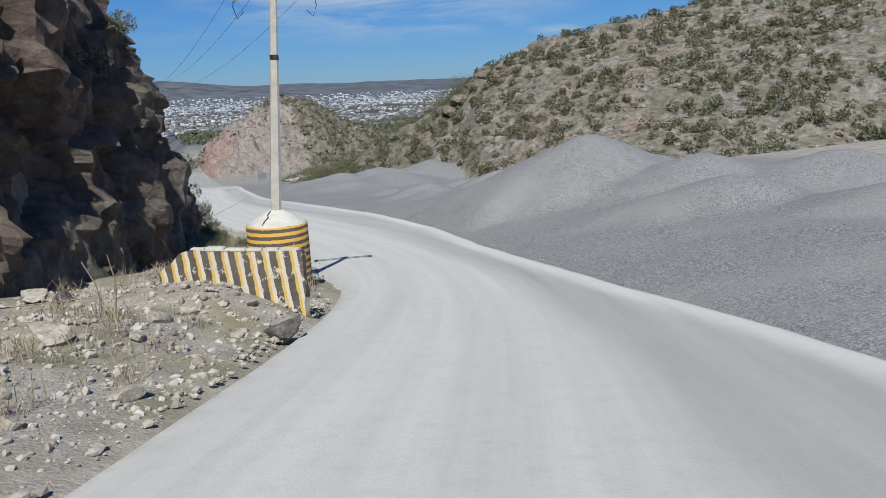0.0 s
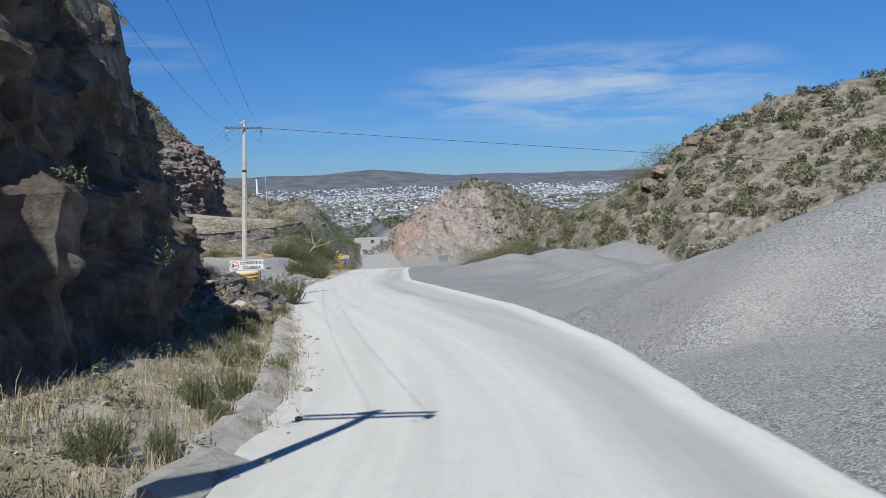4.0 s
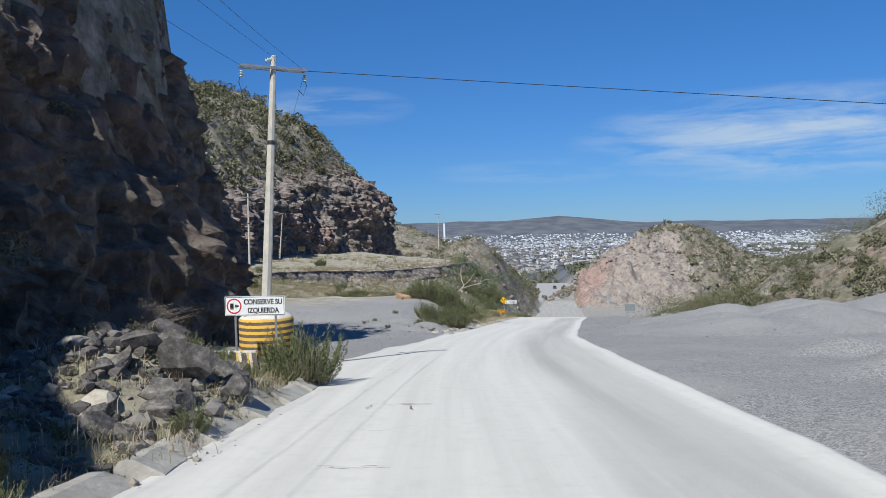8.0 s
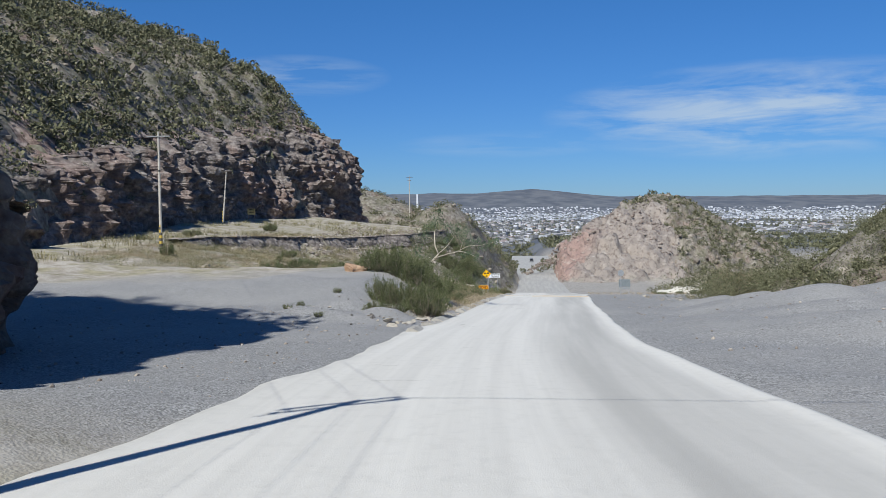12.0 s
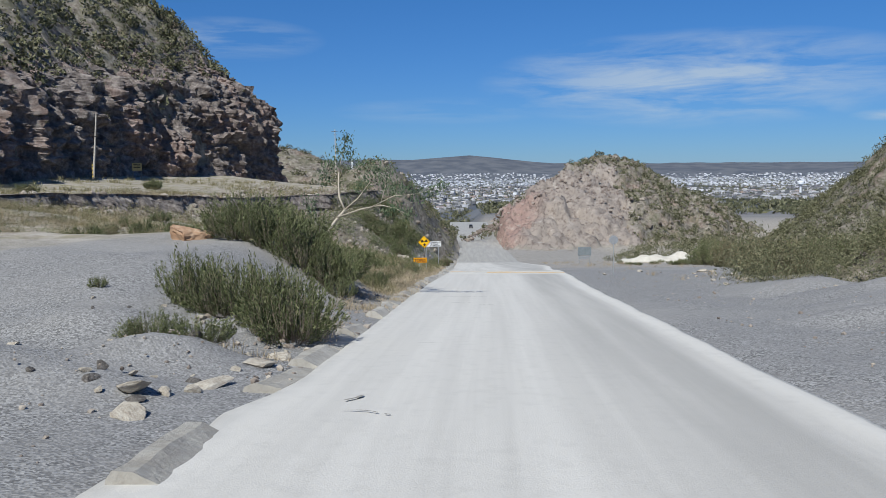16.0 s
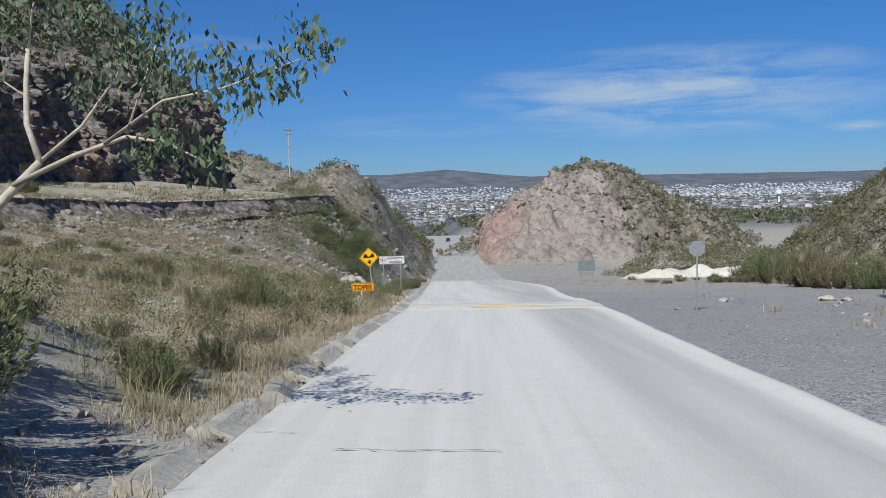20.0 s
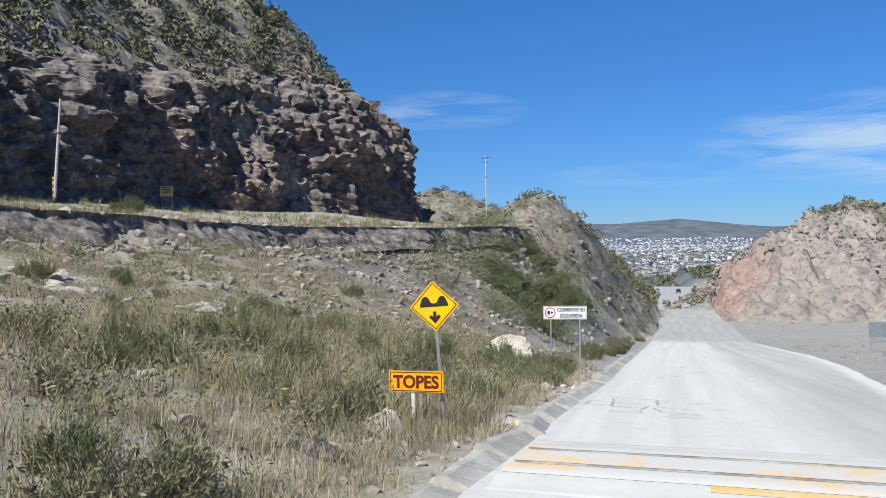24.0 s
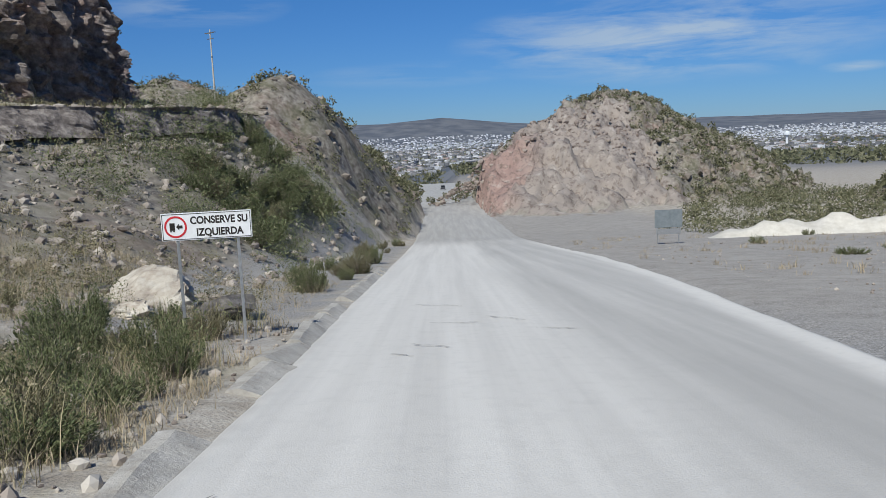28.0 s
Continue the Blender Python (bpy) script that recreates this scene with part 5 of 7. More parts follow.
# ---- kerb ----
kerb_rng = random.Random(11)
kerb_meshes = []
for k in range(3):
    bm = b_poly([(-0.46, -0.25), (0.22, -0.25), (0.22, 0.06), (-0.12, 0.22), (-0.2, 0.26), (-0.4, 0.25), (-0.46, 0.16)], -1.2, 1.2)
    bmesh.ops.subdivide_edges(bm, edges=[e for e in bm.edges if abs(e.verts[0].co.y - e.verts[1].co.y) > 2], cuts=5)
    for v in bm.verts:
        v.co += Vector((noise.noise(v.co * 2.0 + Vector((k * 9, 0, 0))), noise.noise(v.co * 3.0), noise.noise(v.co * 2.4 + Vector((0, k * 5, 3))))) * 0.035
    me = bpy.data.meshes.new("kerb_stone")
    bm.to_mesh(me)
    bm.free()
    me.materials.append(KERBC)
    kerb_meshes.append(me)
kerb = new("kerb")
tagged(kerb, "broken concrete kerb along the verge", "kerb", "", "structure")
for a, b, drop in ((28, 66.5, 0.04), (91, 98, 0.5), (98.5, 172, 0.16), (172, 196, 0.35)):
    s = a
    while s < b:
        if kerb_rng.random() > drop:
            l = float(np.interp(s, *LEFT_EDGE))
            x, y = from_road(s, l - 0.12 + kerb_rng.gauss(0, 0.03))
            x2, y2 = from_road(s + 1, l - 0.12)
            ob = new("kerb_stone", kerb_rng.choice(kerb_meshes))
            ob.parent = kerb
            loose = 3.0 if 98 < s < 170 else 1.0
            ob.matrix_basis = Matrix.Translation((float(x), float(y), float(road_z(s)) - (0.13 if s > 90 else 0.05))) @ Matrix.Rotation(math.atan2(float(y2 - y), float(x2 - x)) - math.pi / 2 + radians(kerb_rng.gauss(0, 1.2 * loose)), 4, "Z") @ Matrix.Rotation(math.atan(-0.1) + radians(kerb_rng.gauss(0, 0.5 * loose)), 4, "X") @ Matrix.Rotation(radians(kerb_rng.gauss(0, 2.5 * loose)), 4, "Y") @ Matrix.Diagonal((1, kerb_rng.uniform(0.8, 1.0), 1, 1))
        s += 2.45

# ---- stones ----
def rock_mesh(name, seed, sub=2, flat=0.8, mat=None):
    bm = bmesh.new()
    bmesh.ops.create_icosphere(bm, subdivisions=sub, radius=1.0)
    rng = np.random.default_rng(seed)
    planes = rng.normal(size=(13, 3))
    planes /= np.linalg.norm(planes, axis=1)[:, None]
    cuts = rng.uniform(0.34, 0.78, 13)
    for v in bm.verts:
        c = np.array(v.co)
        for n, k in zip(planes, cuts):
            d = c @ n
            if d > k:
                c = c - n * (d - k) * 1.0
        v.co = Vector(c) * (1.25 + 0.05 * noise.noise(Vector(c) * 2.1 + Vector((seed, 0, 0))))
        v.co.z *= flat
    me = bpy.data.meshes.new(name)
    bm.to_mesh(me)
    bm.free()
    if mat:
        me.materials.append(mat)
    return me


ROCKS = {k: [rock_mesh("stone", 10 * i + j, 2, 0.75, m) for j in range(5)] for i, (k, m) in enumerate((("pale", STONE_PALE), ("grey", STONE_GREY), ("orange", STONE_ORANGE), ("brown", STONE_BROWN)))}
BIG = {}
for i, (k, m) in enumerate((("pale", STONE_PALE), ("grey", STONE_GREY), ("orange", STONE_ORANGE), ("brown", STONE_BROWN))):
    BIG[k] = [rock_mesh("boulder", 60 + 10 * i + j, 4, 0.8, m) for j in range(2)]
    for me in BIG[k]:
        for v in me.vertices:
            c = v.co.copy()
            v.co = c * (1 + 0.10 * noise.noise(c * 2.2) + 0.07 * noise.noise(c * 5.5) + 0.035 * noise.noise(c * 13) - 0.12 * max(0, 0.12 - abs(noise.noise(c * 1.7 + Vector((5, 0, 0))))) / 0.12)
rk = random.Random(21)


def stone(x, y, size, kind, label, group="", sink=0.35, sx=None, name="stone"):
    me = BIG[kind][rk.randrange(2)] if size >= 0.7 else ROCKS[kind][rk.randrange(5)]
    ob = new(name, me)
    sc = sx or (size * rk.uniform(0.8, 1.2), size * rk.uniform(0.7, 1.1), size * rk.uniform(0.65, 1.0))
    ob.matrix_basis = Matrix.Translation((x, y, float(ground_z(x, y)) + sc[2] * (0.75 - sink * 1.5))) @ Euler((rk.uniform(-0.25, 0.25), rk.uniform(-0.25, 0.25), rk.uniform(0, 6.28))).to_matrix().to_4x4() @ Matrix.Diagonal((*sc, 1))
    return tagged(ob, label, "boulder" if size > 0.45 else "stone", group)


# boulders beside the second lane sign
stone(-61.0, 166.2, 1.2, "pale", "large cream and grey boulder behind the lane sign", "boulders by the sign", 0.12, (1.9, 1.6, 1.05), "boulder")
stone(-59.3, 163.4, 0.7, "pale", "low cream boulder in the grass", "boulders by the sign", 0.3, (0.75, 0.55, 0.45), "boulder")
stone(-57.3, 165.0, 0.7, "grey", "dark boulder with a pale end behind the sign", "boulders by the sign", 0.08, (1.05, 0.8, 0.6), "boulder")
stone(-43.35, 107.9, 0.75, "orange", "orange boulder lying on grey gravel", "", 0.25, (0.85, 0.6, 0.55), "boulder")
stone(-2.95, 16.9, 0.42, "grey", "dark grey rock at the road's edge", "", 0.2, (0.5, 0.38, 0.36), "boulder")
stone(-50.3, 143.8, 0.5, "pale", "white rock in the grass behind the hump sign", "", 0.3, None, "boulder")
stone(-47.3, 143.6, 0.32, "pale", "white rock in dry grass", "white rocks on the slope")
# pile below the near cliff
for i in range(120):
    s, l = rk.gauss(57.0, 2.9), -rk.uniform(4.7, 9.0)
    x, y = (float(v) for v in from_road(s, l))
    sz = rk.choice((0.10, 0.13, 0.16, 0.2, 0.24, 0.3, 0.4))
    ob = stone(x, y, sz, "grey" if rk.random() < 0.82 else "pale", "angular fallen rock in a heap below the cliff", "fallen rocks below the cliff")
# rubble round the broken barrier
for i in range(46):
    s, l = rk.uniform(7, 19), -rk.uniform(3.6, 9.5)
    x, y = (float(v) for v in from_road(s, l))
    stone(x, y, rk.choice((0.08, 0.12, 0.17, 0.25, 0.33)), "pale" if rk.random() < 0.9 else "grey", "pale broken stone on the rubble verge", "stones on the rubble verge", 0.3)
# broken pavement edge at the clearing's corner
for ks, kl, ka, kb in ((95.4, -4.6, 0.5, 0.2), (96.4, -5.0, 0.4, 0.22), (97.6, -4.3, 0.5, 0.2), (99.4, -4.0, 0.4, 0.2), (100.6, -3.9, 0.35, 0.2)):
    x, y = (float(v) for v in from_road(ks, kl))
    stone(x, y, 0.4, "pale", "broken piece of old concrete at the clearing's edge", "broken concrete pieces", 0.3, (ka, kb, 0.13), "concrete_chunk")
for i in range(40):
    x, y = (float(v) for v in from_road(rk.uniform(94.5, 104), -rk.uniform(4.0, 9.0)))
    stone(x, y, rk.choice((0.05, 0.07, 0.1, 0.14)), "pale" if rk.random() < 0.5 else "grey", "small loose stone on the eroded clearing edge", "stones at the clearing's edge")
# pale rocks behind the kerb before the lane sign
for i in range(34):
    x, y = (float(v) for v in from_road(rk.gauss(158.8, 1.6), -rk.uniform(4.2, 7.2)))
    stone(x, y, rk.choice((0.1, 0.14, 0.2, 0.28, 0.34)), "pale" if rk.random() < 0.75 else "grey", "pale broken rock behind the kerb", "pale rocks behind the kerb")
for x, y, a_, b_, c_, kd in ((-16.6, 54.2, 0.75, 0.55, 0.7, "grey"), (-17.5, 54.1, 0.5, 0.42, 0.42, "grey"), (-16.1, 55.0, 0.42, 0.34, 0.4, "grey"), (-18.6, 55.6, 0.55, 0.4, 0.4, "grey"), (-19.6, 57.8, 0.4, 0.35, 0.35, "pale"), (-20.6, 59.2, 0.45, 0.3, 0.3, "pale")):
    stone(x, y, 0.5, kd, "large angular fallen block in the rock heap", "fallen rocks below the cliff", 0.15, (a_, b_, c_), "boulder")
# white rocks on the grass slope
for i in range(62):
    s, l = rk.uniform(121, 168), -(4.4 + 22 * rk.random() ** 1.5)
    x, y = (float(v) for v in from_road(s, l))
    stone(x, y, rk.choice((0.1, 0.15, 0.2, 0.28, 0.4, 0.5)), "pale" if rk.random() < 0.8 else "grey", "whitish rock half sunk in the grass slope", "white rocks on the slope")
for i in range(26):
    s, l = rk.uniform(128, 146), rk.gauss(14.5, 2.6)
    x, y = (float(v) for v in from_road(s, l))
    stone(x, y, rk.choice((0.07, 0.1, 0.14, 0.2, 0.3)), "pale", "pale loose stone on the gravel flat", "loose stones on the flat")


def joined_stones(name, X, Y, size, rng, mat, label, lift=0.25):
    """Many small stones in one mesh."""
    bm = bmesh.new()
    bmesh.ops.create_icosphere(bm, subdivisions=1, radius=1.0)
    base = np.array([v.co[:] for v in bm.verts])
    tri_ = np.array([[v.index for v in f.verts] for f in bm.faces])
    bm.free()
    n = len(X)
    Z = land(X, Y)[0]
    V = np.repeat(base[None], n, 0) * rng.uniform(0.65, 1.2, (n, len(base), 1))
    a = rng.uniform(0, 6.28, n)
    ca, sa = np.cos(a)[:, None], np.sin(a)[:, None]
    sc = size[:, None, None] * rng.uniform(0.6, 1.2, (n, 1, 3)) * np.array([1, 1, 0.75])
    V = V * sc
    V = np.stack([V[..., 0] * ca - V[..., 1] * sa, V[..., 0] * sa + V[..., 1] * ca, V[..., 2]], -1)
    V += np.stack([X, Y, Z + size * lift], -1)[:, None]
    F = (np.arange(n)[:, None, None] * len(base) + tri_[None]).reshape(-1, 3)
    return obj(name, mesh_from(name, V.reshape(-1, 3), F), mat, label, "stones", "stuff")


def road_scatter(n, s0, s1, l0, l1, rng, power=1.0):
    s, l = rng.uniform(s0, s1, n), l0 + (l1 - l0) * rng.uniform(0, 1, n) ** power
    return from_road(s, l)


# pale outcrop and single rocks on the grass slope
for cx_, cy_, n_, sp in ((-69.5, 147.0, 14, 1.5), (-66.6, 150.4, 4, 0.8), (-75.5, 166.5, 7, 1.5), (-70.5, 167.0, 4, 0.8), (-58.5, 148.5, 4, 0.9), (-52.0, 138.5, 4, 1.0)):
    for i in range(n_):
        stone(cx_ + rk.gauss(0, sp), cy_ + rk.gauss(0, sp * 0.6), rk.choice((0.22, 0.3, 0.45, 0.6)), "pale", "whitish rock of a small outcrop in the grass", "white rocks on the slope")
PALERUBBLE = Mat("pale_rubble_stone", 0.93)
PALERUBBLE.colour(PALERUBBLE.mix(PALERUBBLE.noise(5, 6), PALERUBBLE.ramp(PALERUBBLE.island(), (0.0, (0.26, 0.22, 0.19)), (0.5, (0.48, 0.44, 0.38)), (1.0, (0.66, 0.62, 0.55))), (0.36, 0.32, 0.28)))
PALERUBBLE = PALERUBBLE.m
DARKRUBBLE = Mat("dark_rubble_stone", 0.93)
DARKRUBBLE.colour(DARKRUBBLE.mix(DARKRUBBLE.noise(4, 7), DARKRUBBLE.ramp(DARKRUBBLE.island(), (0.0, (0.05, 0.045, 0.043)), (0.6, (0.15, 0.137, 0.13)), (1.0, (0.38, 0.345, 0.315))), (0.10, 0.09, 0.085)))
DARKRUBBLE = DARKRUBBLE.m
r5 = np.random.default_rng(5)
X, Y = road_scatter(1500, 3, 66, -3.7, -9.5, r5)
joined_stones("verge_rubble", X, Y, 0.03 + 0.09 * r5.random(1500) ** 3, r5, RUBBLE, "small broken stones strewn on the verge")
X, Y = road_scatter(5000, 4, 20, -3.4, -10, r5)
joined_stones("verge_rubble", X, Y, 0.018 + 0.085 * r5.random(5000) ** 4.5, r5, PALERUBBLE, "pale broken stones heaped round the barrier")
X, Y = road_scatter(6500, 166, 226, -7, -34, r5)
joined_stones("slope_rubble", X, Y, 0.04 + 0.32 * r5.random(6500) ** 5, r5, RUBBLE, "loose rubble on the slope below the bench")
X, Y = (np.concatenate(q) for q in zip(road_scatter(900, 84, 165, 6.9, 26, r5, 1.3), road_scatter(700, 165, 215, 11.0, 27, r5, 1.3)))
joined_stones("flat_pebbles", X, Y, 0.025 + 0.07 * r5.random(1600) ** 4, r5, RUBBLE, "scattered pebbles on the gravel flat")
s_, l_ = r5.normal(57, 2.9, 700), -r5.uniform(4.6, 8.8, 700)
X, Y = from_road(s_, l_)
joined_stones("heap_rubble", X, Y, 0.06 + 0.16 * r5.random(700) ** 2, r5, DARKRUBBLE, "small dark angular rocks filling the heap below the cliff")
for k_ in ((-52.6, 151.8), (-58.5, 148.5)):
    X, Y = k_[0] + r5.normal(0, 1.0, 90), k_[1] + r5.normal(0, 0.8, 90)
    joined_stones("slope_rubble", X, Y, 0.06 + 0.2 * r5.random(90) ** 2, r5, PALERUBBLE, "whitish broken rocks showing through the grass")
X, Y = road_scatter(1500, 98, 172, -3.1, -6.5, r5)
joined_stones("kerb_rubble", X, Y, 0.03 + 0.10 * r5.random(1500) ** 3, r5, RUBBLE, "small stones beside the broken kerb")
X, Y = road_scatter(1200, 76, 100, -4.5, -26, r5)
joined_stones("clearing_pebbles", X, Y, 0.02 + 0.06 * r5.random(1200) ** 4, r5, RUBBLE, "pebbles on the grey clearing")
HILLROCK = Mat("hillside_outcrop", 0.93)
HILLROCK.colour(HILLROCK.mix(HILLROCK.noise(1.5, 7, 0.7), HILLROCK.ramp(HILLROCK.island(), (0.0, (0.14, 0.12, 0.10)), (0.6, (0.30, 0.265, 0.22)), (1.0, (0.46, 0.42, 0.36))), (0.21, 0.175, 0.145)))
HILLROCK.bump(HILLROCK.noise(3, 7), 0.6, 0.1)
HILLROCK = HILLROCK.m

BAREROCK = Mat("bare_cut_rock", 0.93)
BAREROCK.colour(BAREROCK.mix(BAREROCK.noise(0.8, 8, 0.7), BAREROCK.ramp(BAREROCK.island(), (0.0, (0.17, 0.135, 0.115)), (0.6, (0.31, 0.27, 0.24)), (1.0, (0.43, 0.385, 0.345))), (0.22, 0.175, 0.15)))
BAREROCK = BAREROCK.m


def hill_points(n, x0, x1, y0, y1, rng, need="rock", also=None):
    X, Y = rng.uniform(x0, x1, n), rng.uniform(y0, y1, n)
    z, m = on_land(X, Y, None, None)
    ok = (m[need] > 0.5) & (m["pink"] < 0.4)
    if also is not None:
        ok &= also(X, Y)
    return X[ok], Y[ok], z[ok]


clump = lambda X, Y: fbm(X / 11, Y / 11, 3, 77) > -0.02
X, Y, Z = hill_points(3400, -26, 66, 66, 136, r5, also=clump)
joined_stones("hill_outcrop", X, Y, 0.10 + 0.6 * r5.random(len(X)) ** 3, r5, HILLROCK, "rock outcrops strewn over the scrub hill", 0.1)
inside = lambda X, Y: (foot_frame(X, Y)[0] > 5) & (fbm(X / 13, Y / 13, 3, 78) > 0.02)
X, Y, Z = hill_points(4200, -190, -20, 20, 285, r5, also=inside)
joined_stones("hill_outcrop", X, Y, 0.2 + 1.0 * r5.random(len(X)) ** 3, r5, HILLROCK, "rock outcrops strewn over the tall scrub hill", 0.1)
X, Y, Z = hill_points(2200, -112, -20, 322, 420, r5)
joined_stones("hill_outcrop", X, Y, 0.25 + 1.0 * r5.random(len(X)) ** 3, r5, HILLROCK, "rock outcrops on the lone hill", 0.1)
X, Y, Z = hill_points(1500, -165, -60, 205, 300, r5, also=lambda X, Y: foot_frame(X, Y)[0] < -3)
joined_stones("hill_outcrop", X, Y, 0.2 + 0.8 * r5.random(len(X)) ** 3, r5, HILLROCK, "rock outcrops on the small hill", 0.1)

X, Y = r5.uniform(-112, -40, 5000), r5.uniform(322, 392, 5000)
ok = on_land(X, Y, None, None)[1]["pink"] > 0.2
X, Y = X[ok], Y[ok]
joined_stones("hill_outcrop", X, Y, 0.12 + 0.7 * r5.random(len(X)) ** 3, r5, BAREROCK, "jutting blocks on the bare cut side of the lone hill", 0.1)

# ---- hill scrub ----


def scrub(name, X, Y, Z, r0, r1, per, size, rng, label, mat=SAGELEAF, tall=0.75, wide=0.3, lift=0.0):
    rad = r0 + (r1 - r0) * rng.uniform(0, 1, len(X)) ** 1.4
    V, F = quads_to(shrub_cloud(np.stack([X, Y, Z + lift * rad], -1), rad, per, size, rng, tall, wide))
    return obj(name, mesh_from(name, V, F), mat, label, "shrubs", "stuff")


patchy = lambda X, Y: fbm(X / 6, Y / 6, 3, 33) > -0.35
X, Y, Z = hill_points(4900, -28, 70, 62, 138, r5, also=patchy)
scrub("hill_scrub", X, Y, Z, 0.2, 0.85, 90, 0.095, r5, "low grey-green desert scrub on the hill", SAGELEAF, 0.85, 0.5, 0.1)
inl = lambda X, Y: (foot_frame(X, Y)[0] > 3.5) & (foot_frame(X, Y)[0] < 62) & patchy(X, Y)
X, Y, Z = hill_points(20000, -175, -18, 30, 275, r5, also=inl)
scrub("hill_scrub", X, Y, Z, 0.4, 1.45, 36, 0.22, r5, "low grey-green desert scrub on the tall hill", SAGELEAF, 0.9, 0.5, 0.55)
X, Y, Z = hill_points(4600, -125, -5, 285, 440, r5)
scrub("hill_scrub", X, Y, Z, 0.4, 1.3, 44, 0.19, r5, "low desert scrub on the lone hill", SAGELEAF, 0.8, 0.55, 0.2)
X, Y, Z = hill_points(2600, -170, -58, 200, 302, r5, also=lambda X, Y: (foot_frame(X, Y)[0] < -3) & patchy(X, Y))
scrub("hill_scrub", X, Y, Z, 0.35, 1.2, 60, 0.15, r5, "desert scrub on the small hill", SAGELEAF, 0.85, 0.45, 0.15)
X, Y, Z = hill_points(4200, -30, 40, 205, 310, r5, also=patchy)
scrub("hill_scrub", X, Y, Z, 0.5, 1.5, 40, 0.2, r5, "desert scrub on the rocky spur")
for face, cnt, r0, r1, sz, lb in ((NEAR_FACE, 150, 0.15, 0.5, 0.045, "shrubs clinging to ledges of the near cliff"), (FAR_FACE, 170, 0.25, 0.7, 0.09, "shrubs clinging to the quarried face")):
    ii, jj = r5.integers(0, face.shape[0], cnt), (face.shape[1] * (0.35 + 0.62 * r5.random(cnt) ** 0.6)).astype(int)
    q = face[ii, np.minimum(jj, face.shape[1] - 2)]
    scrub("cliff_scrub", q[:, 0], q[:, 1], q[:, 2] - 0.1, r0, r1, 80, sz, r5, lb)
for x, y, k in ((0.2, 124.5, 1.5), (1.8, 125.4, 1.7), (3.6, 124.2, 1.3), (-1.6, 125.8, 1.0), (5.2, 126.0, 1.4), (7.4, 127, 1.1), (-3.2, 124, 0.8)):
    stone(x, y, k, "brown", "jutting rock outcrop on the hill's nose", "outcrop on the hill's nose", 0.42, None, "boulder")
fd_ = np.diff(NEAR_FACE[:, :-3], axis=1)
flat_ = np.abs(fd_[..., 2]) < 0.35 * np.hypot(fd_[..., 0], fd_[..., 1]) + 0.06
li, lj = np.nonzero(flat_ & (np.arange(flat_.shape[1])[None] > 9))
pick = r5.permutation(len(li))[:150]
LP = NEAR_FACE[li[pick], lj[pick]]
scrub("cliff_scrub", LP[:, 0], LP[:, 1], LP[:, 2] - 0.05, 0.18, 0.75, 260, 0.05, r5, "olive shrubs rooted on ledges of the cliff", SAGELEAF, 0.8)

X, Y = r5.uniform(-52, 14, 1500), r5.uniform(232, 345, 1500)
ok = (to_road(X, Y)[1] > 27) & (fbm(X / 12, Y / 12, 3, 25) > -0.25)
X, Y = X[ok], Y[ok]
scrub("valley_scrub", X, Y, land(X, Y)[0] - 0.1, 0.6, 2.0, 60, 0.19, r5, "olive scrub on the low ground beyond the flat", SAGELEAF, 0.8)

# greener thicket at the foot of the hill on the right
X, Y = r5.uniform(-24, 6, 420), r5.uniform(120, 152, 420)
ok = (X < -2 + 0.4 * (Y - 120)) & (fbm(X / 7, Y / 7, 2, 15) > -0.25)
X, Y = X[ok], Y[ok]
scrub("thicket", X, Y, land(X, Y)[0] - 0.1, 0.5, 2.2, 640, 0.055, r5, "dense olive thicket at the foot of the hill", SAGELEAF, 1.0)
X, Y = road_scatter(125, 194, 226, -8.5, -20, r5)
scrub("thicket", X, Y, land(X, Y)[0], 0.8, 1.9, 420, 0.07, r5, "green bushes on the rubble slope below the bench", BUSHLEAF, 0.95)
X, Y = road_scatter(90, 172, 208, -9, -30, r5)
scrub("thicket", X, Y, land(X, Y)[0], 0.2, 0.9, 200, 0.045, r5, "scattered shrubs on the rubble slope", SLOPELEAF, 0.95)
s_ = r5.uniform(150, 226, 900)
X, Y = from_road(s_, -(np.interp(s_, *BENCH) - r5.uniform(-0.5, 4.0, 900)))
joined_stones("bank_rubble", X, Y, 0.08 + 0.45 * r5.random(900) ** 3, r5, RUBBLE, "blocks fallen from the cut bank", 0.2)
s_ = r5.uniform(150, 226, 120)
X, Y = from_road(s_, -(np.interp(s_, *BENCH) - r5.uniform(-2.0, 5.0, 120)))
scrub("thicket", X, Y, land(X, Y)[0], 0.25, 0.95, 150, 0.06, r5, "shrubs along the cut bank", SLOPELEAF, 0.95)
X, Y = road_scatter(60, 184, 245, -5.0, -8, r5)
scrub("thicket", X, Y, land(X, Y)[0], 0.3, 0.75, 160, 0.04, r5, "low shrubs along the road's edge", BUSHLEAF, 0.9)

X, Y = road_scatter(1500, 121, 186, -4.6, -38, r5, 1.2)
scrub("slope_scrub", X, Y, land(X, Y)[0], 0.15, 0.62, 130, 0.03, r5, "small grey-green shrubs among the grass", SLOPELEAF, 1.0)
X, Y = road_scatter(560, 121, 174, -4.6, -34, r5, 1.2)
scrub("slope_scrub", X, Y, land(X, Y)[0], 0.2, 0.75, 150, 0.035, r5, "small green shrubs among the grass", BUSHLEAF, 1.0)
X, Y = road_scatter(260, 24, 66, -4.6, -8.0, r5)
scrub("verge_scrub", X, Y, land(X, Y)[0], 0.1, 0.32, 70, 0.028, r5, "small weedy shrubs on the verge", SAGELEAF, 1.0)

# ---- grass ----


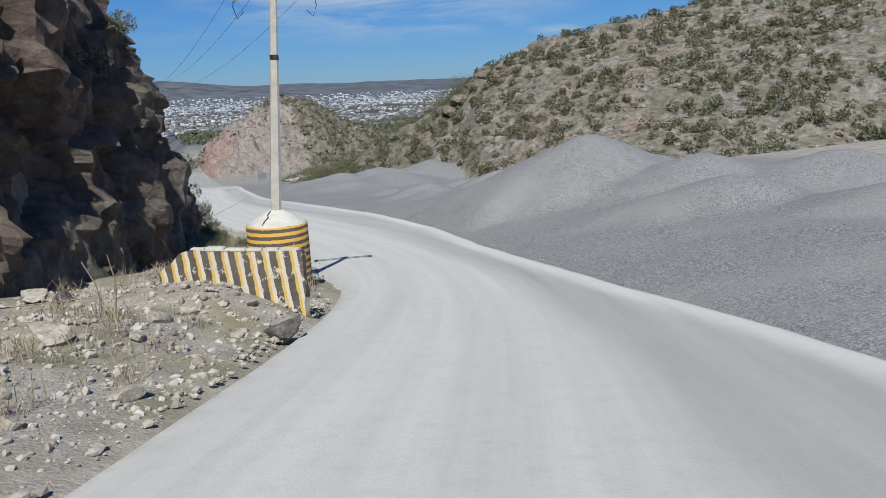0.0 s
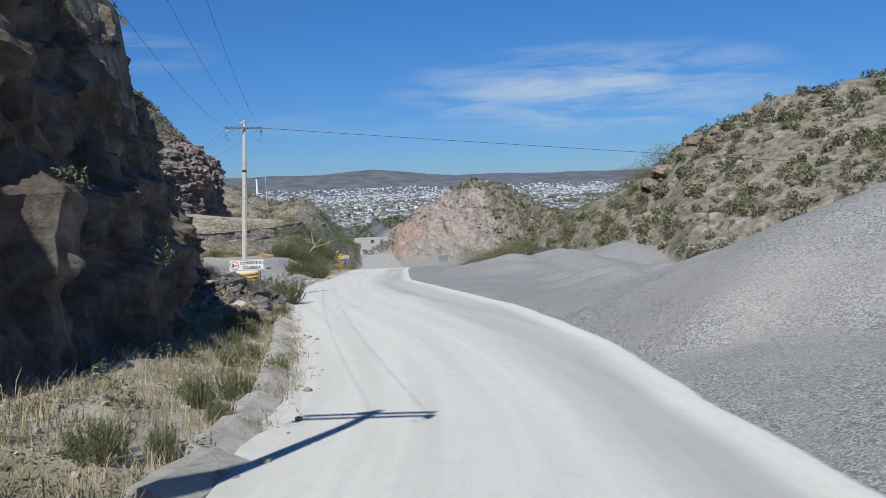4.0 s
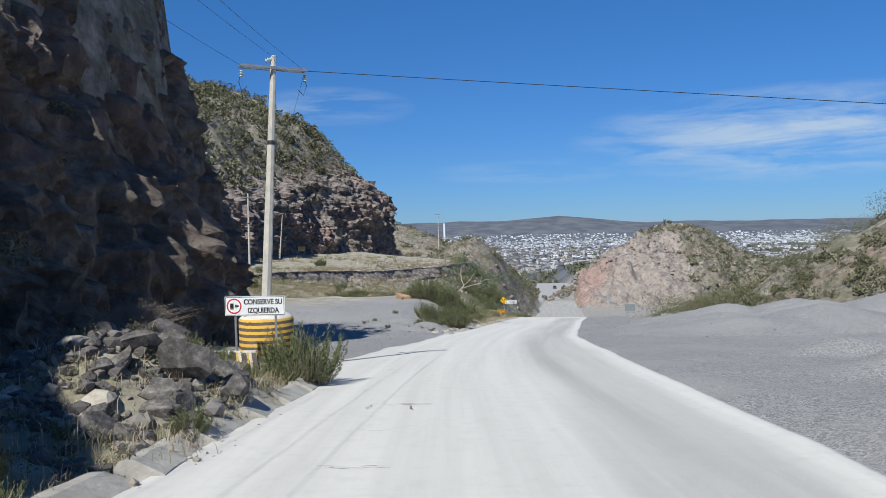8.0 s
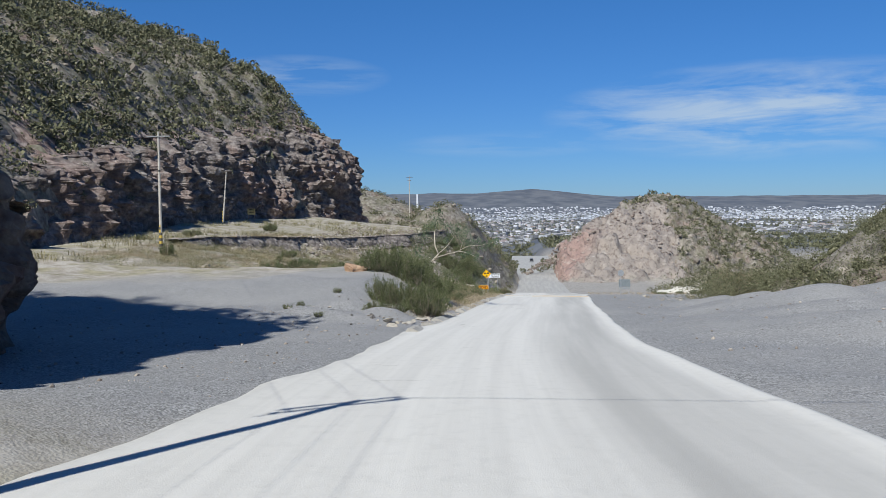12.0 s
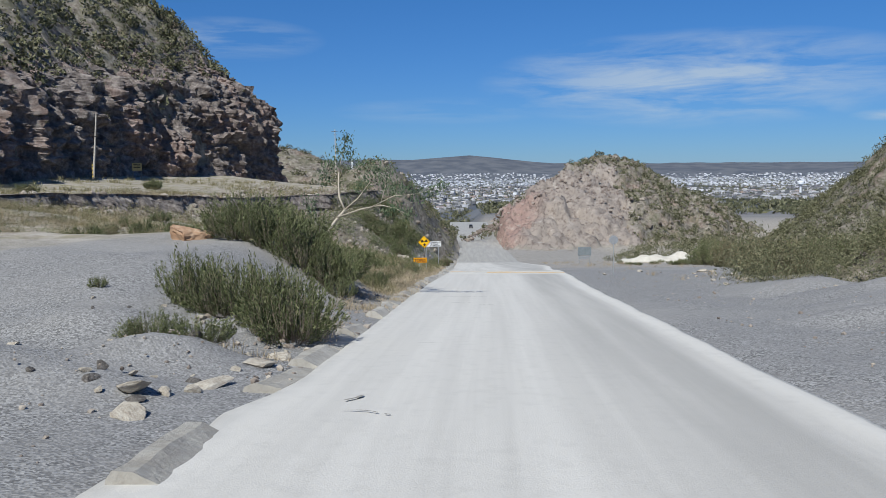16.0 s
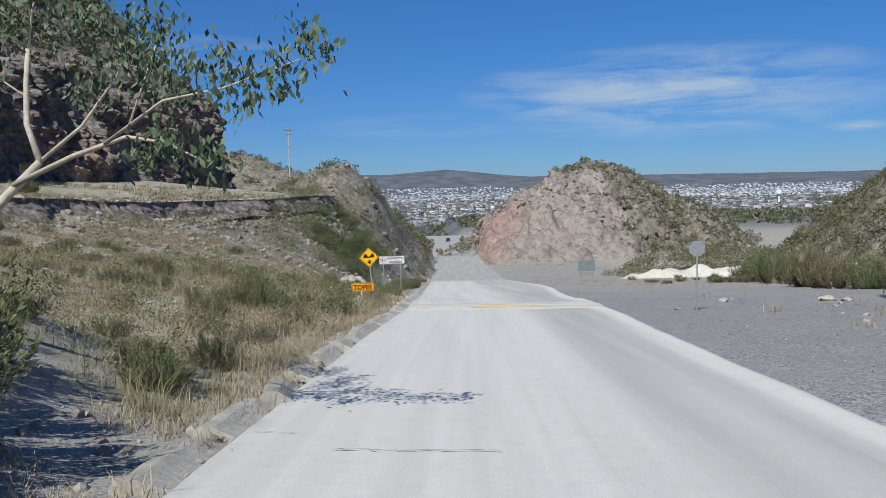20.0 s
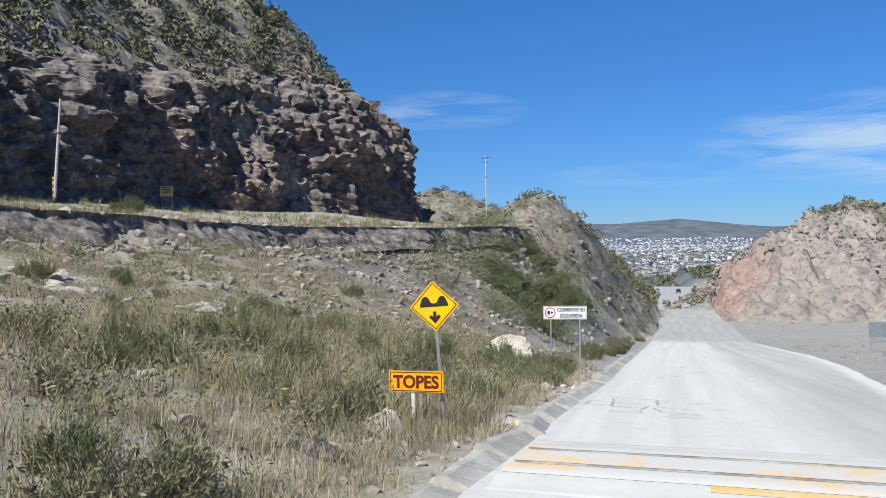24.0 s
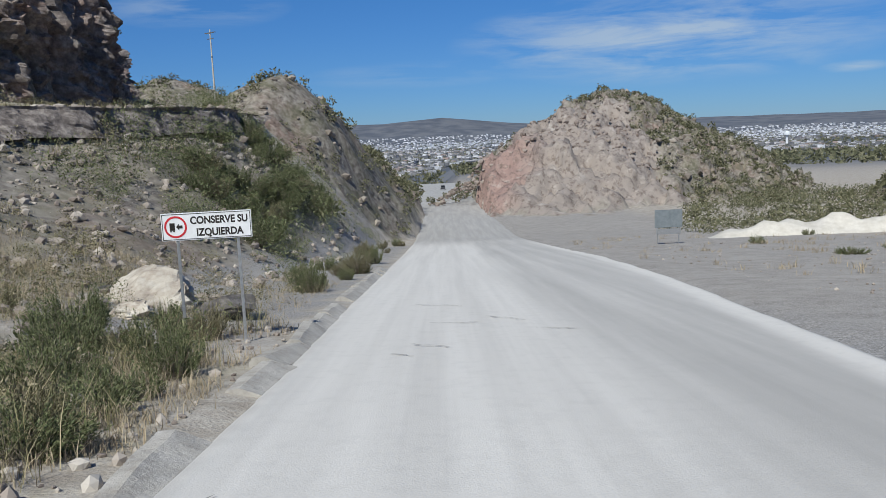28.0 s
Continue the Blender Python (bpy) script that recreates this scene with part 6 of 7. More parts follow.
def grass(name, X, Y, per, length, width, lean, rng, mat, label, spread=0.14):
    Z = land(X, Y)[0]
    B = np.repeat(np.stack([X, Y, Z - 0.03], -1), per, 0)
    B[:, :2] += rng.normal(0, spread, (len(B), 2))
    V, F = blades(B, length * np.repeat(rng.uniform(0.55, 1.3, len(X)), per), width, lean, rng)
    return obj(name, mesh_from(name, V, F), mat, label, "grass", "stuff")


g6 = np.random.default_rng(6)


def thin_out(X, Y, k, seed, lim):
    s, l = to_road(X, Y)
    bare = (s > 167) & (s < 205) & (l < 0) & (l > -10.5)
    m = (fbm(X / k, Y / k, 3, seed) > lim) & (~bare | (hash01(X, Y, 3) < 0.15))
    return X[m], Y[m]


X, Y = road_scatter(900, 4, 66, -4.3, -9, g6)
grass("dry_grass", *thin_out(X, Y, 3, 1, -0.1), 20, 0.38, 0.006, 0.5, g6, DRYLEAF, "dry straw-coloured grass on the verge")
X, Y = road_scatter(620, 26, 67, -4.3, -8, g6)
grass("green_grass", *thin_out(X, Y, 3, 2, -0.05), 22, 0.3, 0.005, 0.5, g6, GREENGRASS, "green weeds on the verge")
X, Y = road_scatter(15500, 125, 186, -4.2, -38, g6, 1.25)
grass("dry_grass", *thin_out(X, Y, 4, 3, -0.22), 22, 0.42, 0.0042, 0.75, g6, DRYLEAF, "tall dry grass covering the slope", 0.2)
X, Y = road_scatter(3900, 120, 184, -4.2, -38, g6, 1.3)
grass("green_grass", *thin_out(X, Y, 4.5, 4, -0.06), 24, 0.5, 0.005, 0.6, g6, GREENGRASS, "green and tawny grass clumps on the slope", 0.2)
X, Y = g6.uniform(-112, -46, 2600), g6.uniform(98, 215, 2600)
dd_, _u = foot_frame(X, Y)
ss_, ll_ = to_road(X, Y)
ok = (dd_ < -1) & (ss_ > 104) & (-ll_ > np.interp(ss_, *BENCH) - 6) & (fbm(X / 8, Y / 8, 3, 9) > -0.1)
grass("green_grass", X[ok], Y[ok], 18, 0.7, 0.016, 0.4, g6, GREENGRASS, "yellow-green grass on the upper bench", 0.3)
X, Y = road_scatter(1100, 146, 172, -4.0, -16, g6, 1.2)
grass("green_grass", *thin_out(X, Y, 3, 14, -0.1), 26, 0.75, 0.005, 0.5, g6, GREENGRASS, "tall green grass behind the kerb", 0.22)
X, Y = road_scatter(330, 128, 232, 11, 34, g6)
grass("dry_grass", *thin_out(X, Y, 7, 6, 0.0), 22, 0.4, 0.010, 0.5, g6, DRYLEAF, "sparse dry tufts on the gravel flat", 0.2)
X, Y = road_scatter(240, 168, 210, -4, -16, g6)
grass("green_grass", *thin_out(X, Y, 4, 7, -0.1), 20, 0.35, 0.008, 0.5, g6, GREENGRASS, "low weeds on the flat behind the kerb", 0.2)

X, Y = road_scatter(1300, 100, 172, -3.3, -5.0, g6)
grass("dry_grass", *thin_out(X, Y, 2.5, 8, -0.1), 18, 0.3, 0.006, 0.6, g6, DRYLEAF, "strip of dry grass behind the kerb", 0.15)

# ---- bushes ----


def bush_meshes(seed, plumes, shoots, per, spread, h, leaf):
    """Upright plumes fanned from the root, each of several shoots set with small leaves; about one metre wide."""
    rng = np.random.default_rng(seed)
    pa = rng.uniform(0, 2 * np.pi, plumes)
    po = spread * rng.uniform(0, 1, plumes) ** 0.6
    ph = h * rng.uniform(0.5, 1.1, plumes) * (1 - 0.35 * (po / spread) ** 2)
    stems = plumes * shoots
    a = np.repeat(pa, shoots)
    base = np.stack([0.3 * po * np.cos(pa), 0.3 * po * np.sin(pa), 0 * pa], 1).repeat(shoots, 0) + rng.normal(0, 0.02, (stems, 3)) * np.array([1, 1, 0])
    tip = np.stack([po * np.cos(pa), po * np.sin(pa), ph], 1).repeat(shoots, 0) + rng.normal(0, 0.075, (stems, 3))
    tip[:, 2] *= rng.uniform(0.65, 1.05, stems)
    bend = base + (tip - base) * 0.5 + np.stack([0.22 * np.cos(a), 0.22 * np.sin(a), -0.05 + 0 * a], 1) * np.repeat(po, shoots)[:, None]
    w = 0.005
    sd = np.stack([-np.sin(a), np.cos(a), 0 * a], 1) * w
    V = np.stack([base - sd, base + sd, bend + sd * 0.7, bend - sd * 0.7, tip + sd * 0.2, tip - sd * 0.2], 1)
    k = np.arange(stems)[:, None] * 6
    stem = mesh_from("woody_base", V.reshape(-1, 3), np.concatenate([k + np.array([[0, 1, 2, 3]]), k + np.array([[3, 2, 4, 5]])], 0))
    t = 1.03 - 0.8 * rng.uniform(0, 1, (stems, per, 1)) ** 1.35
    C = base[:, None] * (1 - t) ** 2 + 2 * bend[:, None] * t * (1 - t) + tip[:, None] * t * t
    C = (C + rng.normal(0, 0.016, C.shape)).reshape(-1, 3)
    d = np.repeat((tip - base) / np.linalg.norm(tip - base, axis=1)[:, None], per, 0) + rng.normal(0, 0.38, (stems * per, 3))
    d /= np.linalg.norm(d, axis=1)[:, None]
    s2 = np.cross(d, rng.normal(size=d.shape))
    s2 /= np.linalg.norm(s2, axis=1)[:, None]
    ln = (leaf * rng.uniform(0.6, 1.4, len(C)))[:, None]
    q = np.stack([C - d * ln, C + s2 * ln * 0.26, C + d * ln, C - s2 * ln * 0.26], 1)
    fol = mesh_from("foliage", *quads_to(q))
    stem.materials.append(TWIG)
    fol.materials.append(BUSHLEAF)
    olive = fol.copy()
    olive.materials.clear()
    olive.materials.append(SLOPELEAF)
    return stem, fol, olive


BUSH = [bush_meshes(31, 46, 9, 34, 0.95, 1.0, 0.03), bush_meshes(32, 34, 9, 32, 0.8, 1.1, 0.032), bush_meshes(33, 22, 7, 26, 0.7, 0.9, 0.036)]


def bush(x, y, w, h, k, label, group="green bushes by the road", leaf=0):
    t = thing("bush", Matrix.Translation((x, y, float(ground_z(x, y)) - 0.05)) @ Matrix.Rotation(x * 3.1, 4, "Z") @ Matrix.Diagonal((w, w, h, 1)), label, "bush", group)
    part("woody_base", BUSH[k][0], TWIG, t)
    part("foliage", BUSH[k][1 + leaf], BUSHLEAF, t)
    return t


big = "dense green upright bush on the gravel beside the road"
for x, y, w, h, k in ((-33.1, 98.6, 1.25, 1.95, 0), (-33.9, 98.9, 1.1, 1.85, 1), (-35.0, 98.8, 1.0, 1.7, 0), (-36.0, 98.9, 0.9, 1.6, 1), (-33.2, 95.6, 0.8, 0.9, 2), (-34.2, 95.3, 0.7, 0.8, 0),
                      (-41.6, 108.9, 1.5, 2.0, 0), (-40.4, 109.3, 1.6, 2.2, 1), (-39.3, 109.6, 1.5, 2.1, 0), (-38.2, 109.5, 1.3, 1.9, 1), (-37.4, 108.8, 0.8, 1.2, 2), (-38.9, 111.2, 1.5, 2.2, 0), (-40.6, 111.6, 1.6, 2.2, 1), (-42.6, 111.4, 1.5, 2.0, 0),
                      (-45.5, 113.5, 1.3, 1.5, 1), (-48.2, 113.6, 1.2, 1.3, 0), (-52.5, 116.0, 1.4, 1.4, 1), (-55.5, 115.2, 1.2, 1.2, 0), (-40.9, 119.3, 0.6, 0.9, 1), (-47.0, 130.8, 0.9, 1.2, 0), (-46.4, 130.0, 0.8, 1.0, 1), (-48.3, 132.0, 0.9, 1.1, 0),
                      (-57.6, 159.8, 0.9, 1.3, 0), (-56.6, 158.2, 0.9, 1.25, 1), (-55.6, 157.6, 0.8, 1.2, 0), (-54.6, 158.6, 0.8, 1.1, 1), (-53.2, 157.3, 0.6, 1.0, 1), (-52.6, 155.8, 0.5, 0.8, 2), (-54.2, 155.6, 0.9, 1.1, 0), (-55.8, 155.2, 0.9, 1.2, 1)):
    bush(x, y, 1.08 * w, 0.86 * h, k, big)
bush(-18.45, 60.3, 1.2, 1.65, 0, "dense green bush beside the kerb in front of the sign")
bush(-19.6, 61.2, 0.8, 1.2, 1, "green bush beside the kerb in front of the sign")
b8 = random.Random(8)
for i in range(30):
    x, y = (float(v) for v in from_road(b8.uniform(146, 163), -(4.5 + 8 * b8.random() ** 1.3)))
    bush(x, y, b8.uniform(0.5, 1.0), b8.uniform(0.6, 1.15), b8.randrange(3), "green bush crowding the slope behind the kerb", "bushes behind the kerb", int(i % 3 == 0))
for i in range(120):
    s, l = b8.uniform(121, 172), -(5.0 + 20 * b8.random() ** 1.3)
    x, y = (float(v) for v in from_road(s, l))
    bush(x, y, b8.uniform(0.35, 0.9), b8.uniform(0.4, 0.9), b8.randrange(3), "low olive bush in the tall grass slope", "bushes on the grass slope", int(i % 4 > 0))
for i in range(26):
    s, l = b8.uniform(24, 64), -b8.uniform(4.6, 6.6)
    x, y = (float(v) for v in from_road(s, l))
    bush(x, y, b8.uniform(0.22, 0.5), b8.uniform(0.35, 0.75), b8.randrange(3), "small weedy bush on the verge", "small bushes on the verge")
for i in range(14):
    s, l = b8.uniform(180, 226), b8.uniform(19, 34)
    x, y = (float(v) for v in from_road(s, l))
    bush(x, y, b8.uniform(0.5, 1.3), b8.uniform(0.4, 0.9), b8.randrange(3), "low bush on the flat beyond the road", "bushes on the flat")
for i in range(18):
    x, y = b8.uniform(-100, -56), b8.uniform(108, 172)
    if foot_frame(np.array([x]), np.array([y]))[0][0] < -3 and -to_road(x, y)[1][0] > 18:
        bush(x, y, b8.uniform(0.8, 1.6), b8.uniform(0.8, 1.6), b8.randrange(3), "olive bush on the upper bench", "bushes on the bench")
for i in range(11):
    x, y = (float(v) for v in from_road(b8.uniform(198, 222), -b8.uniform(9, 16)))
    bush(x, y, b8.uniform(1.3, 2.2), b8.uniform(1.3, 2.2), b8.randrange(2), "large green bush on the rubble slope", "bushes on the rubble slope")

for i in range(44):
    k = b8.random()
    x, y = (float(v) for v in from_road(138 + 46 * k, 18 + 9 * k + 12 * b8.random() ** 1.5))
    bush(x, y, b8.uniform(1.3, 2.4), b8.uniform(1.6, 3.2), b8.randrange(2), "large olive bush in the thicket beside the flat", "thicket bushes", int(i % 3 == 0))
for i in range(5):
    x, y = (float(v) for v in from_road(b8.uniform(96, 106), -b8.uniform(7, 10.5)))
    bush(x, y, b8.uniform(0.25, 0.4), b8.uniform(0.3, 0.5), 2, "small green bush on the bare clearing", "small bushes on the clearing")
for i in range(26):
    x, y = (float(v) for v in from_road(b8.uniform(203, 222), -b8.uniform(10.5, 17.5)))
    bush(x, y, b8.uniform(1.1, 2.1), b8.uniform(1.0, 1.9), b8.randrange(2), "green bush on the flank of the small hill", "bushes on the small hill", int(i % 4 == 0))
for i in range(16):
    x, y = (float(v) for v in from_road(b8.uniform(178, 236), -b8.uniform(3.6, 6.5)))
    bush(x, y, b8.uniform(0.5, 1.0), b8.uniform(0.6, 1.3), b8.randrange(3), "grey-green bush at the road's edge below the small hill", "bushes at the road's edge", int(i % 2))

# leafless thorny bush on the rock heap
dry = thing("dry_bush", Matrix.Translation((-20.9, 56.9, float(ground_z(-20.9, 56.9)) + 0.3)), "grey leafless thorny bush on the rock heap", "bush")
tw = random.Random(15)
bm = bmesh.new()
for i in range(240):
    a, e = tw.uniform(0, 6.28), tw.uniform(0.55, 1.5)
    p = [Vector((0, 0, 0.0))]
    d = Vector((math.cos(a) * math.cos(e), math.sin(a) * math.cos(e), math.sin(e)))
    for k in range(4):
        p.append(p[-1] + d * 0.36)
        d = (d + Vector((tw.gauss(0, 0.3), tw.gauss(0, 0.3), tw.gauss(0, 0.25)))).normalized()
    b_tube(p, [0.011, 0.008, 0.006, 0.004, 0.002], 3, bm)
    q = [p[2], p[2] + Vector((tw.gauss(0, 0.3), tw.gauss(0, 0.3), 0.25)), p[2] + Vector((tw.gauss(0, 0.5), tw.gauss(0, 0.5), 0.45))]
    b_tube(q, [0.006, 0.005, 0.003], 3, bm)
part("twig_mass", bm, TWIG, dry)


def stick_heap(name, x, y, z, segs, label):
    t = thing(name, Matrix.Translation((x, y, z)), label, "branches")
    for p in segs:
        part("stick", b_tube([p[0], [(a + b) / 2 + 0.05 for a, b in zip(p[0], p[1])], p[1]], [0.022, 0.015, 0.007], 5), WOODPOST, t)
    return t


zz = float(ground_z(-7.6, 15.5))
stick_heap("dead_branches", -7.6, 15.5, zz, (((-1.8, 0, 0.1), (1.6, 0.6, 0.35)), ((-1.5, 0.3, 0.05), (1.2, -0.5, 0.2)), ((-0.4, 0.1, 0.0), (-0.5, 0.6, 1.9)), ((0.6, 0.2, 0), (-0.9, 0.5, 0.75)), ((-2.2, -0.2, 0.3), (0.3, 0.3, 0.4))), "dead grey branches lying on the rubble")
zz = float(ground_z(-5.9, 16.2))
stick_heap("charred_stakes", -5.9, 16.2, zz, (((0, 0, 0), (-0.25, 0, 0.95)), ((0.18, 0.1, 0), (0.2, 0, 1.05))), "two dark leaning stakes in the rubble")
zz = float(ground_z(-13.2, 44.2))
stick_heap("dead_branches", -13.2, 44.2, zz, (((-1.0, -0.6, 0.2), (2.0, 2.4, 1.6)), ((-1.2, 0, 0.0), (-0.2, 0.2, 1.8)), ((-1, 0.3, 0), (1.2, 0.5, 0.3))), "thin pale bare branches against the cliff")

# ---- leaning tree ----
TX, TY = -41.25, 113.7
TZ = float(ground_z(TX, TY))
tree = thing("tree", Matrix.Translation((TX, TY, TZ)), "slender leaning pale-barked tree with sparse grey-green leaves", "tree")
FORK = Vector((0.93, 1.08, -8.46 - TZ))


def limb(name, pts, r0, r1):
    n = len(pts)
    part(name, b_tube(pts, [r0 + (r1 - r0) * i / (n - 1) for i in range(n)], 7), BARK, tree, "", True)


limb("trunk", [(0, 0, -0.15), (0.25, 0.3, FORK.z * 0.4), (0.6, 0.75, FORK.z * 0.75), FORK], 0.085, 0.055)
limb("limb", [FORK, FORK + Vector((-0.32, 0.12, 0.55)), FORK + Vector((-0.42, 0.25, 1.15)), FORK + Vector((-0.43, 0.33, 1.65))], 0.05, 0.034)
limb("limb", [FORK + Vector((-0.43, 0.33, 1.6)), FORK + Vector((-0.3, 0.33, 2.2)), FORK + Vector((0.0, 0.35, 3.05))], 0.02, 0.006)
limb("limb", [FORK + Vector((-0.38, 0.2, 0.95)), FORK + Vector((-0.8, 0.2, 1.2)), FORK + Vector((-1.15, 0.1, 1.25))], 0.018, 0.006)
limb("limb", [FORK + Vector((0.0, 0.02, 0.02)), FORK + Vector((0.5, 0.3, 0.5)), FORK + Vector((1.0, 0.5, 1.2)), FORK + Vector((1.25, 0.45, 1.8))], 0.032, 0.008)
ROOT = FORK + Vector((-0.25, -0.25, -0.32))
limb("limb", [ROOT, FORK + Vector((0.95, -0.35, 0.05)), FORK + Vector((2.0, -0.55, 0.25)), FORK + Vector((2.7, -0.67, 0.14)), FORK + Vector((3.5, -0.75, -0.2))], 0.045, 0.008)
limb("limb", [FORK + Vector((1.6, -0.5, 0.18)), FORK + Vector((2.7, -0.7, 0.65)), FORK + Vector((3.7, -0.9, 0.72)), FORK + Vector((4.8, -1.05, 0.95))], 0.024, 0.006)
limb("limb", [FORK + Vector((2.0, -0.55, 0.3)), FORK + Vector((2.1, -0.3, 0.95)), FORK + Vector((2.3, -0.2, 1.55))], 0.018, 0.005)
limb("limb", [(-0.35, 0.1, -0.1), (-0.5, 0.2, 0.6), (-0.35, 0.45, 1.3), (-0.45, 0.6, 1.9)], 0.025, 0.008)
tl = np.random.default_rng(17)
cl = np.array([(0.0, 0.35, 3.1, 0.26), (-0.25, 0.33, 2.6, 0.3), (0.1, 0.4, 2.35, 0.3), (-0.5, 0.3, 2.1, 0.36), (-1.1, 0.15, 1.4, 0.34), (-0.9, 0.3, 1.9, 0.3), (0.5, 0.5, 2.0, 0.3), (1.2, 0.45, 1.85, 0.36), (0.95, 0.45, 1.35, 0.36), (1.5, 0.4, 1.5, 0.32), (0.6, 0.4, 0.95, 0.3),
               (2.25, -0.2, 1.6, 0.3), (2.15, -0.3, 1.15, 0.32), (2.4, -0.3, 0.8, 0.28), (2.9, -0.7, 0.9, 0.28), (3.5, -0.85, 0.95, 0.32), (3.9, -0.9, 0.7, 0.3), (4.4, -1.0, 0.8, 0.28), (4.9, -1.05, 1.1, 0.26), (3.4, -0.75, -0.1, 0.26), (2.8, -0.7, 0.2, 0.24), (2.3, -0.6, 0.0, 0.24), (-1.4, -0.5, 0.35, 0.34), (-1.3, -0.6, -0.25, 0.3)])
NL = 120
CC = np.repeat(cl[:, :3], NL, 0) + tl.normal(0, 0.62, (NL * len(cl), 3)) * np.repeat(cl[:, 3:], NL, 0) + np.array(FORK)
d = np.stack([tl.normal(0, 0.6, len(CC)), tl.normal(0, 0.6, len(CC)), -np.ones(len(CC))], 1)
d /= np.linalg.norm(d, axis=1)[:, None]
sd = np.cross(d, tl.normal(size=d.shape))
sd /= np.linalg.norm(sd, axis=1)[:, None]
ln = tl.uniform(0.035, 0.08, (len(CC), 1))
part("crown", mesh_from("crown", *quads_to(np.stack([CC - d * ln, CC + sd * ln * 0.45, CC + d * ln, CC - sd * ln * 0.45], 1))), TREELEAF, tree)

# ---- pale sand ridge ----
SANDM = plain("pale_sand", (0.46, 0.43, 0.375), (0.60, 0.57, 0.51), 1.2, 0.95, 0, 0.4, 0.05)
us = np.linspace(0, 36, 90)
vs = np.linspace(-1, 1, 15)
SU, SV = np.meshgrid(us, vs, indexing="ij")
SX, SY = -47 + SU * 0.98, 221.5 + SU * 0.22 + SV * 2.6 + 0.8 * np.sin(SU / 5)
sz_ = land(SX, SY)[0]
SZ = sz_ - 0.1 + np.clip(1.15 + 1.5 * fbm(SU / 4, SV, 4, 4), 0.0, 1.9) * (1 - np.abs(SV) ** 1.6) * sstep(0, 4, SU) * (1 - sstep(33, 36, SU)) + 0.1 * fbm(SX, SY, 3, 5)
SZ = np.where(on_land(SX, SY, None, None)[1]["rock"] > 0.4, sz_ - 0.6, SZ)
obj("sand_ridge", grid_mesh("sand_ridge", np.stack([SX, SY, SZ], -1)), SANDM, "long low ridge of pale sand beyond the flat", "sand heap")

# ---- the town in the valley ----
HOUSEM = Mat("painted_houses", 0.85)
HOUSEM.colour(HOUSEM.ramp(HOUSEM.island(), (0.0, (0.11, 0.115, 0.125)), (0.4, (0.20, 0.20, 0.205)), (0.66, (0.36, 0.355, 0.355)), (0.84, (0.72, 0.72, 0.74)), (1.0, (0.32, 0.23, 0.19))))
HOUSEM = HOUSEM.m
HOUSEW = Mat("whitewashed_houses", 0.85)
HOUSEW.colour(HOUSEW.ramp(HOUSEW.island(), (0.0, (0.16, 0.17, 0.19)), (0.35, (0.30, 0.31, 0.33)), (0.6, (0.56, 0.57, 0.60)), (1.0, (0.74, 0.75, 0.78))))
HOUSEW = HOUSEW.m
c9 = np.random.default_rng(9)
n = 21000
az = np.radians(c9.uniform(-13, 44, n))
rr = 900 * (3550 / 900) ** c9.uniform(0, 1, n) ** 0.8
X, Y = -60 - np.sin(az) * rr, 150 + np.cos(az) * rr
ok = fbm(X / 160, Y / 160, 3, 12) + 0.25 * sstep(1800, 3000, rr) > -0.2
X, Y, rr = X[ok], Y[ok], rr[ok]
o_ = np.argsort(rr)
X, Y, rr = X[o_], Y[o_], rr[o_]
Z = land(X, Y)[0]
n = len(X)
w, dpt, hh = c9.uniform(2.0, 4.6, n), c9.uniform(2.0, 4.6, n), c9.uniform(2.2, 4.2, n) * (1 + 0.6 * (c9.random(n) > 0.93))
a = np.round(c9.uniform(0, 4, n)) * 0.03 + 0.35 * np.floor(fbm(X / 500, Y / 500, 2, 3) * 3)
cs = np.array([[-1, -1, 0], [1, -1, 0], [1, 1, 0], [-1, 1, 0], [-1, -1, 1], [1, -1, 1], [1, 1, 1], [-1, 1, 1]], float)
V = cs[None] * np.stack([w, dpt, hh], -1)[:, None]
V[..., 2] -= 1.0 * (cs[None, :, 2] == 0)
V = np.stack([V[..., 0] * np.cos(a)[:, None] - V[..., 1] * np.sin(a)[:, None] + X[:, None], V[..., 0] * np.sin(a)[:, None] + V[..., 1] * np.cos(a)[:, None] + Y[:, None], V[..., 2] + Z[:, None]], -1)
fq = np.array([[0, 1, 5, 4], [1, 2, 6, 5], [2, 3, 7, 6], [3, 0, 4, 7], [4, 5, 6, 7]])
nf = int((rr < 2150).sum())
obj("town_houses", mesh_from("town_houses", V[:nf].reshape(-1, 3), (np.arange(nf)[:, None, None] * 8 + fq[None]).reshape(-1, 4)), HOUSEM, "mixed flat-roofed houses of a distant town in the valley", "houses", "stuff")
obj("town_houses", mesh_from("town_houses", V[nf:].reshape(-1, 3), (np.arange(n - nf)[:, None, None] * 8 + fq[None]).reshape(-1, 4)), HOUSEW, "white-painted houses on the far side of the town", "houses", "stuff")
n = 16000
az = np.radians(c9.uniform(-13, 44, n))
rr = 620 * (3300 / 620) ** c9.uniform(0, 1, n) ** 0.75
X, Y = -60 - np.sin(az) * rr, 150 + np.cos(az) * rr
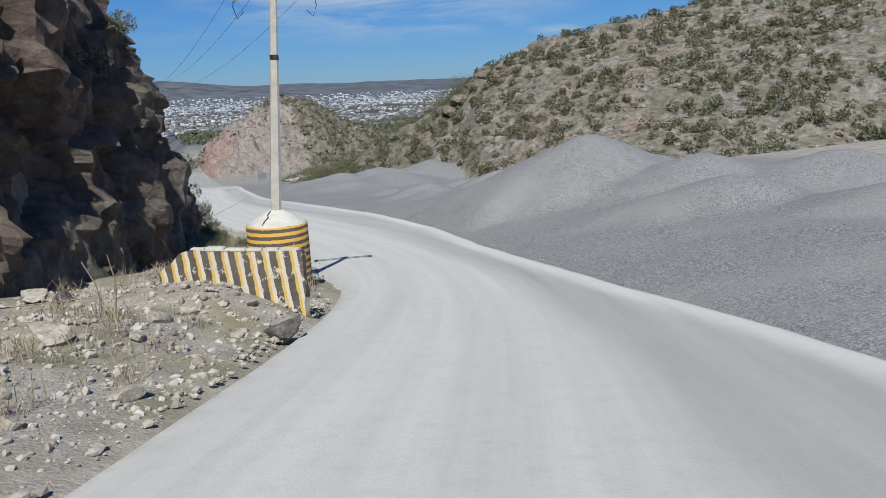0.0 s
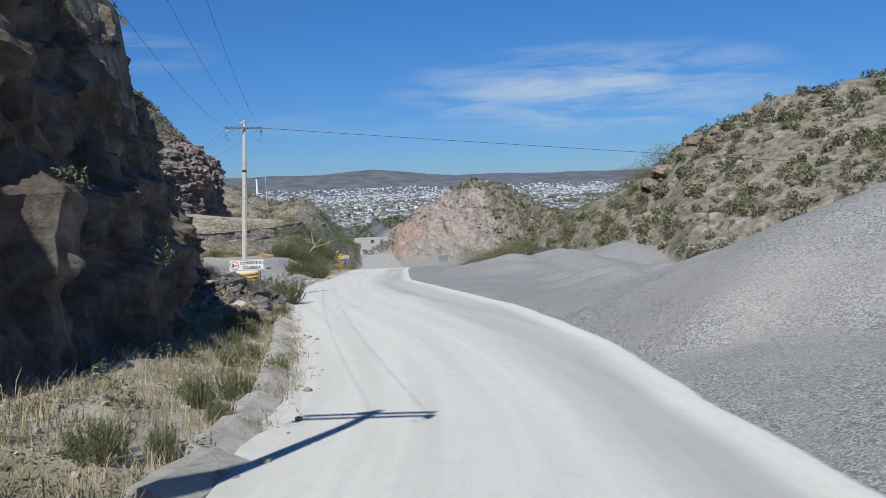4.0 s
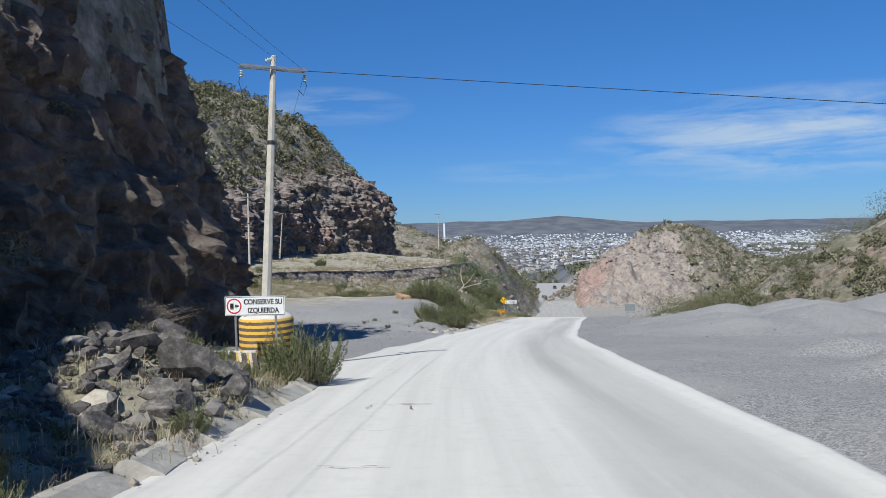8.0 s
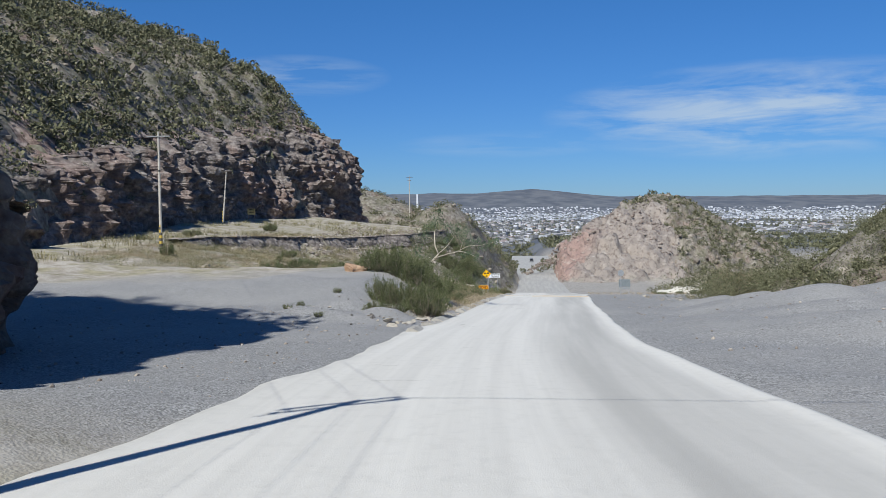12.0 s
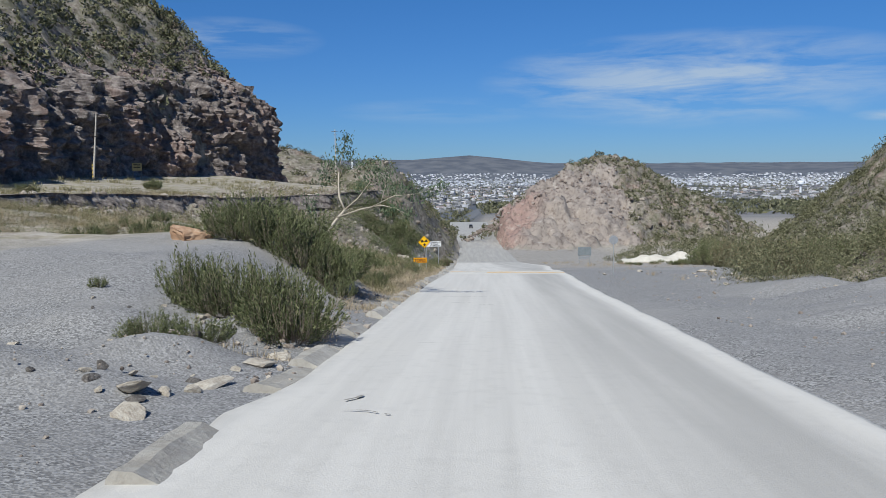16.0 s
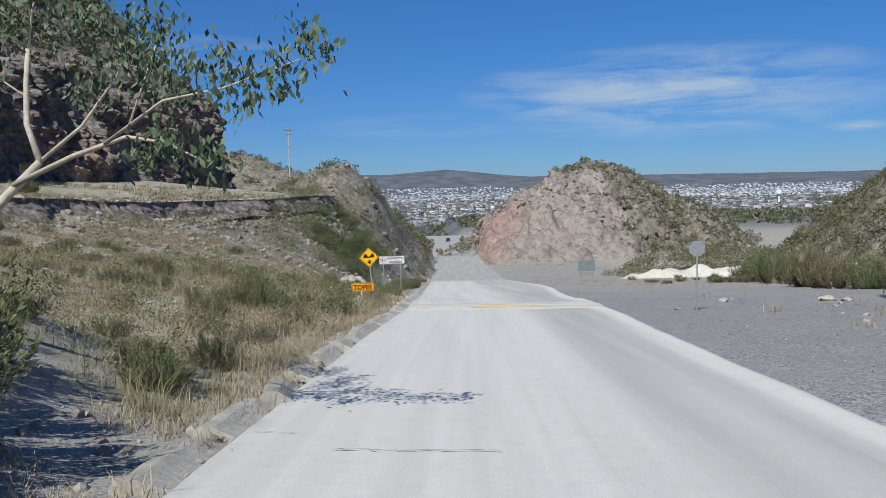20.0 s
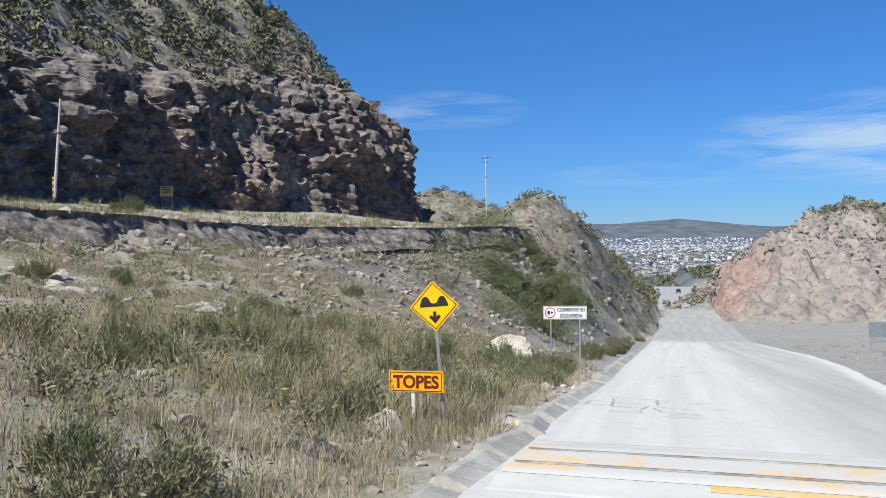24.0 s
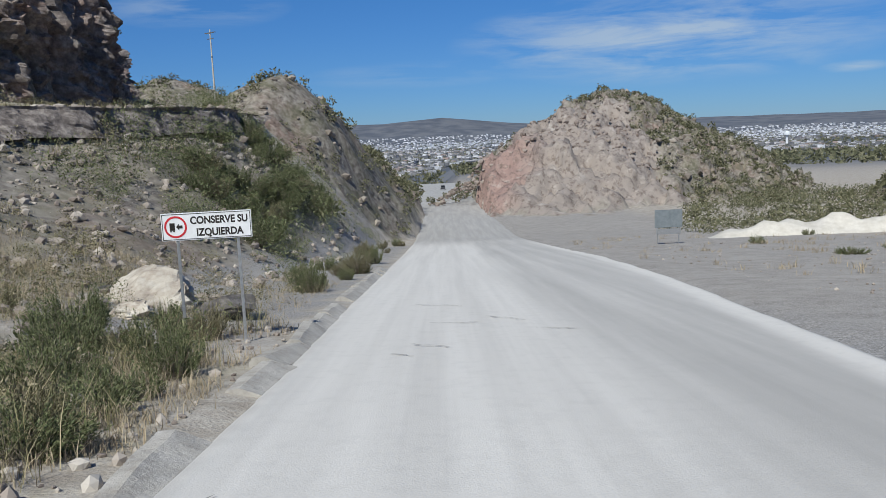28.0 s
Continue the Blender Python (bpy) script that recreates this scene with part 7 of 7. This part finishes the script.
V, F = quads_to(shrub_cloud(np.stack([X, Y, land(X, Y)[0]], -1), c9.uniform(1.6, 4.2, n), 9, 1.9, c9, 0.8))
obj("town_trees", mesh_from("town_trees", V, F), SAGELEAF, "dark trees between the houses of the town", "trees", "stuff")


def tower(name, az, dist, h, r, label, head=False):
    x, y = -30 - math.sin(radians(az)) * dist, 100 + math.cos(radians(az)) * dist
    t = thing(name, Matrix.Translation((x, y, float(ground_z(x, y)) - 0.5)), label, "tower")
    part("shaft", b_lathe([(r, 0), (r * 0.7, h)], 12), SIGNWHITE, t)
    if head:
        part("tank", b_lathe([(r * 0.8, h * 0.75), (r * 2.6, h * 0.85), (r * 2.6, h * 1.02), (r * 0.6, h * 1.1)], 16), SIGNWHITE, t)
    return t


tower("chimney", 27.6, 1500, 72, 2.4, "slim white tower standing over the town")
tower("water_tower", -2.6, 1500, 24, 2.0, "white water tower over the town", True)

# ---- parked pickup far down the road ----
PAINT = plain("dark_car_paint", (0.05, 0.05, 0.055), (0.08, 0.08, 0.085), 3, 0.35, 0.1, 0)
TYRE = plain("tyre_rubber", (0.018, 0.018, 0.018), (0.03, 0.03, 0.03), 9, 0.85, 0, 0)
GLASS = plain("dark_window", (0.02, 0.025, 0.03), (0.03, 0.035, 0.04), 2, 0.1, 0, 0)
cxp, cyp = (float(v) for v in from_road(480, 1.0))
car = thing("pickup", facing(cxp, cyp, float(road_z(480)) + 0.03, 0.94, 0.34), "dark pickup standing far down the road", "car")
part("body", b_box(-0.9, 0.9, -2.5, 2.5, 0.45, 1.05, 0.08), PAINT, car)
part("cabin", b_box(-0.8, 0.8, -0.6, 1.2, 1.05, 1.75, 0.12), PAINT, car)
part("rear_window", b_box(-0.65, 0.65, -0.62, -0.605, 1.2, 1.6), GLASS, car)
for xk in (-0.8, 0.8):
    for yk in (-1.6, 1.6):
        part("wheel", b_lathe([(0.2, -0.12), (0.36, -0.1), (0.36, 0.1), (0.2, 0.12)], 16), TYRE, car, loc=Matrix.Translation((xk, yk, 0.36)) @ Matrix.Rotation(math.pi / 2, 4, "Y"))
